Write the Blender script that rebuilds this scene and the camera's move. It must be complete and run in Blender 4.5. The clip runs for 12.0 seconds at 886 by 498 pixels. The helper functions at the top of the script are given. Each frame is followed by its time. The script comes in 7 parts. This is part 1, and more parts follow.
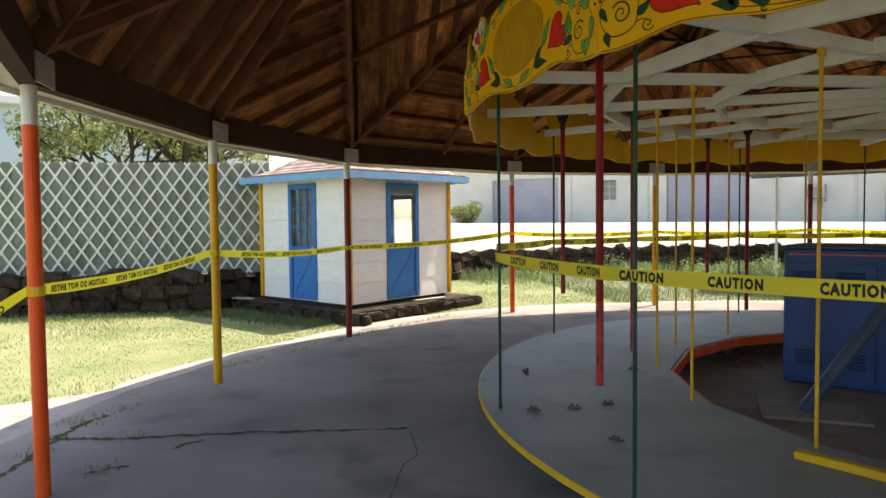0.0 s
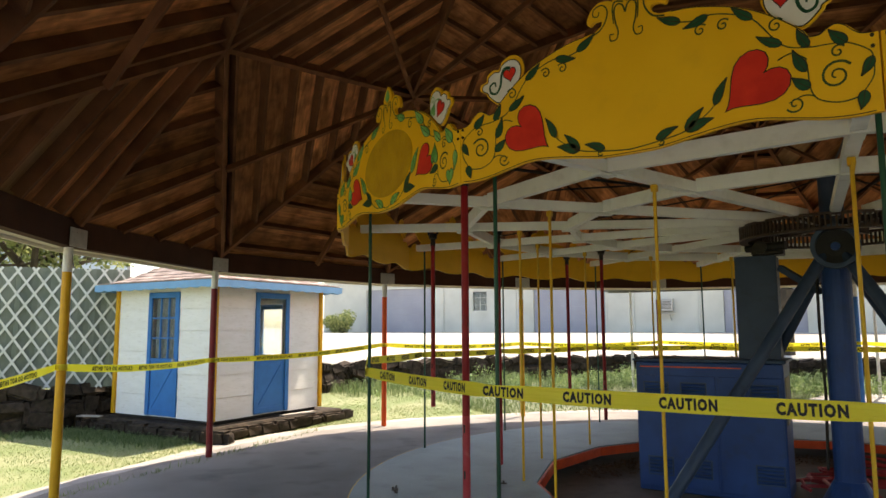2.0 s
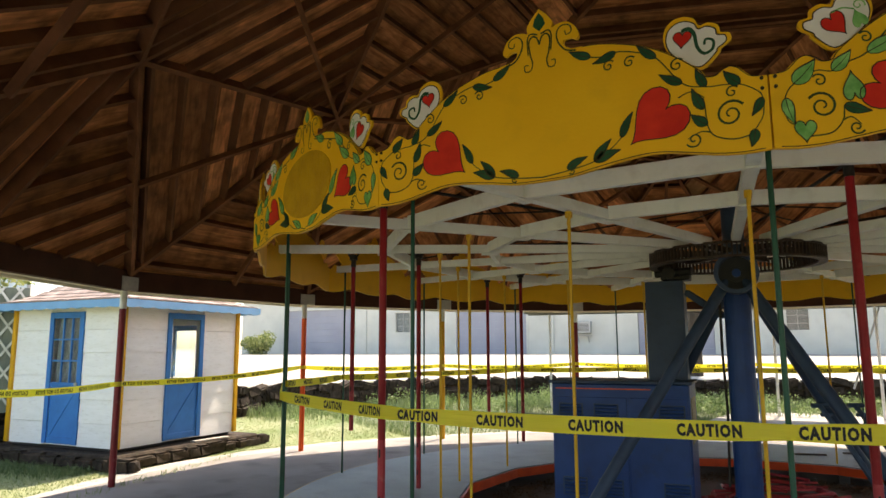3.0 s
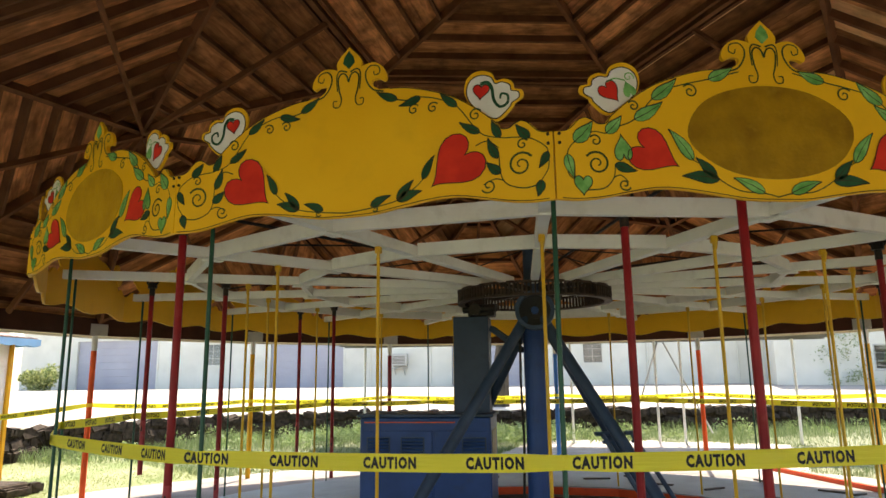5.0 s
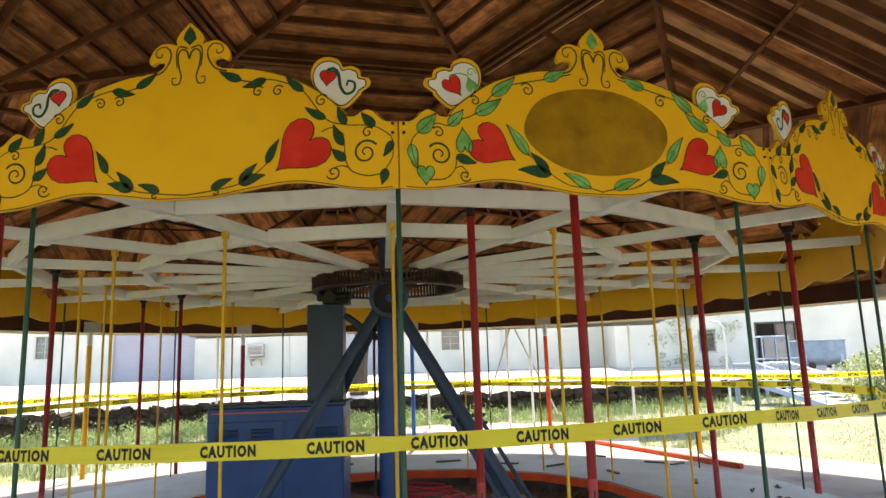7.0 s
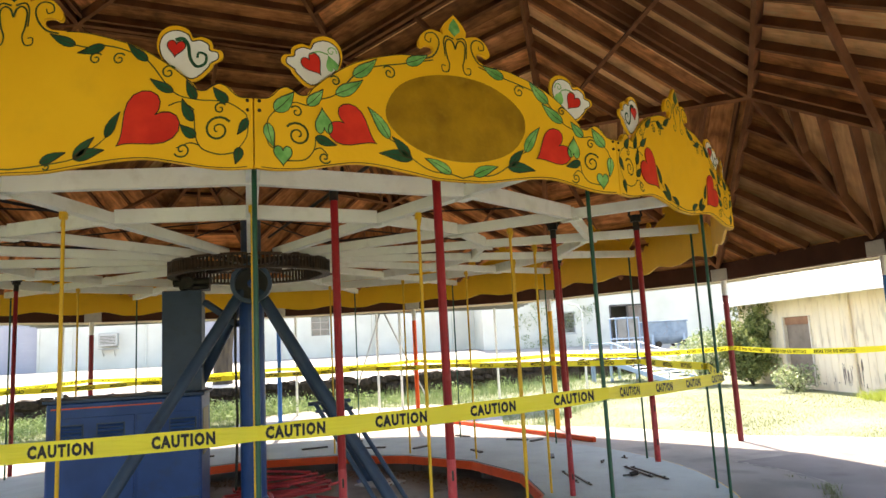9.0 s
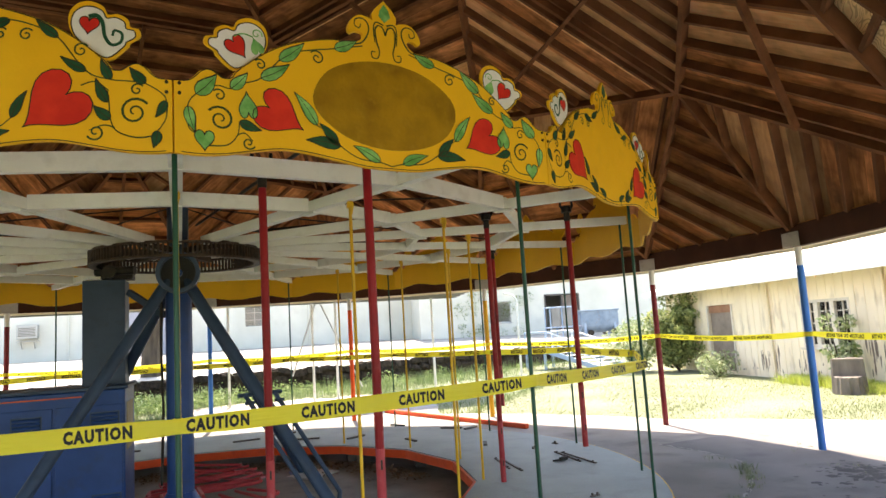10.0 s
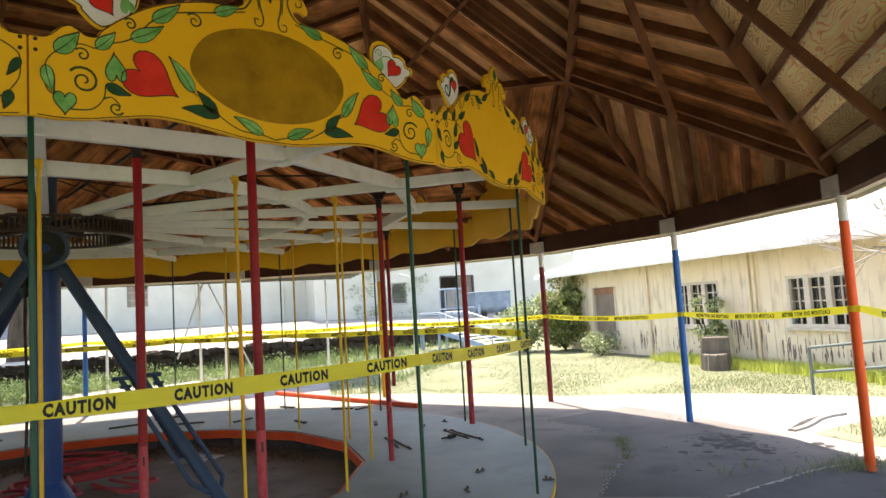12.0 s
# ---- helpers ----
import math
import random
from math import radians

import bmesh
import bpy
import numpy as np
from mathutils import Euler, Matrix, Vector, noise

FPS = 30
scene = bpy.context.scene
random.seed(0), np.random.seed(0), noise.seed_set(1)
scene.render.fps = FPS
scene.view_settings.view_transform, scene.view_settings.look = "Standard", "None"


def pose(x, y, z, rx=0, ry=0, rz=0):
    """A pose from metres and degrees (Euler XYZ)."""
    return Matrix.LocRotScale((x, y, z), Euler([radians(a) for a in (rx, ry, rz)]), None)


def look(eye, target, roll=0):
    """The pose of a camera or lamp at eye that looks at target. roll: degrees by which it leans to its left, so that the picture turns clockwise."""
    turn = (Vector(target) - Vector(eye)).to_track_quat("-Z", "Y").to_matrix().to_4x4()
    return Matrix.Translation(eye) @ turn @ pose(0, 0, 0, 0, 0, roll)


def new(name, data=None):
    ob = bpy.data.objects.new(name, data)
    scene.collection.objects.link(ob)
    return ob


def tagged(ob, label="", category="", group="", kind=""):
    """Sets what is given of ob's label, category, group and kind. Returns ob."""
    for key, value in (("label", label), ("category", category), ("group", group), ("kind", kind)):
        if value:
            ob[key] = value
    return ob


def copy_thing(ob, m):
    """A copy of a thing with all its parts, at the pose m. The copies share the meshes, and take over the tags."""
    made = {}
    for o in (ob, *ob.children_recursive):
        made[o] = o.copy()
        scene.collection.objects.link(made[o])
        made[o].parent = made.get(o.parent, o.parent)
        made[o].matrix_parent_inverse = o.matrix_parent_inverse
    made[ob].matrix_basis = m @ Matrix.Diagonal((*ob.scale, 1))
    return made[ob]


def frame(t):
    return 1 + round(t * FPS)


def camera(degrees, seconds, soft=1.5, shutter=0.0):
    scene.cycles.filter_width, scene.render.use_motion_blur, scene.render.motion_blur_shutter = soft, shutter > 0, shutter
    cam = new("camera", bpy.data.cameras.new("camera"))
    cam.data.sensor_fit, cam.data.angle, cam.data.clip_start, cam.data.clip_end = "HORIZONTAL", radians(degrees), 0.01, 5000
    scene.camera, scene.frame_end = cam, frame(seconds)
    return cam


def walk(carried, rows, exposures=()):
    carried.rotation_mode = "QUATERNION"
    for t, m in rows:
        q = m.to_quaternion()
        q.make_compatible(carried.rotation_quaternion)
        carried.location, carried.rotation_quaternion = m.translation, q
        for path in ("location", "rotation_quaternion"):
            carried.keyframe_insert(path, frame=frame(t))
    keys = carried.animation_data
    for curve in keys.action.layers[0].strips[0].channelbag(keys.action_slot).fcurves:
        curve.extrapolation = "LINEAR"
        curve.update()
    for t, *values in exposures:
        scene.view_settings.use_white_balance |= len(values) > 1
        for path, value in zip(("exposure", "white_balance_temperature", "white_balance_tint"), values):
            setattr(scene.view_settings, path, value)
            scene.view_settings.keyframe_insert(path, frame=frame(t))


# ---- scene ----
cam = camera(66.19, 12.0)
PATH = [
    (0.0, pose(-0.004, -7.430, 1.680, 87.501, 0.593, 41.261)),
    (0.5, pose(0.025, -7.486, 1.675, 90.594, 0.499, 38.552)),
    (1.0, pose(0.048, -7.502, 1.688, 93.092, 0.600, 35.298)),
    (1.5, pose(0.065, -7.501, 1.701, 95.098, 0.571, 32.792)),
    (2.0, pose(0.080, -7.498, 1.718, 96.610, 0.237, 30.715)),
    (2.5, pose(0.098, -7.491, 1.729, 97.412, 0.228, 27.595)),
    (3.0, pose(0.119, -7.487, 1.726, 98.373, 0.219, 24.309)),
    (5.0, pose(0.203, -7.457, 1.744, 100.920, 0.666, 9.268)),
    (5.5, pose(0.231, -7.465, 1.736, 100.808, 0.171, 6.454)),
    (6.0, pose(0.237, -7.475, 1.732, 100.644, 1.132, 2.943)),
    (6.5, pose(0.251, -7.485, 1.723, 99.784, 1.265, 0.184)),
    (7.0, pose(0.285, -7.493, 1.724, 99.751, 1.855, -2.231)),
    (9.0, pose(0.341, -7.473, 1.723, 98.042, 3.053, -12.908)),
    (9.5, pose(0.362, -7.474, 1.719, 97.535, 3.542, -15.830)),
    (10.0, pose(0.385, -7.474, 1.718, 96.892, 3.449, -18.101)),
    (10.5, pose(0.397, -7.465, 1.715, 96.360, 3.343, -19.986)),
    (11.0, pose(0.409, -7.473, 1.705, 95.587, 3.105, -22.483)),
    (11.5, pose(0.422, -7.475, 1.704, 95.151, 3.083, -24.683)),
    (12.0, pose(0.443, -7.472, 1.704, 94.816, 3.399, -26.775)),
]
EXPOSURES = [(0.0, 1.46, 7600, 13), (2.5, 1.54, 7550, 13), (5.5, 2.04, 7400, 13), (7.0, 2.26, 7400, 13), (9.5, 2.42, 7400, 13), (12.0, 2.02, 7350, 13)]
walk(cam, PATH, EXPOSURES)

# ---- world and sun ----
SUN_ELEV, SUN_AZ = 61.0, 83.0  # degrees; azimuth counted from +x towards +y
world = bpy.data.worlds.new("sky")
scene.world = world
world.use_nodes = True
wn, wl = world.node_tree.nodes, world.node_tree.links
sky = wn.new("ShaderNodeTexSky")
sky.sky_type = "NISHITA"
sky.sun_disc = False
sky.sun_elevation = radians(SUN_ELEV)
sky.sun_rotation = radians(90.0 - SUN_AZ)
sky.air_density, sky.dust_density = 1.0, 1.5
wn["Background"].inputs["Strength"].default_value = 0.15
wl.new(sky.outputs["Color"], wn["Background"].inputs["Color"])
sun = new("sun", bpy.data.lights.new("sun", "SUN"))
sun.data.energy, sun.data.angle, sun.data.color = 3.6, radians(0.53), (1.0, 0.95, 0.87)
ce, se = math.cos(radians(SUN_ELEV)), math.sin(radians(SUN_ELEV))
sun.matrix_world = look((30 * ce * math.cos(radians(SUN_AZ)), 30 * ce * math.sin(radians(SUN_AZ)), 30 * se), (0, 0, 0))

# ---- materials ----
def surface(name, col, col2, scale=4.0, rough=0.6, bump=0.15, metal=0.0, stretch=(1, 1, 1), grime=0.25, grime_col=(0.05, 0.045, 0.04), fine=60.0, per_piece=0.0, spec=0.28):
    """A weathered surface: two tones mixed by a broad noise, fine grain as bump, and sparse grime."""
    m = bpy.data.materials.new(name)
    m.use_nodes = True
    n, l = m.node_tree.nodes, m.node_tree.links
    b = n["Principled BSDF"]
    geo = n.new("ShaderNodeNewGeometry")
    mp = n.new("ShaderNodeMapping")
    mp.inputs["Scale"].default_value = stretch
    l.new(geo.outputs["Position"], mp.inputs["Vector"])
    broad = n.new("ShaderNodeTexNoise")
    broad.inputs["Scale"].default_value, broad.inputs["Detail"].default_value = scale, 5
    small = n.new("ShaderNodeTexNoise")
    small.inputs["Scale"].default_value, small.inputs["Detail"].default_value = fine, 4
    for t in (broad, small):
        l.new(mp.outputs["Vector"], t.inputs["Vector"])
    ramp = n.new("ShaderNodeValToRGB")
    ramp.color_ramp.elements[0].position, ramp.color_ramp.elements[1].position = 0.32, 0.68
    ramp.color_ramp.elements[0].color, ramp.color_ramp.elements[1].color = (*col, 1), (*col2, 1)
    l.new(broad.outputs["Fac"], ramp.inputs["Fac"])
    last = ramp.outputs["Color"]
    if per_piece > 0:
        info = n.new("ShaderNodeObjectInfo")
        isl = n.new("ShaderNodeNewGeometry")
        add = n.new("ShaderNodeMath")
        add.operation = "ADD"
        l.new(info.outputs["Random"], add.inputs[0])
        l.new(isl.outputs["Random Per Island"], add.inputs[1])
        rng = n.new("ShaderNodeMapRange")
        rng.inputs["From Max"].default_value = 2.0
        rng.inputs["To Min"].default_value, rng.inputs["To Max"].default_value = 1 - per_piece, 1 + per_piece
        l.new(add.outputs[0], rng.inputs["Value"])
        hsv = n.new("ShaderNodeHueSaturation")
        l.new(rng.outputs["Result"], hsv.inputs["Value"])
        l.new(last, hsv.inputs["Color"])
        last = hsv.outputs["Color"]
    if grime > 0:
        spot = n.new("ShaderNodeTexNoise")
        spot.inputs["Scale"].default_value, spot.inputs["Detail"].default_value = scale * 2.7, 8
        l.new(mp.outputs["Vector"], spot.inputs["Vector"])
        cut = n.new("ShaderNodeMapRange")
        cut.inputs["From Min"].default_value, cut.inputs["From Max"].default_value = 0.55, 0.8
        cut.inputs["To Max"].default_value = grime
        l.new(spot.outputs["Fac"], cut.inputs["Value"])
        mix = n.new("ShaderNodeMixRGB")
        mix.inputs["Color2"].default_value = (*grime_col, 1)
        l.new(cut.outputs["Result"], mix.inputs["Fac"])
        l.new(last, mix.inputs["Color1"])
        last = mix.outputs["Color"]
    l.new(last, b.inputs["Base Color"])
    rr = n.new("ShaderNodeMapRange")
    rr.inputs["To Min"].default_value, rr.inputs["To Max"].default_value = max(0.05, rough - 0.12), min(1.0, rough + 0.12)
    l.new(small.outputs["Fac"], rr.inputs["Value"])
    l.new(rr.outputs["Result"], b.inputs["Roughness"])
    b.inputs["Metallic"].default_value = metal
    b.inputs["Specular IOR Level"].default_value = spec
    if bump > 0:
        bp = n.new("ShaderNodeBump")
        bp.inputs["Strength"].default_value, bp.inputs["Distance"].default_value = bump, 0.01
        l.new(small.outputs["Fac"], bp.inputs["Height"])
        l.new(bp.outputs["Normal"], b.inputs["Normal"])
    return m


def leafy(name, col, col2, rough=0.55):
    """Leaves and grass: tone varies from blade to blade, and some light comes through."""
    m = bpy.data.materials.new(name)
    m.use_nodes = True
    n, l = m.node_tree.nodes, m.node_tree.links
    b = n["Principled BSDF"]
    geo = n.new("ShaderNodeNewGeometry")
    ramp = n.new("ShaderNodeValToRGB")
    ramp.color_ramp.elements[0].color, ramp.color_ramp.elements[1].color = (*col, 1), (*col2, 1)
    l.new(geo.outputs["Random Per Island"], ramp.inputs["Fac"])
    l.new(ramp.outputs["Color"], b.inputs["Base Color"])
    b.inputs["Roughness"].default_value = rough
    tr = n.new("ShaderNodeBsdfTranslucent")
    l.new(ramp.outputs["Color"], tr.inputs["Color"])
    mix = n.new("ShaderNodeMixShader")
    mix.inputs["Fac"].default_value = 0.35
    l.new(b.outputs["BSDF"], mix.inputs[1])
    l.new(tr.outputs["BSDF"], mix.inputs[2])
    l.new(mix.outputs["Shader"], n["Material Output"].inputs["Surface"])
    return m


def grained(name, col, col2, stain, rings):
    """Sawn boards: grain runs along the first axis of the map, with stains and, on plywood, cathedral rings."""
    m = bpy.data.materials.new(name)
    m.use_nodes = True
    n, l = m.node_tree.nodes, m.node_tree.links
    b = n["Principled BSDF"]
    uv = n.new("ShaderNodeUVMap")
    uv.uv_map = "grain"
    mp = n.new("ShaderNodeMapping")
    mp.inputs["Scale"].default_value = (1.3, 8.0, 1.0)
    l.new(uv.outputs["UV"], mp.inputs["Vector"])
    lines = n.new("ShaderNodeTexNoise")
    lines.inputs["Scale"].default_value, lines.inputs["Detail"].default_value, lines.inputs["Distortion"].default_value = 2.2, 7, 0.6
    l.new(mp.outputs["Vector"], lines.inputs["Vector"])
    ramp = n.new("ShaderNodeValToRGB")
    ramp.color_ramp.elements[0].position, ramp.color_ramp.elements[1].position = 0.3, 0.7
    ramp.color_ramp.elements[0].color, ramp.color_ramp.elements[1].color = (*col2, 1), (*col, 1)
    l.new(lines.outputs["Fac"], ramp.inputs["Fac"])
    last = ramp.outputs["Color"]
    if rings > 0:
        wp = n.new("ShaderNodeMapping")
        wp.inputs["Scale"].default_value = (0.28, 1.25, 1.0)
        l.new(uv.outputs["UV"], wp.inputs["Vector"])
        wave = n.new("ShaderNodeTexNoise")
        wave.inputs["Scale"].default_value, wave.inputs["Detail"].default_value = 4.2, 1.5
        l.new(wp.outputs["Vector"], wave.inputs["Vector"])
        mul = n.new("ShaderNodeMath")
        mul.operation = "MULTIPLY"
        mul.inputs[1].default_value = 150.0
        l.new(wave.outputs["Fac"], mul.inputs[0])
        sn = n.new("ShaderNodeMath")
        sn.operation = "SINE"
        l.new(mul.outputs[0], sn.inputs[0])
        cut = n.new("ShaderNodeMapRange")
        cut.inputs["From Min"].default_value, cut.inputs["From Max"].default_value, cut.inputs["To Max"].default_value = 0.2, 1.0, rings
        l.new(sn.outputs[0], cut.inputs["Value"])
        mx = n.new("ShaderNodeMixRGB")
        mx.inputs["Color2"].default_value = (0.34, 0.20, 0.08, 1)
        l.new(cut.outputs["Result"], mx.inputs["Fac"])
        l.new(last, mx.inputs["Color1"])
        last = mx.outputs["Color"]
    geo = n.new("ShaderNodeNewGeometry")
    val = n.new("ShaderNodeMapRange")
    val.inputs["To Min"].default_value, val.inputs["To Max"].default_value = 0.42, 1.55
    l.new(geo.outputs["Random Per Island"], val.inputs["Value"])
    hsv = n.new("ShaderNodeHueSaturation")
    l.new(val.outputs["Result"], hsv.inputs["Value"])
    l.new(last, hsv.inputs["Color"])
    spot = n.new("ShaderNodeTexNoise")
    spot.inputs["Scale"].default_value, spot.inputs["Detail"].default_value = 3.6, 8
    l.new(geo.outputs["Position"], spot.inputs["Vector"])
    sc = n.new("ShaderNodeMapRange")
    sc.inputs["From Min"].default_value, sc.inputs["From Max"].default_value, sc.inputs["To Max"].default_value = 0.45, 0.75, stain
    l.new(spot.outputs["Fac"], sc.inputs["Value"])
    mix = n.new("ShaderNodeMixRGB")
    mix.inputs["Color2"].default_value = (0.055, 0.024, 0.012, 1)
    l.new(sc.outputs["Result"], mix.inputs["Fac"])
    l.new(hsv.outputs["Color"], mix.inputs["Color1"])
    l.new(mix.outputs["Color"], b.inputs["Base Color"])
    b.inputs["Roughness"].default_value = 0.85
    b.inputs["Specular IOR Level"].default_value = 0.1
    bp = n.new("ShaderNodeBump")
    bp.inputs["Strength"].default_value, bp.inputs["Distance"].default_value = 0.35, 0.01
    l.new(lines.outputs["Fac"], bp.inputs["Height"])
    l.new(bp.outputs["Normal"], b.inputs["Normal"])
    return m


YELLOW = surface("yellow_sign_paint", (0.82, 0.440, 0.016), (0.88, 0.495, 0.022), 2.2, 0.5, 0.12, grime=0.22, grime_col=(0.48, 0.25, 0.02))
OCHRE = surface("brown_ochre_paint", (0.23, 0.118, 0.004), (0.40, 0.215, 0.007), 7, 0.5, 0.3, grime=0.5, grime_col=(0.42, 0.25, 0.02))
OCHRE_LIGHTER = surface("lighter_ochre_paint", (0.46, 0.245, 0.009), (0.58, 0.33, 0.014), 7, 0.5, 0.3, grime=0.4, grime_col=(0.30, 0.16, 0.01))
HEART_RED = surface("red_sign_paint", (0.72, 0.040, 0.022), (0.56, 0.022, 0.015), 9, 0.45, 0.1, grime=0.15, grime_col=(0.3, 0.01, 0.01))
LEAF_DARK = surface("dark_green_sign_paint", (0.010, 0.06, 0.026), (0.018, 0.09, 0.04), 30, 0.5, 0.1, grime=0)
LEAF_LIGHT = surface("bright_green_sign_paint", (0.08, 0.28, 0.06), (0.25, 0.54, 0.18), 18, 0.5, 0.1, grime=0)
LINE_GREEN = surface("thin_green_line_paint", (0.06, 0.07, 0.015), (0.03, 0.07, 0.025), 20, 0.5, 0.0, grime=0)
LINE_DARK = surface("outline_paint", (0.03, 0.025, 0.012), (0.05, 0.04, 0.02), 20, 0.5, 0.0, grime=0)
SIGN_WHITE = surface("white_sign_paint", (0.78, 0.77, 0.72), (0.70, 0.68, 0.62), 8, 0.5, 0.1, grime=0.2, grime_col=(0.4, 0.36, 0.28))
SWEEP_WHITE = surface("white_beam_paint", (0.85, 0.87, 0.81), (0.77, 0.79, 0.72), 3, 0.5, 0.15, grime=0.3, grime_col=(0.35, 0.32, 0.25))
POLE_RED = surface("red_pole_paint", (0.27, 0.012, 0.017), (0.21, 0.009, 0.013), 6, 0.4, 0.1, grime=0.2, grime_col=(0.36, 0.12, 0.11), spec=0.18)
POLE_PINK = surface("faded_red_pole_paint", (0.40, 0.055, 0.065), (0.31, 0.030, 0.038), 7, 0.45, 0.1, grime=0.35, grime_col=(0.50, 0.24, 0.22), spec=0.18)
POLE_GREEN = surface("green_pole_paint", (0.006, 0.048, 0.028), (0.010, 0.068, 0.040), 6, 0.4, 0.1, grime=0.25, grime_col=(0.02, 0.03, 0.025))
POLE_YELLOW = surface("yellow_pole_paint", (0.70, 0.42, 0.03), (0.62, 0.35, 0.02), 6, 0.4, 0.1, grime=0.3, grime_col=(0.3, 0.2, 0.06))
POST_ORANGE = surface("orange_red_post_paint", (0.84, 0.11, 0.016), (0.74, 0.08, 0.012), 4, 0.4, 0.12, grime=0.3, grime_col=(0.35, 0.1, 0.05))
POST_YELLOW = surface("yellow_post_paint", (0.68, 0.36, 0.015), (0.60, 0.30, 0.012), 4, 0.4, 0.12, grime=0.3, grime_col=(0.3, 0.18, 0.06))
POST_MAROON = surface("dark_red_post_paint", (0.20, 0.014, 0.02), (0.15, 0.010, 0.014), 4, 0.4, 0.12, grime=0.3, grime_col=(0.3, 0.15, 0.12))
POST_BLUE = surface("blue_post_paint", (0.03, 0.16, 0.48), (0.025, 0.13, 0.40), 4, 0.4, 0.12, grime=0.3, grime_col=(0.1, 0.12, 0.16))
POST_WHITE = surface("white_post_paint", (0.75, 0.74, 0.70), (0.66, 0.65, 0.6), 4, 0.45, 0.12, grime=0.3)
FASCIA_CREAM = surface("cream_eaves_paint", (0.74, 0.69, 0.55), (0.64, 0.59, 0.46), 3, 0.55, 0.15, grime=0.3, grime_col=(0.36, 0.30, 0.20))
PLATE = surface("galvanised_plate", (0.50, 0.49, 0.45), (0.42, 0.41, 0.38), 6, 0.5, 0.1, metal=0.35, grime=0.3)
BLACK_IRON = surface("greased_black_iron", (0.02, 0.02, 0.02), (0.045, 0.038, 0.03), 12, 0.5, 0.3, metal=0.6, grime=0.3, grime_col=(0.12, 0.06, 0.03))
GEAR_IRON = surface("rusty_gear_iron", (0.035, 0.026, 0.020), (0.075, 0.048, 0.032), 12, 0.6, 0.3, metal=0.4, grime=0.4, grime_col=(0.16, 0.07, 0.03))
BLUE_STEEL = surface("blue_painted_steel", (0.014, 0.05, 0.18), (0.022, 0.072, 0.24), 3, 0.42, 0.15, grime=0.4, grime_col=(0.04, 0.04, 0.045))
BLUE_DARK = surface("dark_blue_steel", (0.03, 0.055, 0.10), (0.045, 0.075, 0.13), 4, 0.45, 0.15, grime=0.4, grime_col=(0.03, 0.03, 0.03))
DECK = surface("blue_grey_deck_paint", (0.275, 0.31, 0.295), (0.20, 0.235, 0.225), 1.3, 0.5, 0.15, grime=0.45, grime_col=(0.12, 0.12, 0.12), fine=40)
RIM_YELLOW = surface("yellow_rim_paint", (0.72, 0.42, 0.02), (0.62, 0.34, 0.02), 5, 0.5, 0.15, grime=0.35, grime_col=(0.2, 0.14, 0.06))
RIM_RED = surface("red_rim_paint", (0.74, 0.088, 0.018), (0.62, 0.062, 0.014), 5, 0.5, 0.15, grime=0.35, grime_col=(0.2, 0.05, 0.03))
WOOD = surface("brown_roof_timber", (0.235, 0.103, 0.045), (0.12, 0.049, 0.021), 2.5, 0.75, 0.4, stretch=(1, 1, 1), grime=0.35, grime_col=(0.05, 0.025, 0.015), per_piece=0.25, spec=0.1)
PLY = grained("weathered_roof_boards", (0.66, 0.295, 0.115), (0.30, 0.118, 0.042), 0.75, 0.0)
# pale tone of newer boards, also spread where the roof catches more light
PLY_NEWER_LIT = grained("newer_and_lit_roof_boards", (0.78, 0.48, 0.235), (0.56, 0.30, 0.125), 0.4, 0.0)
PLY_PALE = grained("pale_plywood", (0.90, 0.70, 0.38), (0.80, 0.58, 0.29), 0.08, 0.6)
MOSS = surface("dark_moss", (0.07, 0.09, 0.018), (0.04, 0.05, 0.014), 14, 0.95, 0.6, grime=0.3)
ASPHALT_DARK = surface("newer_asphalt", (0.115, 0.108, 0.104), (0.072, 0.068, 0.066), 0.9, 0.85, 0.5, grime=0.4, grime_col=(0.035, 0.033, 0.031), fine=90)
# asphalt toned down to offset the brighter exposure on the right
ASPHALT_DIMMED = surface("dimmed_asphalt", (0.205, 0.184, 0.172), (0.115, 0.103, 0.098), 0.6, 0.85, 0.6, grime=0.6, grime_col=(0.04, 0.037, 0.035), fine=90)
BEAM_DARK = surface("dark_stained_beam", (0.075, 0.03, 0.017), (0.05, 0.02, 0.012), 3, 0.7, 0.3, grime=0.3, grime_col=(0.02, 0.012, 0.01), spec=0.12)
ASPHALT = surface("old_asphalt", (0.325, 0.291, 0.261), (0.197, 0.177, 0.159), 0.55, 0.85, 0.6, grime=0.65, grime_col=(0.05, 0.046, 0.044), fine=90)
CONCRETE = surface("pale_concrete", (0.42, 0.385, 0.35), (0.29, 0.265, 0.238), 1.6, 0.85, 0.6, grime=0.75, grime_col=(0.16, 0.142, 0.12), fine=45)
PIT = surface("oily_pit_floor", (0.265, 0.235, 0.205), (0.17, 0.15, 0.13), 1.5, 0.8, 0.4, grime=0.5, grime_col=(0.05, 0.043, 0.036))
GROUND = surface("dry_grassy_soil", (0.285, 0.285, 0.16), (0.155, 0.20, 0.075), 0.9, 0.9, 0.6, grime=0.5, grime_col=(0.32, 0.27, 0.17), fine=30)
# darker copy of the lawn soil, dimmed by colour where exposure runs high
GROUND_SIDE_DIM = surface("dry_lawn_soil_dimmed", (0.20, 0.205, 0.13), (0.14, 0.16, 0.08), 0.45, 0.9, 0.6, grime=0.5, grime_col=(0.235, 0.205, 0.155), fine=30)
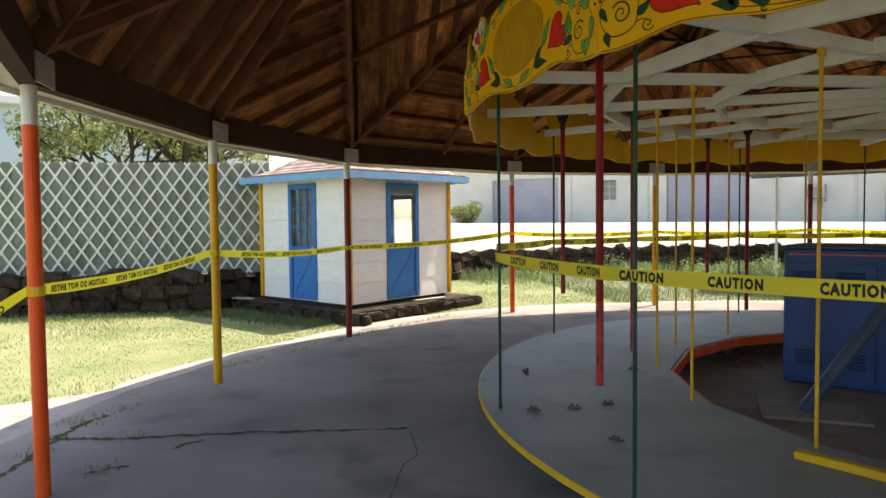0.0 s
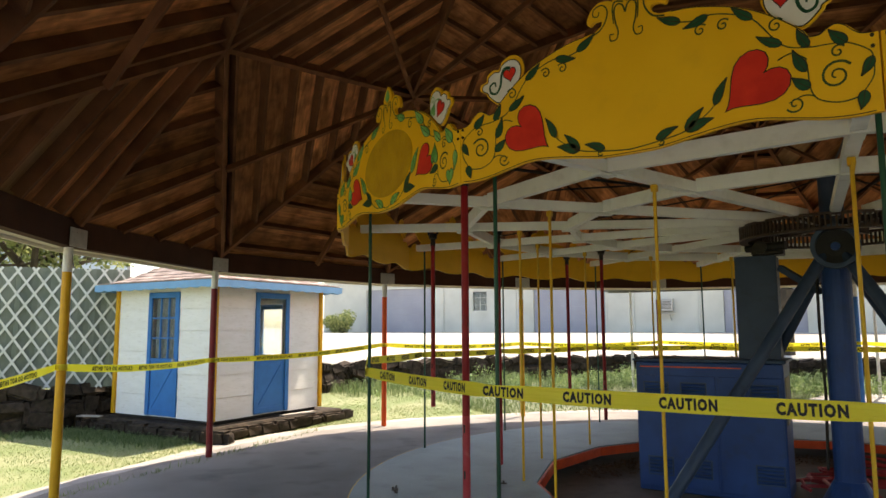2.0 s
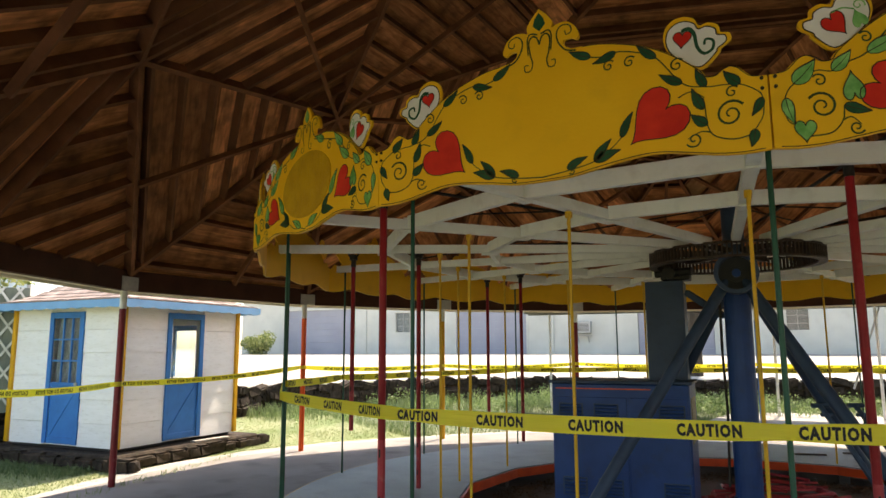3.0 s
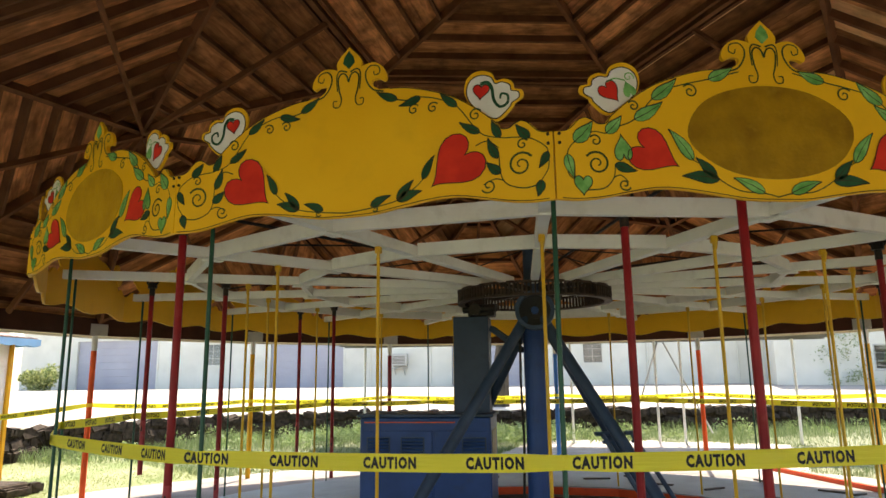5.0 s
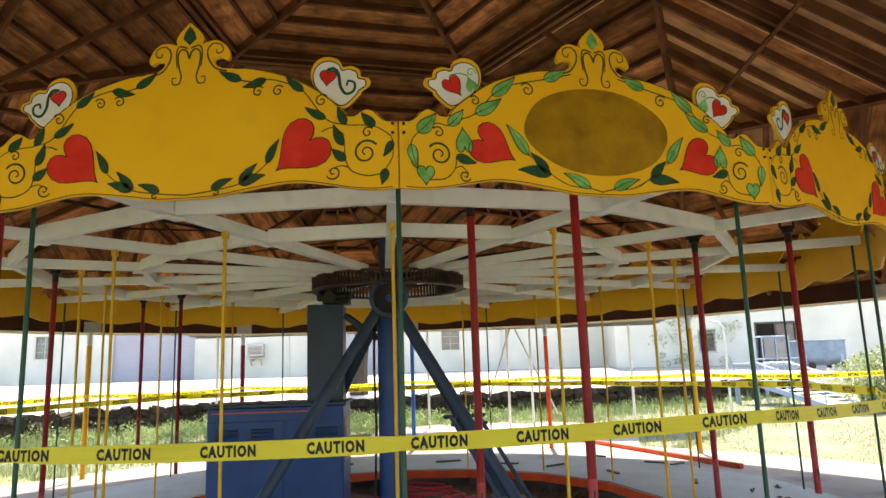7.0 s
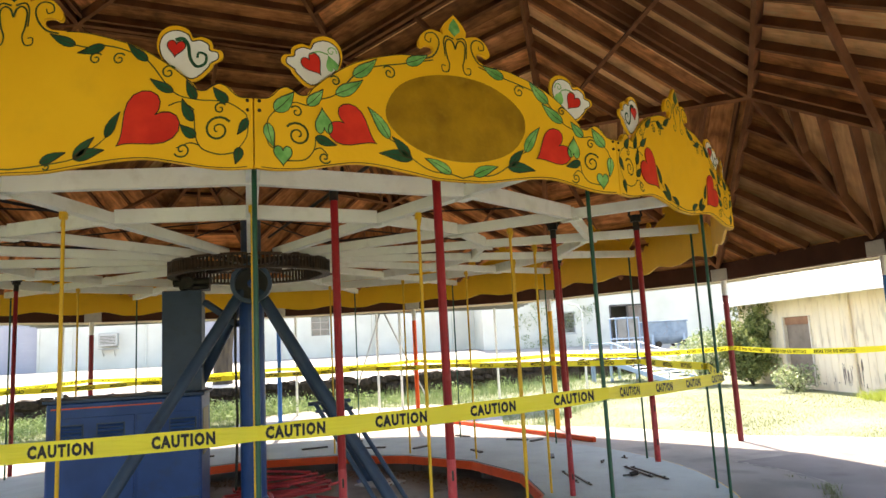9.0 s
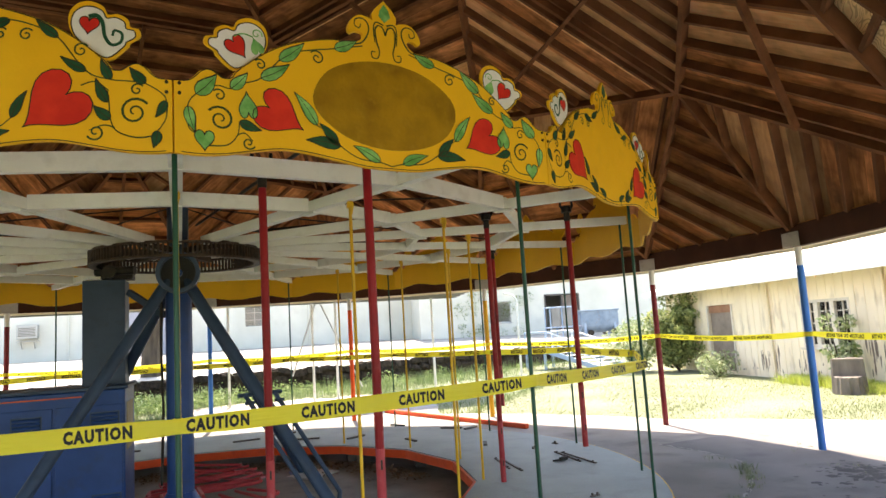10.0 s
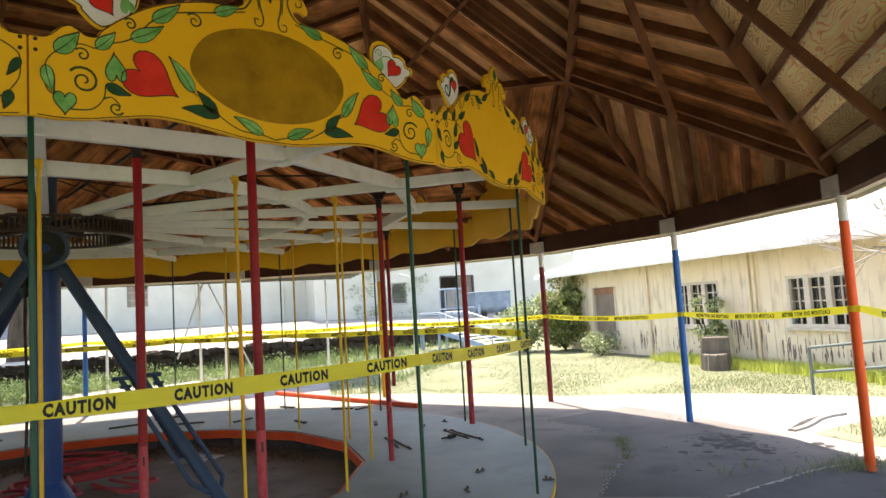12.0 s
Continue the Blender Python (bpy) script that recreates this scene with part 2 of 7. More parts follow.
GRAVEL = surface("pale_gravel_yard", (0.405, 0.38, 0.335), (0.31, 0.285, 0.25), 0.5, 0.9, 0.5, grime=0.4, grime_col=(0.24, 0.215, 0.165), fine=25)
STONE = surface("dark_mossy_stone", (0.060, 0.043, 0.031), (0.020, 0.016, 0.012), 9, 0.95, 0.9, grime=0.6, grime_col=(0.075, 0.080, 0.04), per_piece=0.5, spec=0.15)
GRASS = leafy("grass_blades", (0.20, 0.26, 0.09), (0.33, 0.37, 0.17))
GRASS_GREEN = leafy("green_weed_blades", (0.07, 0.125, 0.03), (0.22, 0.27, 0.12))
WEED_LEAVES = leafy("weed_leaves", (0.09, 0.17, 0.035), (0.36, 0.44, 0.18))
# darker copy of the lawn blades, dimmed the same way for exposure
GRASS_DRY_DIM = leafy("dry_lawn_blades_dimmed", (0.16, 0.195, 0.09), (0.25, 0.265, 0.15))
GRASS_YELLOW = leafy("yellow_green_blades", (0.36, 0.45, 0.06), (0.58, 0.60, 0.16))
FOLIAGE = leafy("tree_leaves", (0.075, 0.125, 0.03), (0.42, 0.44, 0.17))
FOLIAGE_PALE = leafy("pale_shrub_leaves", (0.13, 0.20, 0.06), (0.46, 0.49, 0.30))
BARK = surface("grey_brown_bark", (0.10, 0.078, 0.052), (0.055, 0.043, 0.03), 6, 0.9, 0.8, stretch=(1, 1, 0.3), grime=0.3)
BARK_PALE = surface("pale_bare_twigs", (0.45, 0.41, 0.36), (0.34, 0.30, 0.26), 8, 0.85, 0.4, grime=0.2)
SHED_WHITE = surface("white_board_paint", (0.88, 0.87, 0.84), (0.82, 0.81, 0.77), 3, 0.6, 0.2, stretch=(1, 1, 4), grime=0.35, grime_col=(0.5, 0.45, 0.36), per_piece=0.04)
SHED_BLUE = surface("bright_blue_door_paint", (0.035, 0.20, 0.52), (0.03, 0.165, 0.44), 4, 0.5, 0.15, grime=0.25, grime_col=(0.05, 0.1, 0.2))
FASCIA_BLUE = surface("pale_blue_fascia_paint", (0.20, 0.42, 0.66), (0.17, 0.36, 0.58), 4, 0.55, 0.15, grime=0.25, grime_col=(0.3, 0.32, 0.34))
SHINGLE = surface("weathered_shingles", (0.42, 0.33, 0.27), (0.30, 0.21, 0.17), 4, 0.85, 0.4, grime=0.3, grime_col=(0.16, 0.11, 0.09), per_piece=0.25)
SHED_SHINGLE = surface("weathered_grey_shingles", (0.36, 0.29, 0.255), (0.20, 0.15, 0.13), 4, 0.85, 0.4, grime=0.4, grime_col=(0.13, 0.10, 0.085), per_piece=0.35)
LATTICE = surface("white_lattice_paint", (0.70, 0.71, 0.65), (0.58, 0.60, 0.53), 4, 0.6, 0.1, grime=0.3)
FENCE_BACK = surface("grey_green_fence_slats", (0.19, 0.215, 0.17), (0.125, 0.15, 0.115), 2, 0.6, 0.2, grime=0.4, grime_col=(0.06, 0.07, 0.05), per_piece=0.3)
STUCCO = surface("white_building_wall", (0.68, 0.665, 0.575), (0.58, 0.57, 0.49), 0.6, 0.8, 0.2, grime=0.25, grime_col=(0.45, 0.43, 0.36), fine=20)
GARAGE = surface("lavender_grey_door", (0.40, 0.395, 0.43), (0.35, 0.345, 0.385), 0.8, 0.6, 0.1, grime=0.2, grime_col=(0.3, 0.3, 0.36))
HOUSE_TAN = surface("peeling_tan_boards", (0.82, 0.715, 0.545), (0.73, 0.625, 0.465), 1.5, 0.75, 0.25, stretch=(1, 1, 0.35), grime=0.6, grime_col=(0.26, 0.20, 0.15), per_piece=0.06)
ROOF_PALE = surface("pale_sheet_roof", (0.74, 0.73, 0.70), (0.64, 0.63, 0.60), 1.2, 0.6, 0.15, grime=0.2, grime_col=(0.4, 0.37, 0.33))
SHEET_GREY = surface("grey_sheet_metal", (0.26, 0.26, 0.25), (0.19, 0.19, 0.185), 1.2, 0.55, 0.15, metal=0.2, grime=0.3)
PALE_BLUE = surface("pale_blue_wall", (0.50, 0.58, 0.62), (0.43, 0.51, 0.56), 0.7, 0.7, 0.15, grime=0.2, grime_col=(0.35, 0.38, 0.4), fine=20)
TRIM_TAN = surface("faded_window_trim", (0.68, 0.62, 0.52), (0.54, 0.48, 0.40), 5, 0.7, 0.2, grime=0.3)
RUST_DOOR = surface("brown_grey_door", (0.26, 0.21, 0.17), (0.18, 0.14, 0.115), 2, 0.7, 0.2, grime=0.4)
STEEL_BLUE = surface("pale_blue_steel", (0.22, 0.29, 0.37), (0.15, 0.21, 0.28), 3, 0.55, 0.15, grime=0.35, grime_col=(0.2, 0.12, 0.08))
RAIL_GREY = surface("grey_green_pipe", (0.15, 0.185, 0.175), (0.10, 0.13, 0.125), 6, 0.5, 0.1, metal=0.2, grime=0.3)
STUMP_WOOD = surface("grey_cut_stump", (0.22, 0.185, 0.155), (0.13, 0.108, 0.09), 5, 0.85, 0.6, stretch=(1, 1, 0.3), grime=0.4)
# near-black tone that paints the shade inside rooms and recesses
SHADE_DARK = surface("interior_shade", (0.03, 0.03, 0.032), (0.05, 0.048, 0.045), 2, 0.8, 0, grime=0)
CURTAIN = surface("grey_patterned_curtain", (0.38, 0.37, 0.34), (0.20, 0.20, 0.19), 9, 0.85, 0.2, stretch=(3, 3, 1), grime=0.2)
TAPE = leafy("yellow_caution_tape", (0.93, 0.80, 0.05), (0.97, 0.85, 0.06), 0.3)
TAPE.node_tree.nodes["Mix Shader"].inputs["Fac"].default_value = 0.5
# stretched plastic: long faint creases
tn, tl = TAPE.node_tree.nodes, TAPE.node_tree.links
tape_map, tape_noise, tape_bump = tn.new("ShaderNodeMapping"), tn.new("ShaderNodeTexNoise"), tn.new("ShaderNodeBump")
tape_map.inputs["Scale"].default_value = (1.5, 1.5, 26.0)
tape_noise.inputs["Scale"].default_value, tape_noise.inputs["Detail"].default_value = 2.0, 4
tape_bump.inputs["Strength"].default_value, tape_bump.inputs["Distance"].default_value = 0.6, 0.02
tl.new(tn["Geometry"].outputs["Position"], tape_map.inputs["Vector"])
tl.new(tape_map.outputs["Vector"], tape_noise.inputs["Vector"])
tl.new(tape_noise.outputs["Fac"], tape_bump.inputs["Height"])
tl.new(tape_bump.outputs["Normal"], tn["Principled BSDF"].inputs["Normal"])
TAPE_INK = surface("black_tape_ink", (0.008, 0.007, 0.004), (0.012, 0.010, 0.005), 8, 0.5, 0.0, grime=0)
# oil stain tone, also laid flat as the shade in the kerb gap
OIL_AND_GAP = surface("oil_and_gap_shade", (0.022, 0.019, 0.018), (0.050, 0.044, 0.041), 9, 0.75, 0.4, grime=0.4, grime_col=(0.08, 0.072, 0.066), fine=90)
SCRAP = surface("dark_scrap_metal", (0.075, 0.068, 0.062), (0.13, 0.11, 0.095), 14, 0.6, 0.3, metal=0.4, grime=0.3)
TUBE_RED = surface("faded_red_tube", (0.50, 0.05, 0.055), (0.40, 0.04, 0.05), 8, 0.5, 0.1, grime=0.3, grime_col=(0.3, 0.12, 0.1))
LITTER = surface("dry_leaf_litter", (0.22, 0.135, 0.08), (0.11, 0.07, 0.04), 20, 0.9, 0.6, grime=0.3)
glass_m = bpy.data.materials.new("window_glass")
glass_m.use_nodes = True
gb = glass_m.node_tree.nodes["Principled BSDF"]
gb.inputs["Base Color"].default_value = (0.9, 0.95, 0.93, 1)
gb.inputs["Roughness"].default_value = 0.04
gb.inputs["Transmission Weight"].default_value = 1.0
gb.inputs["IOR"].default_value = 1.45
GLASS = glass_m

# ---- mesh tools ----
def thing(name, label="", category="", group="", kind="", at=None):
    ob = new(name)
    if at is not None:
        ob.matrix_basis = at
    return tagged(ob, label, category, group, kind)


def part(name, bm, material, parent=None, label="", smooth=False):
    """Links a bmesh as one mesh object under a thing or a part."""
    me = bpy.data.meshes.new(name)
    bm.to_mesh(me)
    bm.free()
    me.materials.append(material)
    if smooth:
        for p in me.polygons:
            p.use_smooth = True
    ob = new(name, me)
    ob.parent = parent
    if label:
        ob["label"] = label
    return ob


def mesh_of(name, verts, faces, material, smooth=False):
    me = bpy.data.meshes.new(name)
    me.from_pydata(verts, [], faces)
    me.update()
    me.materials.append(material)
    if smooth:
        for p in me.polygons:
            p.use_smooth = True
    return me


def piece(name, me, parent, m=None):
    """One of many alike pieces that share a mesh."""
    ob = new(name, me)
    ob.parent = parent
    if m is not None:
        ob.matrix_basis = m
    return ob


def box(bm, c, s, rz=0.0, bevel=0.0, m=None):
    mat = Matrix.Translation(c) @ Matrix.Rotation(radians(rz), 4, "Z") @ Matrix.Diagonal((*s, 1))
    if m is not None:
        mat = m @ mat
    made = bmesh.ops.create_cube(bm, size=1.0, matrix=mat)
    if bevel > 0:
        edges = list({e for v in made["verts"] for e in v.link_edges})
        bmesh.ops.bevel(bm, geom=edges, offset=bevel, segments=1, affect="EDGES")
    return bm


def beam(bm, p, q, w, h, drop=0.0):
    """A rectangular timber from p to q: w across, h deep, its depth hanging as near to plumb as it goes."""
    p, q = Vector(p), Vector(q)
    d = (q - p)
    length = d.length
    d.normalize()
    side = d.cross(Vector((0, 0, 1)))
    side = side.normalized() if side.length > 1e-4 else Vector((1, 0, 0))
    up = side.cross(d)
    rot = Matrix((side, d, up)).transposed().to_4x4()
    bmesh.ops.create_cube(bm, size=1.0, matrix=Matrix.Translation((p + q) / 2 - up * drop) @ rot @ Matrix.Diagonal((w, length, h, 1)))
    return bm


def beam_on(bm, p, q, w, h, normal, drop=0.0):
    """A rectangular timber from p to q whose depth lies along the given normal, dropped below the line."""
    p, q, nrm = Vector(p), Vector(q), Vector(normal)
    d = (q - p)
    length = d.length
    d.normalize()
    side = d.cross(nrm).normalized()
    up = side.cross(d)
    rot = Matrix((side, d, up)).transposed().to_4x4()
    bmesh.ops.create_cube(bm, size=1.0, matrix=Matrix.Translation((p + q) / 2 - up * drop) @ rot @ Matrix.Diagonal((w, length, h, 1)))
    return bm


def rod(bm, p, q, r, n=10, r2=None):
    p, q = Vector(p), Vector(q)
    d = q - p
    rot = d.to_track_quat("Z", "Y").to_matrix().to_4x4()
    bmesh.ops.create_cone(bm, cap_ends=True, segments=n, radius1=r, radius2=r if r2 is None else r2, depth=d.length, matrix=Matrix.Translation((p + q) / 2) @ rot)
    return bm


def curve_rod(bm, pts, r, n=8):
    for a, b in zip(pts, pts[1:]):
        rod(bm, a, b, r, n)
        bmesh.ops.create_uvsphere(bm, u_segments=n, v_segments=4, radius=r * 1.02, matrix=Matrix.Translation(b))
    return bm


def smooth_line(pts, steps=5, closed=False):
    """Catmull-Rom through the points."""
    out, n = [], len(pts)
    for i in range(n if closed else n - 1):
        p0, p1, p2, p3 = (Vector(pts[j % n] if closed else pts[min(max(j, 0), n - 1)]) for j in (i - 1, i, i + 1, i + 2))
        for s in range(steps):
            t = s / steps
            out.append(0.5 * ((2 * p1) + (p2 - p0) * t + (2 * p0 - 5 * p1 + 4 * p2 - p3) * t * t + (3 * p1 - p0 - 3 * p2 + p3) * t ** 3))
    if not closed:
        out.append(Vector(pts[-1]))
    return out


def plate(bm, pts, front, back):
    """A flat board of outline pts (x, z), from y = front to y = back (front is the smaller y)."""
    a = [bm.verts.new((p[0], front, p[1])) for p in pts]
    b = [bm.verts.new((p[0], back, p[1])) for p in pts]
    bm.faces.new(a)
    bm.faces.new(b[::-1])
    n = len(pts)
    for i in range(n):
        j = (i + 1) % n
        bm.faces.new((a[j], a[i], b[i], b[j]))
    bmesh.ops.recalc_face_normals(bm, faces=bm.faces[:])
    return bm


def stroke(bm, pts, y, w0, w1=None):
    """A painted line in the x-z plane at depth y, w0 wide at its start and w1 at its end."""
    w1 = w0 if w1 is None else w1
    n = len(pts)
    left, right = [], []
    for i, p in enumerate(pts):
        a, b = pts[max(i - 1, 0)], pts[min(i + 1, n - 1)]
        d = Vector((b[0] - a[0], b[1] - a[1]))
        d = d.normalized() if d.length > 1e-9 else Vector((1, 0))
        w = (w0 + (w1 - w0) * i / max(n - 1, 1)) / 2
        left.append(bm.verts.new((p[0] - d.y * w, y, p[1] + d.x * w)))
        right.append(bm.verts.new((p[0] + d.y * w, y, p[1] - d.x * w)))
    for i in range(n - 1):
        bm.faces.new((left[i], right[i], right[i + 1], left[i + 1]))
    return bm


def spiral(u, v, r, turns, start, hand, n=26):
    out = []
    for i in range(n + 1):
        s = i / n
        a = start + hand * s * turns * 2 * math.pi
        q = r * (1 - 0.86 * s)
        out.append((u + q * math.cos(a), v + q * math.sin(a)))
    return out


def heart_outline(w, h, lean=0.0, n=28):
    """A heart w wide and h high whose tip lies at the origin, leaning sideways."""
    out = []
    for i in range(n):
        a = 2 * math.pi * i / n
        x = math.sin(a) ** 3
        z = (13 * math.cos(a) - 5 * math.cos(2 * a) - 2 * math.cos(3 * a) - math.cos(4 * a) + 17) / 29.0
        out.append((x * w / 2 + lean * z * h, z * h))
    return out


def ring_sector(bm, r0, r1, z0, z1, a0, a1, n):
    """A flat ring from r0 to r1, z0 to z1, over the angles a0 to a1 (degrees)."""
    full = abs(a1 - a0) > 359.9
    cols = []
    for i in range(n if full else n + 1):
        a = radians(a0 + (a1 - a0) * i / n)
        c, s = math.cos(a), math.sin(a)
        cols.append([bm.verts.new((r * c, r * s, z)) for r, z in ((r0, z0), (r1, z0), (r1, z1), (r0, z1))])
    m = len(cols)
    for i in range(m if full else m - 1):
        a, b = cols[i], cols[(i + 1) % m]
        for k in range(4):
            j = (k + 1) % 4
            bm.faces.new((a[k], b[k], b[j], a[j]))
    if not full:
        bm.faces.new(cols[0])
        bm.faces.new(cols[-1][::-1])
    bmesh.ops.recalc_face_normals(bm, faces=bm.faces[:])
    return bm


def polar(r, a, z=0.0):
    return Vector((r * math.cos(radians(a)), r * math.sin(radians(a)), z))


def text_mesh(name, body, height, width, material, bold=0.0):
    """Lettering of the given height and width in metres."""
    cu = bpy.data.curves.new(name, "FONT")
    cu.body, cu.size, cu.align_x, cu.align_y, cu.offset = body, height / 0.7, "CENTER", "CENTER", bold
    cu.space_character = 1.22
    cu.resolution_u = 2
    ob = bpy.data.objects.new(name, cu)
    scene.collection.objects.link(ob)
    bpy.context.view_layer.update()
    me = bpy.data.meshes.new_from_object(ob.evaluated_get(bpy.context.evaluated_depsgraph_get()))
    bpy.data.objects.remove(ob)
    xs, ys = [v.co.x for v in me.vertices], [v.co.y for v in me.vertices]
    me.transform(Matrix.Translation((-(max(xs) + min(xs)) / 2, -(max(ys) + min(ys)) / 2, 0)))
    me.transform(Matrix.Diagonal((width / (max(xs) - min(xs)), height / (max(ys) - min(ys)), 1, 1)))
    me.materials.clear()
    me.materials.append(material)
    me.name = name
    return me

# ---- plan of the place ----
PH, STEP = 210.07, 22.38          # first vertex post and the angle to its neighbours
POST_R, VERTEX_R, POST_TOP = 7.528, 7.403, 2.511
JOINT0, PANELS, PANEL_R = -87.16, 16, 4.767
DECK_Z, DECK_OUT, DECK_IN = 0.25, 4.59, 2.87
SWEEP_Z = 2.745
WALL_LINE = [(-19.0, -9.5), (-14.3, -3.5), (-12.0, -0.7), (-12.3, 4.0), (-12.5, 8.0), (-11.3, 11.3), (-9.6, 14.2), (-5.0, 15.9), (0.0, 16.5), (6.0, 17.6), (12.0, 19.6), (17.0, 22.5)]


def post_at(i):
    k = i // 3
    off = i - 3 * k - 1
    a = PH - 72 * k - off * STEP
    return a, (VERTEX_R if off == 0 else POST_R)


def wall_radius(a):
    """Distance of the terrace wall from the middle in the direction a (degrees), and how far the terrace rises there."""
    a = a % 360
    pts = [(math.degrees(math.atan2(y, x)) % 360, math.hypot(x, y)) for x, y in WALL_LINE][::-1]
    if a <= pts[0][0]:
        return pts[0][1], max(0.0, 1 - (pts[0][0] - a) / 25)
    if a >= pts[-1][0]:
        return pts[-1][1], max(0.0, 1 - (a - pts[-1][0]) / 30)
    for (a0, r0), (a1, r1) in zip(pts, pts[1:]):
        if a0 <= a <= a1:
            p, q = polar(r0, a0), polar(r1, a1)
            d = polar(1, a)
            den = d.x * (q.y - p.y) - d.y * (q.x - p.x)
            return (p.x * (q.y - p.y) - p.y * (q.x - p.x)) / den, 1.0
    return 20.0, 0.0


def terrain(x, y):
    r = math.hypot(x, y)
    rw, rise = wall_radius(math.degrees(math.atan2(y, x)))
    d = r - rw
    if d <= 0.05:
        return -0.03 + (0.0 if r < 8.3 else 0.03 * noise.noise((x * 0.5, y * 0.5, 0)))
    return -0.03 + rise * (0.73 * min(1.0, d / 0.3) + 0.68 * min(1.0, max(0.0, d - 2) / 14))


# ---- ground ----
def ground():
    bm = bmesh.new()
    inner = [0.12, 0.3, 0.45, 0.52, 0.6, 0.68, 0.76, 0.84, 0.92, 0.975, 1.0]
    outer = [0.3, 1.2, 3, 6, 10, 16, 24, 40, 90, 250, 800, 3500]
    rows = []
    for i in range(180):
        a = i * 2.0
        rw, rise = wall_radius(a)
        radii = [f * rw for f in inner] + [rw + d for d in outer]
        rows.append([bm.verts.new((*polar(r, a).xy, terrain(*polar(r + 1e-4, a).xy))) for r in radii])
    mid = bm.verts.new((0, 0, -0.03))
    for i in range(180):
        a, b = rows[i], rows[(i + 1) % 180]
        bm.faces.new((mid, a[0], b[0]))
        ang = i * 2.0 + 1
        for k in range(len(a) - 1):
            f = bm.faces.new((a[k], a[k + 1], b[k + 1], b[k]))
            if k >= 11 and 25 < ang < 172:
                f.material_index = 1
            elif ang < 140 or ang > 300:
                f.material_index = 2
    ob = part("ground", bm, GROUND, smooth=True)
    ob.data.materials.append(GRAVEL)
    ob.data.materials.append(GROUND_SIDE_DIM)
    return tagged(ob, "dry grassy ground rising to a pale gravel yard", "ground", kind="structure")


def asphalt_edge(a):
    """Radius of the asphalt; it widens on the lawn side."""
    a = (a + 180) % 360 - 180
    if a > 150 or a < -115:
        return 7.85 + 0.58 * min(1.0, max(0.0, (a % 360 - 192) / 45))
    return 7.72


def paved_edge(a):
    a = (a + 180) % 360 - 180
    # stretched behind the camera, unseen, so the pale apron bounces light onto the boards
    if -150 < a < 20:
        return 7.95 + min(4.6, (20 - a) * 0.107, (a + 150) * 0.16)
    bare = max(0.0, min(1.0, (a - 55) / 8, (100 - a) / 9))
    return asphalt_edge(a) + 0.36 + 0.08 * math.sin(radians(a * 7)) + bare * (5.3 + 0.3 * math.sin(a * 0.9))


def pavement():
    bm = bmesh.new()
    n = 120
    top = [bm.verts.new((*polar(asphalt_edge(360 * i / n) + 0.03 * math.sin(i * 1.7), 360 * i / n).xy, 0.0)) for i in range(n)]
    low = [bm.verts.new((v.co.x, v.co.y, -0.15)) for v in top]
    bm.faces.new(top)
    for i in range(n):
        j = (i + 1) % n
        bm.faces.new((top[j], top[i], low[i], low[j]))
    bmesh.ops.recalc_face_normals(bm, faces=bm.faces[:])
    tagged(part("pavement", bm, ASPHALT), "old grey cracked asphalt pavement under the roof", "pavement", kind="structure")
    bm = bmesh.new()
    cols = []
    for i in range(n):
        a = 360 * i / n
        r0, r1 = asphalt_edge(a) + 0.015 + 0.03 * math.sin(i * 1.7), paved_edge(a) + random.uniform(-0.05, 0.05)
        cols.append([bm.verts.new((*polar(r, a).xy, z)) for r, z in ((r0, -0.004), (r1, -0.012), (r1 + 0.02, -0.15))])
    for i in range(n):
        a, b = cols[i], cols[(i + 1) % n]
        for k in range(2):
            bm.faces.new((a[k], a[k + 1], b[k + 1], b[k]))
    bmesh.ops.recalc_face_normals(bm, faces=bm.faces[:])
    tagged(part("pavement_apron", bm, CONCRETE), "pale worn concrete apron round the asphalt, widened unseen to reflect light", "pavement", kind="structure")


def crack(name, pts, w, material, label):
    """A ragged crack on the pavement through the points (x, y)."""
    line = smooth_line([(x, y, 0) for x, y in pts], 12)
    bm = bmesh.new()
    prev = None
    for i, p in enumerate(line):
        q = line[min(i + 1, len(line) - 1)] - line[max(i - 1, 0)]
        s = Vector((-q.y, q.x, 0)).normalized()
        j = s * random.uniform(-1, 1) * min(0.022, w * 0.32)
        ww = w * random.uniform(0.12, 0.85)
        cur = [bm.verts.new((p + j - s * ww / 2) + Vector((0, 0, 0.004))), bm.verts.new((p + j + s * ww / 2) + Vector((0, 0, 0.004)))]
        if prev:
            bm.faces.new((prev[0], cur[0], cur[1], prev[1]))
        prev = cur
    return tagged(part(name, bm, material), label, "crack", kind="structure")


ground()
pavement()


# ---- domed timber roof ----
def roof_points():
    base = [polar(post_at(i)[1], post_at(i)[0], 2.80) for i in range(15)]
    e = [polar(6.022, PH - 72 * k, 4.60) for k in range(5)]
    f = [polar(5.309, PH - 72 * k - 36, 5.18) for k in range(5)]
    r = [polar(3.17, PH - 72 * k, 6.42) for k in range(5)]
    return base, e, f, r, Vector((0, 0, 7.0))


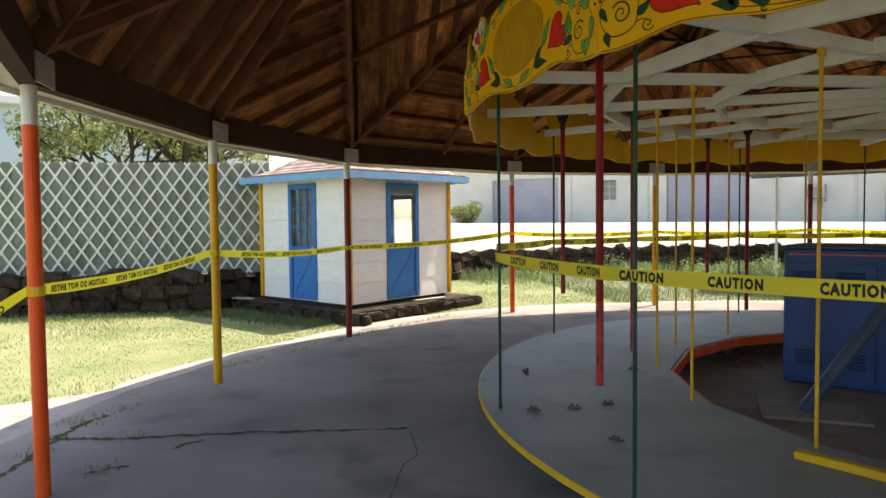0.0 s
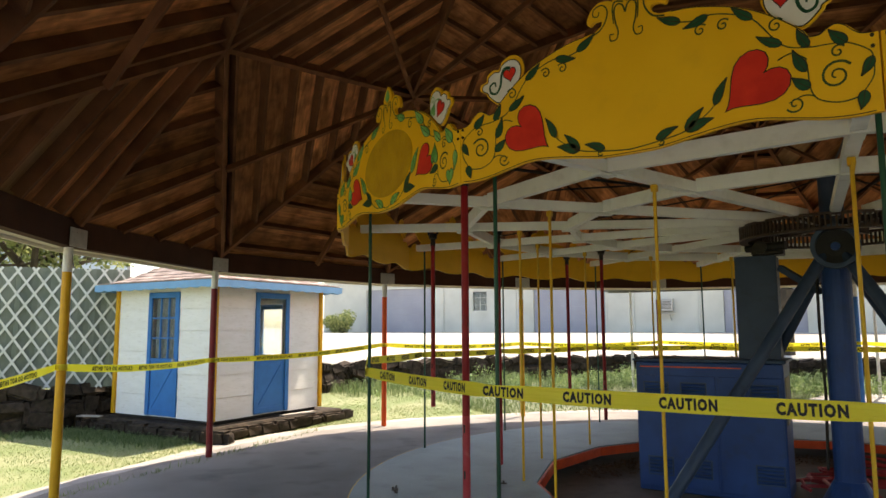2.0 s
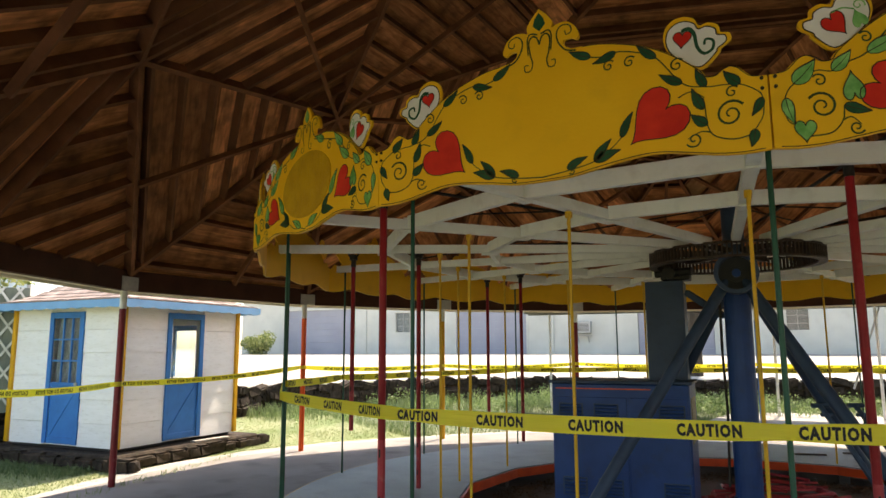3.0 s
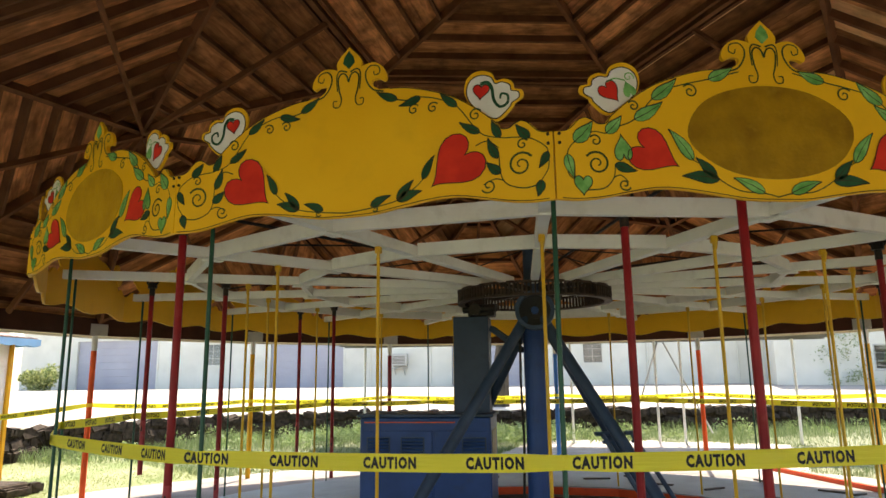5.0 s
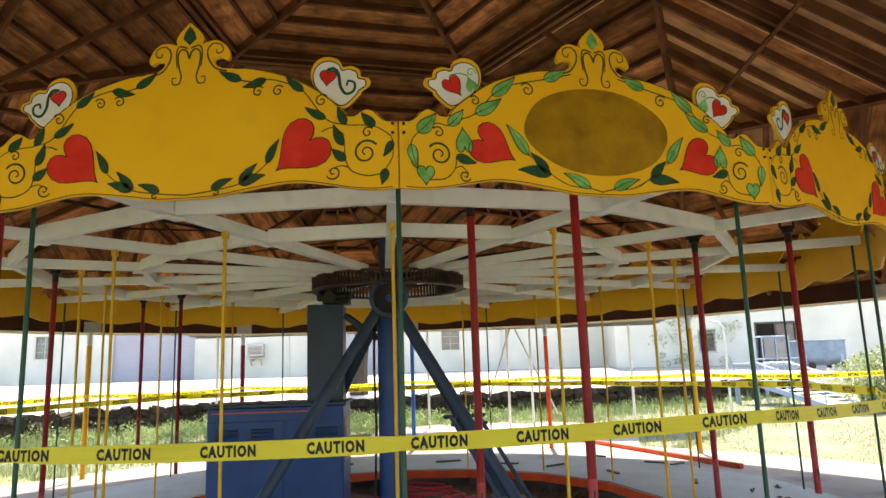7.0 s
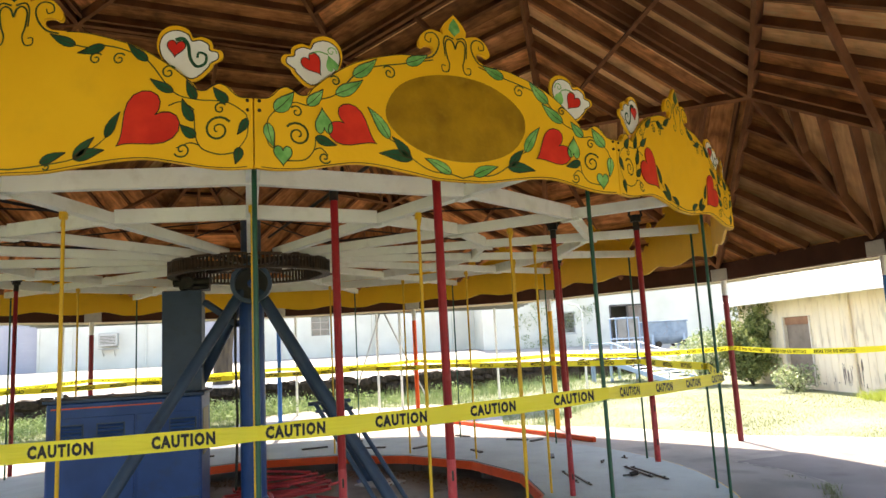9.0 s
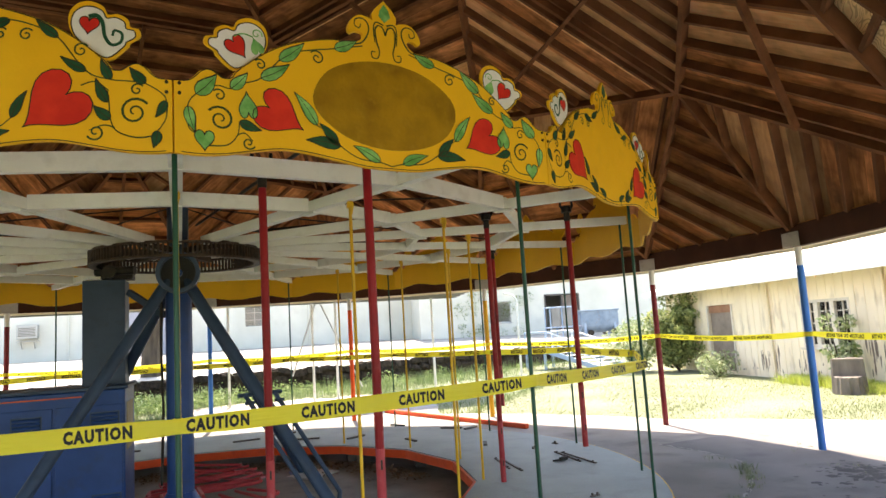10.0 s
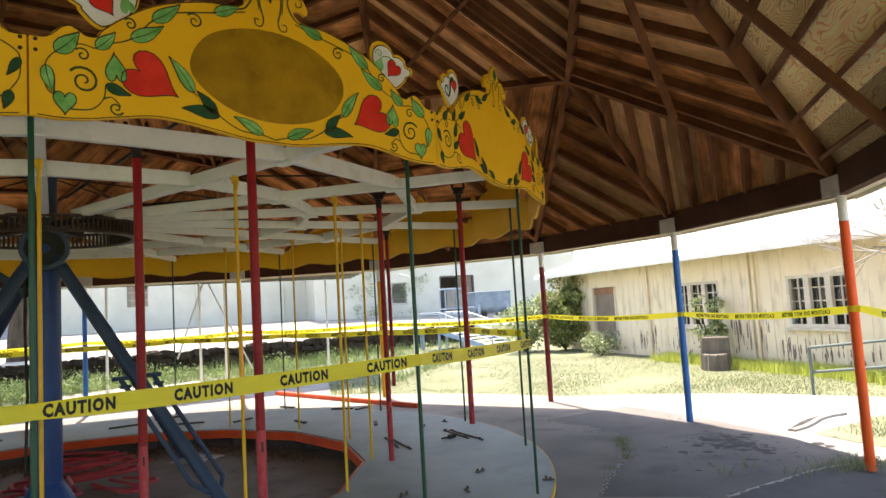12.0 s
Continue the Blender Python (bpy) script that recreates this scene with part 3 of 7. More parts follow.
def clip_joists(tri, along, gap):
    """Pairs of ends of the lines in a triangle parallel to along, gap apart."""
    a, b, c = tri
    nrm = (b - a).cross(c - a).normalized()
    d = (along - nrm * along.dot(nrm)).normalized()
    s = nrm.cross(d)
    vals = [p.dot(s) for p in tri]
    lo, hi = min(vals), max(vals)
    count = int((hi - lo) / gap)
    first = lo + (hi - lo - count * gap) / 2
    out = []
    for i in range(count + 1):
        w = first + i * gap
        hits = []
        for p, q in ((a, b), (b, c), (c, a)):
            u, v = p.dot(s) - w, q.dot(s) - w
            if u * v < 0:
                hits.append(p + (q - p) * (u / (u - v)))
        if len(hits) == 2 and (hits[0] - hits[1]).length > 0.25:
            g = (hits[1] - hits[0]).normalized() * 0.03
            out.append((hits[0] + g, hits[1] - g))
    return out


def band_of(tri, side, lo, hi):
    """The part of a triangle between two parallel lines."""
    poly = list(tri)
    for sign, lim in ((1, lo), (-1, -hi)):
        out = []
        for a, b in zip(poly, poly[1:] + poly[:1]):
            u, v = sign * a.dot(side) - lim, sign * b.dot(side) - lim
            if u >= 0:
                out.append(a)
            if u * v < 0:
                out.append(a + (b - a) * (u / (u - v)))
        poly = out
        if len(poly) < 3:
            return []
    return poly


# share of newer, paler boards per triangle, raised rightwards to paint in bounce light
NEWER_AND_LIT = {(2, 6): 0.6, (3, 0): 0.65, (3, 2): 0.6, (3, 5): 0.6, (2, 3): 0.5, (2, 1): 0.45, (2, 7): 0.12}


def roof():
    base, e, f, r, top = roof_points()
    tris = []
    for k in range(5):
        n = (k + 1) % 5
        pc, p2, p3, p4 = (base[(3 * k + 1 + j) % 15] for j in range(4))
        upright_a, upright_b = k in (3, 1), n in (0, 2)
        tris += [((e[k], pc, p2), ((pc - e[k]) - (p2 - e[k]).normalized() * (pc - e[k]).dot((p2 - e[k]).normalized()) if k == 3 else (pc - p2).cross(Vector((0, 0, 1))) if upright_a else (pc - (e[k] + p2) / 2)), None, False),
                 ((e[n], p3, p4), ((p4 - p3).cross(Vector((0, 0, 1))) if upright_b else (p4 - e[n].lerp(p3, 0.40))), None, False),
                 ((e[k], p2, f[k]), e[k] - p2, (f[k], (e[k] + p2) / 2), False),
                 ((f[k], p3, e[n]), e[n] - p3, (f[k], (e[n] + p3) / 2), False),
                 ((f[k], p2, p3), p2 - p3, (f[k], (p2 + p3) / 2), k == 3),
                 ((r[k], e[k], f[k]), r[k] - e[k], (f[k], (r[k] + e[k]) / 2), False),
                 ((r[n], f[k], e[n]), r[n] - e[n], (f[k], (r[n] + e[n]) / 2), False),
                 ((r[k], f[k], r[n]), r[k] - r[n], (f[k], (r[k] + r[n]) / 2), False),
                 ((top, r[k], r[n]), r[k] - r[n], None, False)]
    sheet, joists, struts = bmesh.new(), bmesh.new(), bmesh.new()
    random.seed(12)
    edges = {}
    skin = bmesh.new()
    grain = sheet.loops.layers.uv.new("grain")
    for tri_no, (tri, along, brace, pale) in enumerate(tris):
        newer = NEWER_AND_LIT.get((tri_no // 9, tri_no % 9), 0.04)
        a, b, c = tri
        nrm = (b - a).cross(c - a).normalized()
        if nrm.dot(a + b + c - Vector((0, 0, -3))) < 0:
            nrm = -nrm
        # boards run across the joists: narrow strips with their own tone
        d = (along - nrm * along.dot(nrm)).normalized()
        side = nrm.cross(d)
        reach = sorted(q.dot(side) for q in tri)
        cuts = [reach[0]]
        while cuts[-1] < reach[2] - 0.05:
            cuts.append(min(reach[2], cuts[-1] + random.uniform(0.30, 0.62)))
        for w0, w1 in zip(cuts, cuts[1:]):
            poly = band_of(tri, side, w0 + 0.002, w1 - 0.002)
            if len(poly) < 3:
                continue
            lo = [sheet.verts.new(q) for q in poly]
            hi = [sheet.verts.new(q + nrm * 0.03) for q in poly]
            tone = 1 if pale else (2 if random.random() < newer else 0)
            made = []
            for ring in (lo, hi[::-1]):
                made.append(sheet.faces.new(ring))
            for i in range(len(poly)):
                j = (i + 1) % len(poly)
                made.append(sheet.faces.new((lo[i], lo[j], hi[j], hi[i])))
            shift = random.uniform(0, 50)
            for fc in made:
                fc.material_index = tone
                for lp in fc.loops:
                    lp[grain].uv = (lp.vert.co.dot(d) + shift, lp.vert.co.dot(side) + shift)
        over = [skin.verts.new(q + nrm * 0.045) for q in tri]
        skin.faces.new(over)
        for i in range(3):
            j = (i + 1) % 3
            key = tuple(sorted((tuple(round(x, 3) for x in tri[i]), tuple(round(x, 3) for x in tri[j]))))
            edges.setdefault(key, []).append(nrm)
        for p, q in clip_joists(tri, along, 0.40):
            beam_on(joists, p, q, 0.040, 0.11, nrm, 0.057)
        if brace:
            beam_on(struts, brace[0].lerp(brace[1], 0.02), brace[1].lerp(brace[0], 0.01), 0.045, 0.075, nrm, 0.15)
    for (p, q), ns in edges.items():
        if abs(p[2] - 2.8) < 0.01 and abs(q[2] - 2.8) < 0.01:
            continue
        nrm = sum(ns, Vector()).normalized()
        beam_on(struts, p, q, 0.055, 0.14, nrm, 0.075)
    # eaves: a narrow overhang all round with a pale fascia board
    for i in range(15):
        p, q = base[i], base[(i + 1) % 15]
        po, qo = (v + Vector((v.x, v.y, 0)).normalized() * 0.14 - Vector((0, 0, 0.14)) for v in (p, q))
        vs = [sheet.verts.new(v) for v in (p, q, qo, po)]
        ws = [sheet.verts.new(v + Vector((0, 0, 0.03))) for v in (p, q, qo, po)]
        sheet.faces.new(vs)
        sheet.faces.new(ws[::-1])
        for a in range(4):
            b = (a + 1) % 4
            sheet.faces.new((vs[a], vs[b], ws[b], ws[a]))
    bmesh.ops.recalc_face_normals(sheet, faces=sheet.faces[:])
    dome = thing("roof", "domed roof of brown timber triangles with rough joists", "roof", kind="structure")
    boards = part("ceiling", sheet, PLY, dome, "weathered brown roof boards")
    boards.data.materials.append(PLY_PALE)
    boards.data.materials.append(PLY_NEWER_LIT)
    part("roof_skin", skin, SHINGLE, dome, "weathered outer roof covering")
    part("joists", joists, WOOD, dome)
    part("struts", struts, WOOD, dome, "heavier brown hip timbers")
    for i in range(15):
        p, q = polar(*post_at(i)[::-1]), polar(*post_at((i + 1) % 15)[::-1])
        bm = bmesh.new()
        beam(bm, p + Vector((0, 0, 2.645)), q + Vector((0, 0, 2.645)), 0.10, 0.27)
        part("ring_beam", bm, BEAM_DARK, dome, "dark stained beam from post to post")
        po, qo = (v + v.normalized() * 0.16 for v in (p, q))
        bm = bmesh.new()
        beam(bm, po + Vector((0, 0, 2.560)), qo + Vector((0, 0, 2.560)), 0.022, 0.17)
        part("fascia", bm, FASCIA_CREAM, dome, "cream painted eaves board")
        ps, qs = (v + v.normalized() * 0.10 for v in (p, q))
        bm = bmesh.new()
        beam(bm, ps + Vector((0, 0, 2.516)), qs + Vector((0, 0, 2.516)), 0.092, 0.014)
        part("soffit", bm, FASCIA_CREAM, dome, "cream painted soffit strip")


roof()

POST_COLOURS = {"orange-red": POST_ORANGE, "yellow": POST_YELLOW, "dark red": POST_MAROON, "blue": POST_BLUE}
POST_ORDER = ["orange-red", "yellow", "dark red", "orange-red", "yellow", "dark red", "blue", "orange-red", "yellow", "dark red", "blue", "orange-red", "yellow", "dark red", "blue"]


def roof_post(i):
    a, r = post_at(i)
    colour = POST_ORDER[i]
    t = thing("roof_post", f"{colour} painted steel pipe post with a white top, on asphalt", "post", "posts round the roof", at=Matrix.Translation(polar(r, a)) @ Matrix.Rotation(radians(a), 4, "Z"))
    bm = bmesh.new()
    rod(bm, (0, 0, -0.02), (0, 0, 2.27), 0.044, 16)
    part("pipe", bm, POST_COLOURS[colour], t, smooth=False)
    bm = bmesh.new()
    rod(bm, (0, 0, 2.272), (0, 0, 2.509), 0.0445, 16)
    part("collar", bm, POST_WHITE, t, "white painted top of the pipe")
    bm = bmesh.new()
    box(bm, (-0.094, 0, 2.60), (0.012, 0.30, 0.185), bevel=0.003)
    for y in (-0.12, -0.04, 0.04, 0.12):
        for z in (2.54, 2.65):
            rod(bm, (-0.099, y, z), (-0.108, y, z), 0.008, 6)
    part("bracket_plate", bm, PLATE, t, "dull grey steel plate with bolts")
    return t


for post_no in range(15):
    roof_post(post_no)

# ---- carousel ----
# the old frame has crept a little out of true at some joints
CREEP = {1: 0.30, 2: 0.25}


def joint_angle(k):
    return JOINT0 + 22.5 * k + CREEP.get(k % 16, 0.0)


def carousel_platform():
    t = thing("carousel_platform", "ring-shaped blue-grey painted carousel platform, empty of horses", "platform")
    bm = bmesh.new()
    # round outside, sixteen-sided inside
    cols = []
    for i in range(96):
        a, mid = JOINT0 + 3.75 * i, JOINT0 + 22.5 * (i // 6) + 11.25
        r0 = (DECK_IN + 0.02) * math.cos(radians(11.25)) / math.cos(radians(a - mid))
        cols.append([bm.verts.new(polar(r, a, z)) for r, z in ((r0, 0.21), (DECK_OUT + 0.010, 0.21), (DECK_OUT + 0.010, DECK_Z), (r0, DECK_Z))])
    for i in range(96):
        a, b = cols[i], cols[(i + 1) % 96]
        for k in range(4):
            bm.faces.new((a[k], b[k], b[(k + 1) % 4], a[(k + 1) % 4]))
    bmesh.ops.recalc_face_normals(bm, faces=bm.faces[:])
    part("deck", bm, DECK, t)
    bm = bmesh.new()
    ring_sector(bm, DECK_OUT + 0.012, DECK_OUT + 0.022, 0.205, DECK_Z - 0.002, 0, 360, 96)
    part("outer_rim", bm, RIM_YELLOW, t, "yellow painted outer edge")
    for k in range(16):
        a, b = JOINT0 + 22.5 * k, JOINT0 + 22.5 * (k + 1)
        bm = bmesh.new()
        p, q = polar(DECK_IN, a, 0.188), polar(DECK_IN, b, 0.188)
        beam(bm, p, q, 0.03, 0.10)
        part("inner_rim", bm, RIM_RED, t, "red painted inner kerb board")
    for k in range(16):
        for r in (3.1, 4.35):
            bm = bmesh.new()
            box(bm, polar(r, joint_angle(k), 0.104), (0.12, 0.12, 0.208))
            part("block", bm, SCRAP, t)
    t.location = (0.03, -0.05, 0.0)  # the ring lies a little off the column


carousel_platform()
bm = bmesh.new()
ring_sector(bm, 0.02, DECK_IN + 0.2, 0.0, 0.006, 0, 360, 64)
tagged(part("pit_floor", bm, PIT), "oily dark floor inside the platform ring", "floor", kind="structure")


def carousel_sweeps():
    """White radial sweeps and two rings of struts, hung from the big gear."""
    t = thing("carousel", "disused carousel top of white timber sweeps round a rusty gear", "carousel")
    for k in range(16):
        a = joint_angle(k)
        bm = bmesh.new()
        beam(bm, polar(0.62, a, SWEEP_Z - 0.017), polar(4.62, a, SWEEP_Z - 0.017), 0.075, 0.078)
        part("sweep", bm, SWEEP_WHITE, t)
        b = joint_angle(k + 1)
        for r, h in ((3.55, 0.11), (2.5, 0.10)):
            p, q = polar(r, a, SWEEP_Z - 0.005), polar(r, b, SWEEP_Z - 0.005)
            g = (q - p).normalized() * 0.03
            bm = bmesh.new()
            beam(bm, p + g, q - g, 0.05, h)
            part("cross_strut", bm, SWEEP_WHITE, t)
        for r in (3.55, 2.5):
            bm = bmesh.new()
            box(bm, (0, 0, 0), (0.16, 0.07, 0.012), m=Matrix.Translation(polar(r, a, SWEEP_Z - 0.071)) @ Matrix.Rotation(radians(a), 4, "Z"))
            part("splice_plate", bm, SWEEP_WHITE, t)
    # big lantern gear: upright pegs between two thin rings
    gear = bmesh.new()
    for z in (2.690, 2.560):
        ring_sector(gear, 0.755, 0.832, z - 0.010, z + 0.010, 0, 360, 64)
    g = part("ring_gear", gear, GEAR_IRON, t, "rusty dark iron ring gear with upright pegs")
    bm = bmesh.new()
    box(bm, (0, 0, 0), (0.030, 0.014, 0.112))
    peg = bpy.data.meshes.new("tooth")
    bm.to_mesh(peg)
    bm.free()
    peg.materials.append(GEAR_IRON)
    for i in range(120):
        piece("tooth", peg, g, Matrix.Translation(polar(0.815, i * 3, 2.625)) @ Matrix.Rotation(radians(i * 3), 4, "Z"))
    for i in range(6):
        bm = bmesh.new()
        beam(bm, polar(0.14, 60 * i + 8, 2.69), polar(0.765, 60 * i + 8, 2.69), 0.07, 0.06)
        part("spoke", bm, GEAR_IRON, g)
    bm = bmesh.new()
    rod(bm, (0, 0, 2.42), (0, 0, 3.2), 0.105, 24)
    part("hub", bm, BLUE_DARK, t, "dark blue steel hub", smooth=False)
    # rods that stay the sweeps from the top of the hub
    for k in range(0, 16, 2):
        bm = bmesh.new()
        rod(bm, (0, 0, 3.18), polar(3.5, joint_angle(k), SWEEP_Z + 0.06), 0.008, 6)
        part("stay_rod", bm, BLACK_IRON, t)
    # crankshafts that drive the horse poles
    for k in range(0, 16, 2):
        a = joint_angle(k) + 11.25
        bm = bmesh.new()
        rod(bm, polar(0.85, a, SWEEP_Z + 0.09), polar(4.2, a, SWEEP_Z + 0.09), 0.012, 8)
        part("crankshaft", bm, BLACK_IRON, t, "black iron crankshaft")
    return t


carousel_sweeps()


def centre_stand():
    t = thing("centre_stand", "blue steel centre column on splayed pipe legs", "carousel stand")
    bm = bmesh.new()
    rod(bm, (0, 0, 0.30), (0, 0, 2.42), 0.128, 24)
    rod(bm, (0, 0, 0.0), (0, 0, 0.30), 0.30, 24, 0.135)
    part("column", bm, BLUE_STEEL, t, "blue painted steel column with a flared foot")
    for name, foot in (("leg", (-1.47, -1.19, 0.03)), ("leg", (1.44, -1.19, 0.03)), ("leg", (1.39, 1.75, 0.03)), ("leg", (-1.35, 1.25, 0.03))):
        f = Vector(foot)
        bm = bmesh.new()
        start = Vector((0.05 if foot[0] > 0 else -0.05, -0.16 if foot[1] < 0 else 0.1, 2.44))
        rod(bm, start, f, 0.057, 16)
        leg = part(name, bm, BLUE_DARK, t, "dark blue steel pipe leg")
        bm = bmesh.new()
        box(bm, (f.x, f.y, 0.012), (0.34, 0.30, 0.02), bevel=0.004)
        part("foot_plate", bm, BLUE_STEEL, leg)
    # thin U-shaped stays with T handles on both sides of the front leg
    top, foot = Vector((0.05, -0.16, 2.44)), Vector((1.44, -1.19, 0.03))
    run = foot - top
    side = Vector((0.92, 0.38, 0))
    for off in (-0.15, 0.15):
        p, q = top + run * 0.50 + side * off, top + run * 0.88 + side * off
        bm = bmesh.new()
        curve_rod(bm, [p, q, top + run * 0.92 + side * off * 0.4], 0.022, 8)
        rod(bm, p - side * 0.07, p + side * 0.07, 0.020, 8)
        rod(bm, p + run.normalized() * 0.09 - side * 0.045, p + run.normalized() * 0.09 + side * 0.045, 0.016, 8)
        part("screw_stay", bm, BLUE_DARK, t, "thin blue stay with a T handle")
    bm = bmesh.new()
    ring_sector(bm, 0.165, 0.205, -0.085, 0.085, 0, 360, 36)
    bmesh.ops.transform(bm, matrix=Matrix.Translation((0.015, -0.29, 2.45)) @ Matrix.Rotation(radians(90), 4, "X"), verts=bm.verts[:])
    wheel = part("pulley", bm, BLUE_DARK, t, "dark blue pulley wheel")
    # web coloured dark for the shade in the wheel's hollow
    bm = bmesh.new()
    ring_sector(bm, 0.02, 0.168, -0.004, 0.004, 0, 360, 28)
    ring_sector(bm, 0.060, 0.085, 0.003, 0.030, 0, 360, 24)
    bmesh.ops.transform(bm, matrix=Matrix.Translation((0.015, -0.235, 2.45)) @ Matrix.Rotation(radians(90), 4, "X"), verts=bm.verts[:])
    part("pulley_web", bm, SHADE_DARK, wheel, "recessed web coloured dark for its shade")
    bm = bmesh.new()
    rod(bm, (0.015, -0.31, 2.45), (0.015, -0.18, 2.45), 0.04, 14)
    part("pulley_hub", bm, BLUE_STEEL, wheel)
    bm = bmesh.new()
    curve_rod(bm, [(-0.16, -0.06, 2.3), (-0.165, -0.07, 1.7), (-0.15, -0.06, 1.1), (-0.17, -0.08, 0.4)], 0.014, 6)
    part("cable", bm, BLACK_IRON, t, "black cable down the column")
    return t


centre_stand()


def machine_cabinet():
    t = thing("machine_cabinet", "dented blue steel machine cabinet beside the centre column", "cabinet")
    x0, x1, y0, y1, h = -1.93, -0.50, -0.04, 0.72, 1.33
    bm = bmesh.new()
    box(bm, ((x0 + x1) / 2, (y0 + y1) / 2, h / 2 + 0.02), (x1 - x0, y1 - y0, h), bevel=0.012)
    body = part("body", bm, BLUE_STEEL, t)
    bm = bmesh.new()
    box(bm, ((x0 + x1) / 2, (y0 + y1) / 2, h + 0.04), (x1 - x0 + 0.06, y1 - y0 + 0.06, 0.03), bevel=0.006)
    part("lid", bm, BLUE_DARK, t, "slightly overhanging dark blue lid")
    bm = bmesh.new()
    box(bm, (-1.38, y0 - 0.012, h - 0.03), (1.0, 0.012, 0.011))
    part("trim_strip", bm, POST_ORANGE, t, "thin orange painted strip")
    for cx, w in ((-1.52, 0.80), (-0.81, 0.60)):
        bm = bmesh.new()
        box(bm, (cx, y0 - 0.006, 0.64), (w - 0.02, 0.016, 1.14), bevel=0.004)
        door = part("door", bm, BLUE_STEEL, t, "flat blue steel access door")
        for vx, vz, lab in ((cx - w * 0.25, 1.05, "upper"), (cx + w * 0.22, 1.05, "upper"), (cx - w * 0.22, 0.28, "lower"), (cx + w * 0.25, 0.28, "lower")):
            if w < 0.7 and vx < cx:
                continue
            bm = bmesh.new()
            box(bm, (vx, y0 - 0.016, vz), (0.26, 0.008, 0.19))
            vent = part("vent", bm, BLUE_DARK, door)
            for s in range(5):
                bm = bmesh.new()
                box(bm, (0, 0, 0), (0.23, 0.014, 0.022), m=Matrix.Translation((vx, y0 - 0.024, vz - 0.07 + s * 0.035)) @ Matrix.Rotation(radians(35), 4, "X"))
                part("louvre", bm, BLUE_STEEL, door)
    bm = bmesh.new()
    box(bm, (x1 + 0.004, 0.30, 0.98), (0.010, 0.46, 0.46), bevel=0.003)
    part("side_panel", bm, surface("dusty_cream_panel", (0.36, 0.31, 0.20), (0.26, 0.22, 0.14), 5, 0.6), t, "dusty cream side panel")
    bm = bmesh.new()
    box(bm, (-0.73, 0.42, 1.91), (0.40, 0.34, 1.08), bevel=0.008)
    tower = part("tower", bm, BLUE_DARK, t, "dark blue upright gear housing")
    bm = bmesh.new()
    box(bm, (-0.60, 0.30, 2.50), (0.30, 0.24, 0.10), bevel=0.01)
    rod(bm, (-0.80, 0.22, 2.53), (-0.42, 0.10, 2.53), 0.045, 12)
    rod(bm, (-0.66, 0.1, 2.52), (-0.66, 0.42, 2.52), 0.065, 14)
    part("drive", bm, BLACK_IRON, tower, "greasy black drive motor")
    bm = bmesh.new()
    beam(bm, (-0.50, 0.30, 2.32), (-0.14, 0.05, 2.05), 0.06, 0.06)
    part("brace", bm, BLUE_DARK, tower)
    return t


machine_cabinet()


# painted rounding boards
def panel_outline():
    top = [(0.9268, 2.744), (0.888, 2.748), (0.862, 2.764), (0.833, 2.795), (0.803, 2.808), (0.773, 2.798), (0.745, 2.780), (0.713, 2.786), (0.690, 2.818), (0.605, 2.892), (0.507, 2.957), (0.408, 2.999), (0.283, 3.034), (0.190, 3.042)]
    crown = [(0.150, 3.046), (0.119, 3.068), (0.117, 3.094), (0.150, 3.097), (0.176, 3.084), (0.188, 3.106), (0.168, 3.152), (0.127, 3.180), (0.082, 3.176), (0.060, 3.168), (0.063, 3.198), (0.040, 3.235)]
    right = smooth_line([(x, z, 0) for x, z in top], 4) + smooth_line([(x, z, 0) for x, z in crown], 4)
    right = [(p.x, p.y) for p in right]
    low = smooth_line([(x, z, 0) for x, z in [(0.0, 2.46), (0.13, 2.463), (0.268, 2.484), (0.41, 2.503), (0.52, 2.505), (0.635, 2.485), (0.745, 2.463), (0.84, 2.454), (0.9268, 2.457)]], 4)
    low = [(p.x, p.y) for p in low]
    return low + right + [(0.0, 3.275)] + [(-x, z) for x, z in right[::-1]] + [(-x, z) for x, z in low[:0:-1]]


BADGE = [(0.693, 2.818), (0.76, 2.870), (0.770, 2.890), (0.806, 2.914), (0.803, 2.944), (0.770, 2.955), (0.763, 2.985), (0.727, 3.006), (0.691, 3.003), (0.673, 3.036), (0.63, 3.056), (0.587, 3.050), (0.556, 3.02), (0.547, 2.97), (0.566, 2.915), (0.620, 2.860)]
# where each painted leaf of half a board starts (u, v), its angle, length and fatness
LEAVES_DARK = [(0.241, 2.980, 152, 0.111, 1.0), (0.353, 2.976, -166, 0.109, 1.0), (0.520, 2.909, 139, 0.106, 1.0), (0.619, 2.777, 147, 0.107, 1.0), (0.707, 2.744, 116, 0.088, 1.2), (0.694, 2.653, 114, 0.103, 1.1),
               (0.705, 2.588, 142, 0.080, 1.5), (0.831, 2.728, 133, 0.086, 1.4), (0.907, 2.659, -118, 0.077, 1.3), (0.875, 2.541, -106, 0.070, 1.6), (0.361, 2.596, 63, 0.116, 0.9), (0.241, 2.513, 48, 0.115, 1.0), (0.241, 2.513, 17, 0.120, 1.1), (0.116, 2.500, 24, 0.104, 1.0)]
LEAVES_BRIGHT = [(0.257, 2.992, 157, 0.124, 1.2), (0.509, 2.895, 139, 0.147, 1.1), (0.590, 2.803, 149, 0.148, 1.1), (0.712, 2.740, 134, 0.103, 1.4), (0.847, 2.699, 132, 0.121, 1.5), (0.879, 2.646, -100, 0.106, 1.2),
                 (0.352, 2.629, 54, 0.166, 0.9), (0.057, 2.493, 24, 0.145, 1.0)]
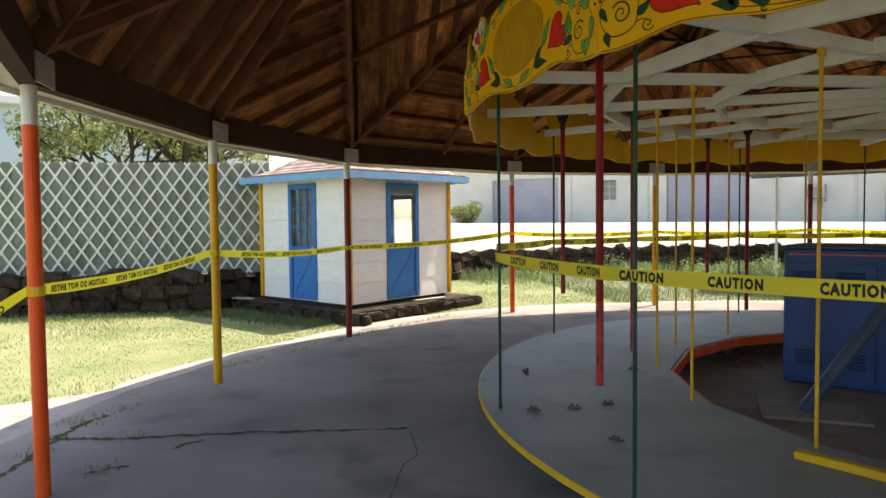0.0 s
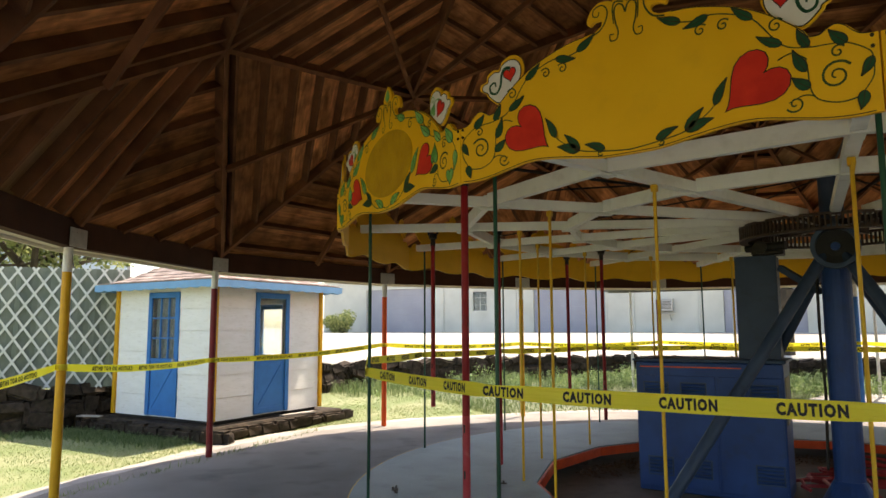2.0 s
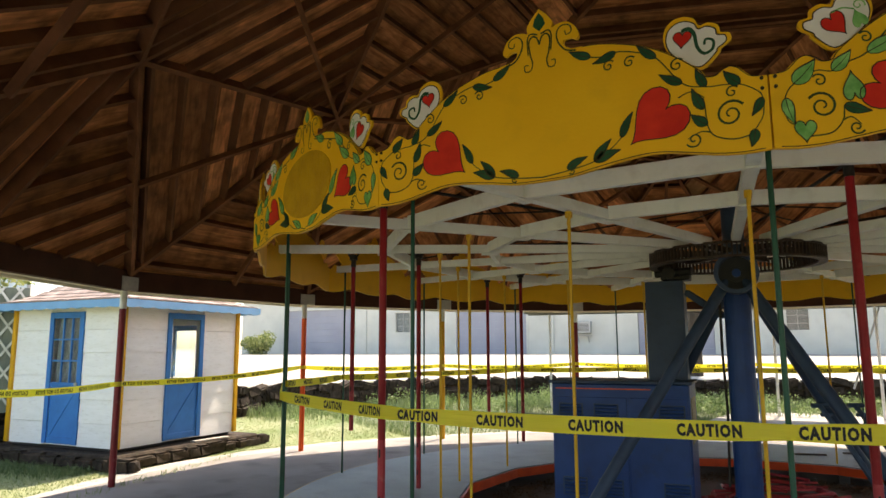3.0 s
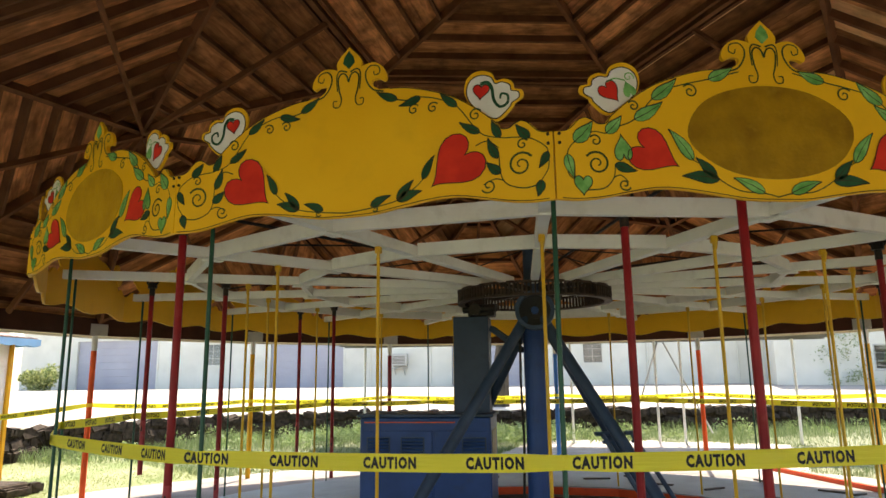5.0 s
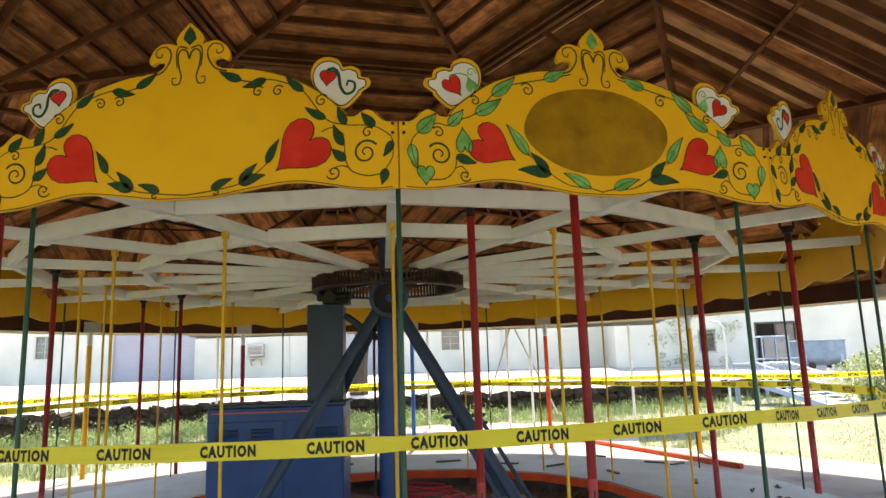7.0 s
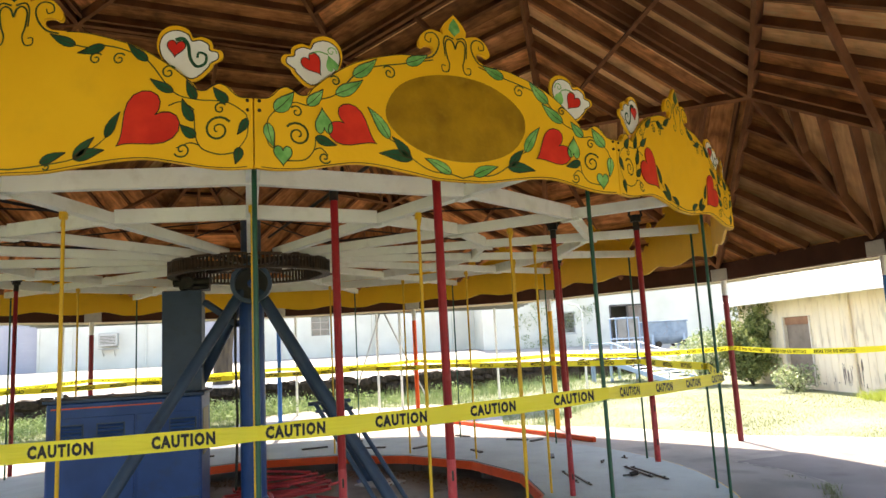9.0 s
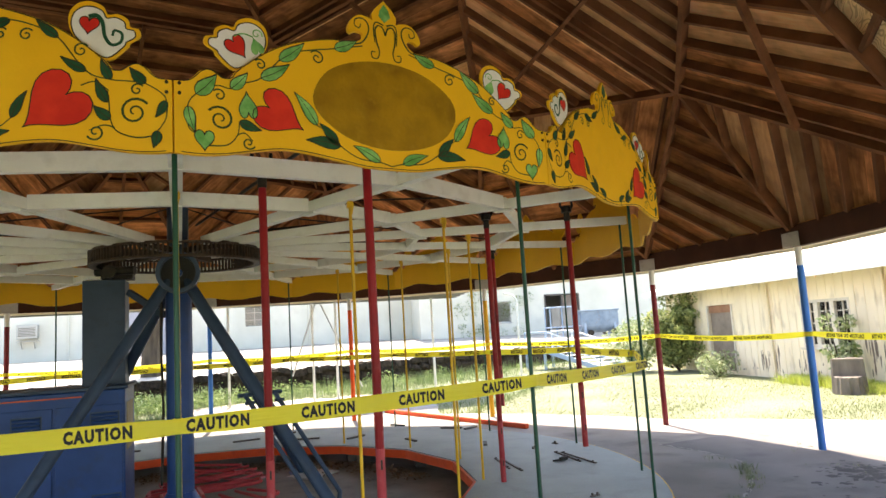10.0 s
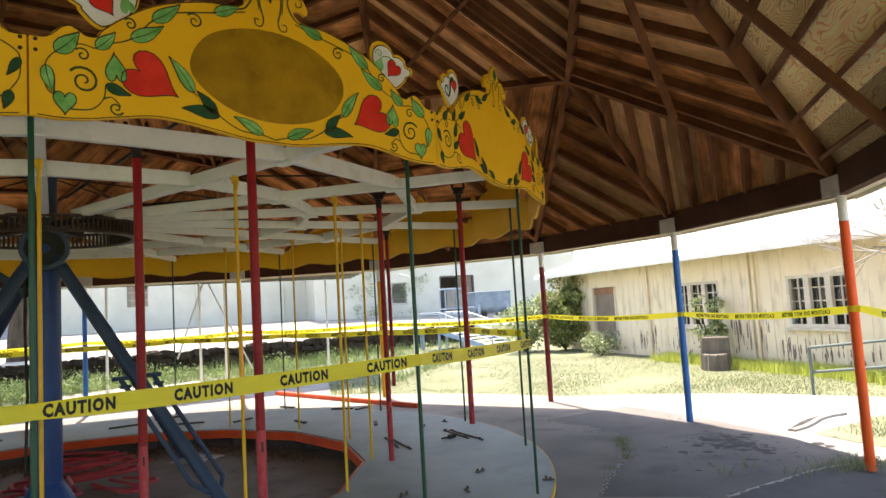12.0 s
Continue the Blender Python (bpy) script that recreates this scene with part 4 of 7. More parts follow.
LEAVES_SHADED = [(0.682, 2.606, -160, 0.094, 1.3), (0.260, 2.550, 53, 0.122, 1.1), (0.247, 2.548, 1, 0.158, 1.0)]
# heart-shaped leaves: tip, angle of the axis, width, height
LEAVES_HEART = [(0.818, 2.470, 0, 0.075, 0.085), (0.652, 2.738, 175, 0.075, 0.115)]
SPIRALS_A = [(0.319, 2.921, 0.027, 1.3), (0.409, 2.918, 0.027, 1.3), (0.601, 2.859, 0.030, 1.3), (0.801, 2.703, 0.026, 1.2), (0.792, 2.616, 0.056, 1.6), (0.652, 2.538, 0.033, 1.3), (0.140, 2.485, 0.014, 1.0)]
SPIRALS_B = [(0.341, 2.935, 0.034, 1.4), (0.591, 2.862, 0.025, 1.3), (0.759, 2.706, 0.027, 1.2), (0.756, 2.608, 0.054, 1.6), (0.646, 2.520, 0.027, 1.3)]


def leaf_shape(length, fat):
    """A pointed leaf along +x from the origin, as (x, z), a little bent."""
    up = [(0.0, 0.0), (0.06, 0.08), (0.18, 0.145), (0.36, 0.17), (0.58, 0.135), (0.80, 0.065), (1.0, 0.0)]
    bend = [0.0, 0.004, 0.012, 0.022, 0.025, 0.012, -0.02]
    pts = [(x * length, (z * fat + b) * length) for (x, z), b in zip(up, bend)]
    return pts + [(x * length, (-z * fat + b) * length) for (x, z), b in list(zip(up, bend))[-2:0:-1]]


def turned(pts, u, v, angle, sgn):
    ca, sa = math.cos(radians(angle)), math.sin(radians(angle))
    return [(sgn * (u + x * ca - z * sa), v + x * sa + z * ca) for x, z in pts]


def rounding_board(name, kind_b):
    """One painted board, facing -y, its middle at the origin."""
    light = "bright green" if kind_b else "dark green"
    t = thing(name, f"yellow carousel board with red hearts and {light} leaves" + (", brown oval" if kind_b else ""), "carousel board", "boards round the carousel")
    bm = bmesh.new()
    plate(bm, panel_outline(), 0.0, 0.02)
    board = part("board", bm, YELLOW, t)
    y = -0.0030
    # fine dark outline along the board's edge
    inset = [(p[0] * 0.992, 2.85 + (p[1] - 2.85) * 0.985) for p in panel_outline() if abs(p[0]) < 0.918]
    for lo, hi, upper in ((-1, -0.19, True), (0.19, 1, True), (-1, 1, False)):
        run = sorted((p for p in inset if (p[1] > 2.65) == upper and lo < p[0] < hi), key=lambda p: p[0])
        bm = bmesh.new()
        stroke(bm, run, y + 0.001, 0.004)
        part("edge_line", bm, LINE_DARK, board)
    if kind_b:
        bm = bmesh.new()
        plate(bm, [(0.363 * math.cos(a * math.pi / 24) * (1 + 0.012 * math.sin(a * 0.8)), 2.760 + 0.208 * math.sin(a * math.pi / 24)) for a in range(48)], y, -0.0005)
        part("oval", bm, OCHRE, t, "brown painted oval")
    leaf_mat = LEAF_LIGHT if kind_b else LEAF_DARK
    tags = [(*q, leaf_mat) for q in (LEAVES_BRIGHT if kind_b else LEAVES_DARK)] + [(*q, LEAF_DARK) for q in (LEAVES_SHADED if kind_b else [])]
    for sgn in (-1, 1):
        if kind_b:
            pts = turned(heart_outline(0.190, 0.215), 0.413, 2.600, -61, sgn)
        else:
            pts = turned(heart_outline(0.235, 0.255), 0.400, 2.558, -50, sgn)
        bm = bmesh.new()
        plate(bm, pts, y - 0.001, -0.0005)
        hb = part("heart", bm, HEART_RED, t, "red painted heart")
        bm = bmesh.new()
        stroke(bm, pts + pts[:1], y - 0.0015, 0.0045)
        part("heart_line", bm, LINE_DARK, hb)
        for u, v, a, ln, fat, mat in tags:
            a += random.uniform(-5, 5)
            pts = turned(leaf_shape(ln, fat), u, v, a, sgn)
            bm = bmesh.new()
            plate(bm, pts, y - 0.0012, -0.0005)
            lf = part("leaf", bm, mat, t)
            bm = bmesh.new()
            stroke(bm, pts[len(pts) // 2:] + pts[:1], y - 0.0016, 0.006, 0.003)
            stroke(bm, pts[:len(pts) // 2 + 1], y - 0.0016, 0.003)
            part("leaf_line", bm, LINE_DARK, lf)
            bm = bmesh.new()
            stroke(bm, turned([(0.0, 0.0), (ln * 0.4, ln * 0.03), (ln * 0.85, ln * 0.01)], u, v, a, sgn), y - 0.0017, 0.004, 0.002)
            part("leaf_vein", bm, LINE_DARK, lf)
        if kind_b:
            for u, v, a, w, h in LEAVES_HEART:
                pts = turned(heart_outline(w, h), u, v, a, sgn)
                bm = bmesh.new()
                plate(bm, pts, y - 0.0012, -0.0005)
                lf = part("leaf", bm, LEAF_LIGHT, t, "bright green heart-shaped leaf")
                bm = bmesh.new()
                stroke(bm, pts + pts[:1], y - 0.0016, 0.004)
                part("leaf_line", bm, LINE_DARK, lf)
        bm = bmesh.new()
        for u, v, r, turns in (SPIRALS_B if kind_b else SPIRALS_A):
            stroke(bm, [(sgn * p[0], p[1]) for p in spiral(u, v, r, turns, 0.6 if v > 2.6 else 3.6, 1)], y - 0.0006, 0.010 if r > 0.05 else 0.007, 0.006)
        if kind_b:
            vines = ([(0.12, 3.03), (0.257, 2.992), (0.37, 2.965), (0.46, 2.935), (0.509, 2.895), (0.590, 2.803), (0.66, 2.77), (0.712, 2.740), (0.77, 2.745), (0.847, 2.699), (0.879, 2.646), (0.875, 2.56), (0.83, 2.535)],
                     [(0.80, 2.495), (0.73, 2.505), (0.69, 2.55), (0.682, 2.606)], [(0.0, 2.475), (0.057, 2.490), (0.16, 2.50), (0.247, 2.548), (0.30, 2.60), (0.352, 2.629)], [(0.69, 2.55), (0.66, 2.56), (0.63, 2.53)])
        else:
            vines = ([(0.20, 3.0), (0.241, 2.980), (0.32, 2.965), (0.353, 2.976), (0.43, 2.957), (0.52, 2.909), (0.619, 2.777), (0.707, 2.744), (0.77, 2.738), (0.831, 2.728), (0.89, 2.69), (0.907, 2.659), (0.905, 2.59), (0.875, 2.541)],
                     [(0.875, 2.525), (0.80, 2.515), (0.73, 2.54), (0.705, 2.588), (0.70, 2.66), (0.694, 2.70)], [(0.0, 2.478), (0.116, 2.490), (0.241, 2.513), (0.32, 2.56), (0.361, 2.596)], [(0.60, 2.72), (0.65, 2.735), (0.70, 2.70)], [(0.72, 2.555), (0.68, 2.565), (0.63, 2.545)])
        for line in vines:
            stroke(bm, [(sgn * p.x, p.y) for p in smooth_line([(a, b, 0) for a, b in line], 5)], y, 0.006, 0.004)
        # scrolls of the crown: a tulip in the middle and a curl in each ear
        for line in ([(0.0, 3.10), (0.012, 3.135), (0.035, 3.145), (0.052, 3.12), (0.046, 3.06), (0.035, 3.02), (0.045, 2.985), (0.072, 2.985), (0.075, 3.012), (0.056, 3.012)],
                     [(0.008, 3.150), (0.045, 3.160), (0.060, 3.13), (0.056, 3.06)],
                     [(0.175, 3.030), (0.125, 3.045), (0.092, 3.09), (0.086, 3.135), (0.11, 3.163), (0.148, 3.155), (0.155, 3.125), (0.132, 3.115), (0.125, 3.135)]):
            stroke(bm, [(sgn * p.x, p.y) for p in smooth_line([(a, b, 0) for a, b in line], 5)], y - 0.0004, 0.008, 0.005)
        part("scrollwork", bm, LINE_GREEN, t, "thin painted green vines and scrolls")
        # white heart-shaped badge standing above the shoulder, behind the board
        pts = [(p.x, p.y) for p in smooth_line([(a, b, 0) for a, b in BADGE], 4, True)]
        cx, cz = 0.655, 2.94
        bm = bmesh.new()
        pts = [(x, z + 0.012) for x, z in pts]
        plate(bm, [(sgn * x, z) for x, z in pts], 0.0206, 0.034)
        bd = part("badge", bm, YELLOW, t, "heart-shaped badge with a white face")
        bm = bmesh.new()
        face = [(cx + (x - cx) * 0.89, cz - 0.006 + (z - cz) * 0.87) for x, z in pts]
        plate(bm, [(sgn * x, z) for x, z in face], 0.0176, 0.0202)
        part("badge_face", bm, SIGN_WHITE, bd)
        bm = bmesh.new()
        stroke(bm, [(sgn * x, z) for x, z in face + face[:1]], 0.0168, 0.005)
        part("badge_line", bm, LINE_DARK, bd)
        bm = bmesh.new()
        hp = turned(heart_outline(0.074, 0.072), 0.618, 2.930, -8, sgn) if not kind_b else turned(heart_outline(0.088, 0.10), 0.645, 2.888, -38, sgn)
        plate(bm, hp, 0.0150, 0.0172)
        part("badge_heart", bm, HEART_RED, bd)
        bm = bmesh.new()
        stroke(bm, hp + hp[:1], 0.0145, 0.004)
        part("badge_line", bm, LINE_DARK, bd)
        bm = bmesh.new()
        if kind_b:
            plate(bm, turned(heart_outline(0.055, 0.075), 0.612, 2.985, 160, sgn), 0.0150, 0.0172)
            stroke(bm, [(sgn * p[0], p[1]) for p in spiral(0.597, 3.0, 0.024, 1.2, 3.4, -1)], 0.0146, 0.006, 0.004)
            stroke(bm, [(sgn * p.x, p.y) for p in smooth_line([(0.69, 2.975, 0), (0.655, 2.992, 0), (0.612, 2.985, 0)], 5)], 0.0146, 0.006)
        else:
            stroke(bm, [(sgn * p.x, p.y) for p in smooth_line([(a, b, 0) for a, b in [(0.622, 3.004), (0.652, 3.008), (0.672, 2.98), (0.680, 2.925), (0.705, 2.890), (0.738, 2.902), (0.742, 2.936), (0.715, 2.948), (0.708, 2.926)]], 5)], 0.0150, 0.016, 0.009)
        part("badge_scroll", bm, leaf_mat, bd)
    # finial leaf and the bolts at the joints
    bm = bmesh.new()
    plate(bm, [(0.0, 3.255), (0.022, 3.225), (0.03, 3.195), (0.0, 3.165), (-0.03, 3.195), (-0.022, 3.225)], y - 0.001, -0.0005)
    part("finial_leaf", bm, LEAF_DARK if not kind_b else LEAF_LIGHT, t)
    for sgn in (-1, 1):
        for z in (2.735, 2.695):
            bm = bmesh.new()
            rod(bm, (sgn * 0.908, -0.006, z), (sgn * 0.908, 0.0, z), 0.007, 8)
            part("bolt", bm, LINE_DARK, t)
    return t


def panel_pose(k):
    a, b = joint_angle(k), joint_angle(k + 1)
    half = (b - a) % 360 / 2
    r = PANEL_R * math.cos(radians(half))
    return Matrix.Translation(polar(r, a + half)) @ Matrix.Rotation(radians(a + half + 90), 4, "Z") @ Matrix.Scale(half / 11.25, 4, (1, 0, 0))


board_a, board_b = rounding_board("carousel_board", False), rounding_board("carousel_board", True)
for k in range(16):
    src = board_b if k % 2 == 0 else board_a
    if k == 0 or k == 1:
        src.matrix_basis = panel_pose(k)
    else:
        board = copy_thing(src, panel_pose(k))
        if k == 14:  # one oval is a lighter ochre
            for ob in board.children:
                if ob.name.startswith("oval"):
                    ob.material_slots[0].link = "OBJECT"
                    ob.material_slots[0].material = OCHRE_LIGHTER


# poles
def pole_ring(k):
    """The green poles hang a little further out where the frame has spread."""
    return 4.552 if k % 16 in (1, 2, 3, 4) else 4.515


def hanging_pole(name, r, a, z0, z1, rad, material, label, group, socket=False, hook=False):
    t = thing(name, label, "pole", group, at=Matrix.Translation(polar(r, a)))
    bm = bmesh.new()
    rod(bm, (0, 0, z0), (0, 0, z1), rad, 12)
    part("shaft", bm, material, t)
    if socket:
        bm = bmesh.new()
        rod(bm, (0, 0, z0 - 0.004), (0, 0, z0 + 0.52), rad * 1.02, 12)
        part("sleeve", bm, POLE_PINK, t, "faded pinkish lower end")
        for h in (0.16, 0.44):
            bm = bmesh.new()
            box(bm, (0, 0, z0 + h), (0.011, rad * 2 + 0.003, 0.05))
            part("slot", bm, BLACK_IRON, t, "dark slot through the pole")
        bm = bmesh.new()
        rod(bm, (0, 0, z1), (0, 0, z1 + 0.11), rad * 1.15, 12)
        rod(bm, (0, 0, z1 + 0.08), (0, 0, z1 + 0.14), rad * 1.9, 12)
        part("socket", bm, BLACK_IRON, t, "black iron crank socket")
        bm = bmesh.new()
        curve_rod(bm, [(-0.055, 0, z1 + 0.21), (-0.06, 0, z1 + 0.14), (-0.03, 0, z1 + 0.10), (0.03, 0, z1 + 0.10), (0.06, 0, z1 + 0.14), (0.055, 0, z1 + 0.21)], 0.012, 6)
        part("fork", bm, BLACK_IRON, t, "black iron crank fork")
    if hook:
        bm = bmesh.new()
        box(bm, (0, 0, z1 + 0.005), (0.045, 0.045, 0.05), bevel=0.006)
        rod(bm, (0.0, -0.02, z1 - 0.07), (0.012, -0.03, z1), 0.012, 8)
        part("clamp", bm, material, t)
    return t


for k in range(16):
    a = joint_angle(k)
    hanging_pole("outer_pole", pole_ring(k), a, DECK_Z, SWEEP_Z - 0.06, 0.0112, POLE_GREEN, "thin dark green pole hung from a sweep", "green poles of the carousel")
    hanging_pole("inner_pole", 3.0, a, DECK_Z, SWEEP_Z - 0.09, 0.012, POLE_YELLOW, "thin yellow pole hung inside the platform ring", "yellow poles of the carousel", hook=True)
# poles that the crank's throw carries off the middle of their bay
THROW = {(0, 1): (3.38, -78.9), (0, -1): (4.11, -73.6), (7, -1): (4.18, -119.2), (1, 1): (3.232, -31.02), (1, -1): (3.973, -30.91)}
LOST = {(7, 1), (2, 1), (3, 1), (3, -1), (4, 1), (4, -1)}  # poles that are gone
CRANK = [0.10, -0.12, 0.02, 0.14, -0.08, 0.06, -0.14, 0.0]
for k in range(8):
    a = joint_angle(2 * k) + 11.25
    for r, base_z, sgn in ((3.29, 0.42, 1), (4.04, 0.72, -1)):
        if (k, sgn) in LOST:
            continue
        z = {(1, 1): 0.36, (1, -1): 0.65, (7, -1): 0.645}.get((k, sgn), base_z + sgn * CRANK[k])
        pr, pa = THROW.get((k, sgn), (r, a))
        hanging_pole("horse_pole", pr, pa, z, 2.64, 0.024, POLE_RED, "dark red horse pole without its horse", "red poles of the carousel", socket=True)

# ---- caution tape ----
CAUTION = text_mesh("caution_word", "CAUTION", 0.052, 0.250, TAPE_INK, 0.0042)
ENTER = text_mesh("caution_sentence", "CAUTION DO NOT ENTER", 0.045, 0.68, TAPE_INK, 0.0030)


HALF = 0.039


def wrap_in(p, word):
    """The tape runs along the outside of its poles; its wraps sit on their middles."""
    return (p.xy.length - (0.05 if word is ENTER else 0.03)) / p.xy.length


def tape_run(points, zs, word, gap, label, first=0.1, sag=0.03, strands=1):
    """A band of tape, 78 mm wide, strung from point to point; its printing faces outwards and shows through from behind."""
    t = thing("caution_tape", label, "caution tape")
    left = first
    for i in range(len(points) - 1):
        p, q = Vector((*points[i], zs[i])), Vector((*points[i + 1], zs[i + 1]))
        d = q - p
        run = d.xy.length
        ang = math.atan2(d.y, d.x)
        bm = bmesh.new()
        rows = []
        n = 10
        tw = random.uniform(-0.12, 0.12)
        for s in range(n + 1):
            f = s / n
            zc = -sag * 4 * f * (1 - f) + d.z * f
            pinch = 1.0 - 0.25 * (2 * abs(f - 0.5)) ** 8
            lean = tw * math.sin(math.pi * f)
            rows.append([bm.verts.new((run * f, -HALF * pinch * math.sin(lean), zc - HALF * pinch)), bm.verts.new((run * f, HALF * pinch * math.sin(lean), zc + HALF * pinch))])
        for a, b in zip(rows, rows[1:]):
            bm.faces.new((a[0], b[0], b[1], a[1]))
        band = part("band", bm, TAPE, t, smooth=True)
        band.matrix_basis = Matrix.Translation(p) @ Matrix.Rotation(ang, 4, "Z")
        x = left
        while x < run:
            f = x / run
            if 0.07 < f < 0.93 or word is CAUTION:
                zc = -sag * 4 * f * (1 - f) + d.z * f
                slope = (d.z - sag * 4 * (1 - 2 * f)) / run
                lean = tw * math.sin(math.pi * f)
                for side in (-0.0012, 0.0012):
                    o = piece("lettering", word, band, Matrix.Translation((x, side, zc)) @ Matrix.Rotation(-math.atan(slope), 4, "Y") @ Matrix.Rotation(radians(90) - lean, 4, "X"))
            x += gap
        left = x - run
        bm = bmesh.new()
        wr = 0.052 if word is ENTER else 0.019
        bmesh.ops.create_cone(bm, cap_ends=False, segments=12, radius1=wr, radius2=wr * 0.98, depth=HALF * 1.5, matrix=Matrix.Translation((*(p.xy * wrap_in(p, word)), p.z)))
        part("wrap", bm, TAPE, t)
    return t


ring = [polar(pole_ring(k) + 0.03, joint_angle(k)).xy for k in range(17)]
RING_Z = {0: 1.408, 1: 1.428, 2: 1.385, 13: 1.395, 14: 1.395, 15: 1.390, 16: 1.408}
tape_run(ring, [RING_Z.get(k, 1.385 + 0.012 * math.sin(k * 2.1)) for k in range(17)], CAUTION, 0.4743, "yellow caution tape wound round the green carousel poles", first=0.155, sag=0.010)
posts_xy = [polar(post_at(i)[1] + 0.05, post_at(i)[0]).xy for i in range(15)]
order = [posts_xy[i] for i in range(14, -1, -1)]
post_z = [1.27, 1.36, 1.29, 1.42, 1.40, 1.41, 1.40, 1.42, 1.41, 1.43, 1.41, 1.46, 1.42, 1.38, 1.2]
tape_run(order, [post_z[i] for i in range(14, -1, -1)], ENTER, 0.80, "yellow caution tape strung from post to post", first=0.5, sag=0.05)
tape_run([posts_xy[0], polar(8.6, -114.0).xy], [1.27, 0.85], ENTER, 0.80, "slack end of caution tape tied to an orange post", first=0.5, sag=0.12)

# ---- ticket shed ----
SX0, SX1, SY0, SY1 = -11.28, -8.75, 0.14, 2.68
SHED_BASE, SHED_TOP = 0.24, 2.42


def shed_side(t, origin, along, out, width, opening, name):
    """One boarded wall: boards between the openings, from the corner origin along a direction, facing out."""
    rows, h = 6, (SHED_TOP - SHED_BASE) / 6
    o0, o1, z0, z1 = opening
    rot = Matrix((along, out, Vector((0, 0, 1)))).transposed().to_4x4()
    m0 = Matrix.Translation(origin) @ rot
    bm = bmesh.new()
    for a, b, za, zb in ((0, o0, SHED_BASE, SHED_TOP), (o1, width, SHED_BASE, SHED_TOP), (o0, o1, z1, SHED_TOP), (o0, o1, SHED_BASE, z0)):
        if b - a > 0.02 and zb - za > 0.02:
            box(bm, ((a + b) / 2, -0.05, (za + zb) / 2), (b - a, 0.06, zb - za))
    wall = part(name, bm, SHED_WHITE, t, "white painted boarded wall")
    wall.matrix_basis = m0
    for r in range(rows):
        za, zb = SHED_BASE + r * h, SHED_BASE + (r + 1) * h - 0.006
        for a, b in ((0.06, o0 - 0.005), (o1 + 0.005, width - 0.06)) if za < z1 - 0.05 else ((0.06, width - 0.06),):
            bm = bmesh.new()
            bmesh.ops.create_cube(bm, size=1.0, matrix=Matrix.Translation(((a + b) / 2, -0.008, (za + zb) / 2)) @ Matrix.Rotation(radians(1.6), 4, "X") @ Matrix.Diagonal((b - a, 0.018, zb - za, 1)))
            part("board", bm, SHED_WHITE, wall)
    return m0


def shed_door(t, m0, o0, o1, z0, z1, panes, curtain):
    """A half-glazed door; panes counts the lights across and up."""
    d = thing("door", "bright blue half-glazed door" + (" with a grey curtain" if curtain else ""))
    d.parent = t
    d.matrix_basis = m0
    w = o1 - o0
    bm = bmesh.new()
    for x in (o0 + 0.045, o1 - 0.045):
        box(bm, (x, 0.012, (z0 + z1) / 2), (0.09, 0.03, z1 - z0), bevel=0.004)
    box(bm, ((o0 + o1) / 2, 0.012, z1 - 0.05), (w - 0.18, 0.03, 0.10), bevel=0.004)
    part("door_frame", bm, SHED_BLUE, d)
    mid = z0 + (z1 - z0) * 0.46
    bm = bmesh.new()
    box(bm, ((o0 + o1) / 2, -0.02, (z0 + mid) / 2), (w - 0.18, 0.03, mid - z0))
    box(bm, ((o0 + o1) / 2, 0.0, mid - 0.03), (w - 0.18, 0.03, 0.06), bevel=0.004)
    box(bm, ((o0 + o1) / 2, 0.0, z0 + 0.05), (w - 0.18, 0.02, 0.10), bevel=0.004)
    beam(bm, (o0 + 0.12, 0.0, z0 + 0.12), (o1 - 0.12, 0.0, mid - 0.10), 0.012, 0.05)
    part("lower_panel", bm, SHED_BLUE, d)
    g0, g1, gz0, gz1 = o0 + 0.09, o1 - 0.09, mid, z1 - 0.10
    bm = bmesh.new()
    box(bm, ((g0 + g1) / 2, -0.03, (gz0 + gz1) / 2), (g1 - g0, 0.005, gz1 - gz0))
    part("pane", bm, GLASS, d).visible_shadow = False
    nx, nz = panes
    for i in range(1, nx):
        bm = bmesh.new()
        box(bm, (g0 + (g1 - g0) * i / nx, -0.015, (gz0 + gz1) / 2), (0.025, 0.025, gz1 - gz0))
        part("glazing_bar", bm, SHED_BLUE, d)
    for j in range(1, nz):
        bm = bmesh.new()
        box(bm, ((g0 + g1) / 2, -0.013, gz0 + (gz1 - gz0) * j / nz), (g1 - g0, 0.025, 0.025))
        part("glazing_bar", bm, SHED_BLUE, d)
    if curtain:
        bm = bmesh.new()
        vs = []
        for i in range(25):
            x = g0 + (g1 - g0) * i / 24
            yy = -0.09 + 0.018 * math.sin(i * 1.3)
            vs.append([bm.verts.new((x, yy, gz0 - 0.05)), bm.verts.new((x, yy, gz1 + 0.03))])
        for a, b in zip(vs, vs[1:]):
            bm.faces.new((a[0], b[0], b[1], a[1]))
        part("curtain", bm, CURTAIN, d, "grey gathered curtain", smooth=True)
    bm = bmesh.new()
    bmesh.ops.create_uvsphere(bm, u_segments=10, v_segments=6, radius=0.03, matrix=Matrix.Translation((o1 - 0.06, 0.055, mid - 0.02)))
    part("knob", bm, PLATE, d, "dull metal knob")
    return d


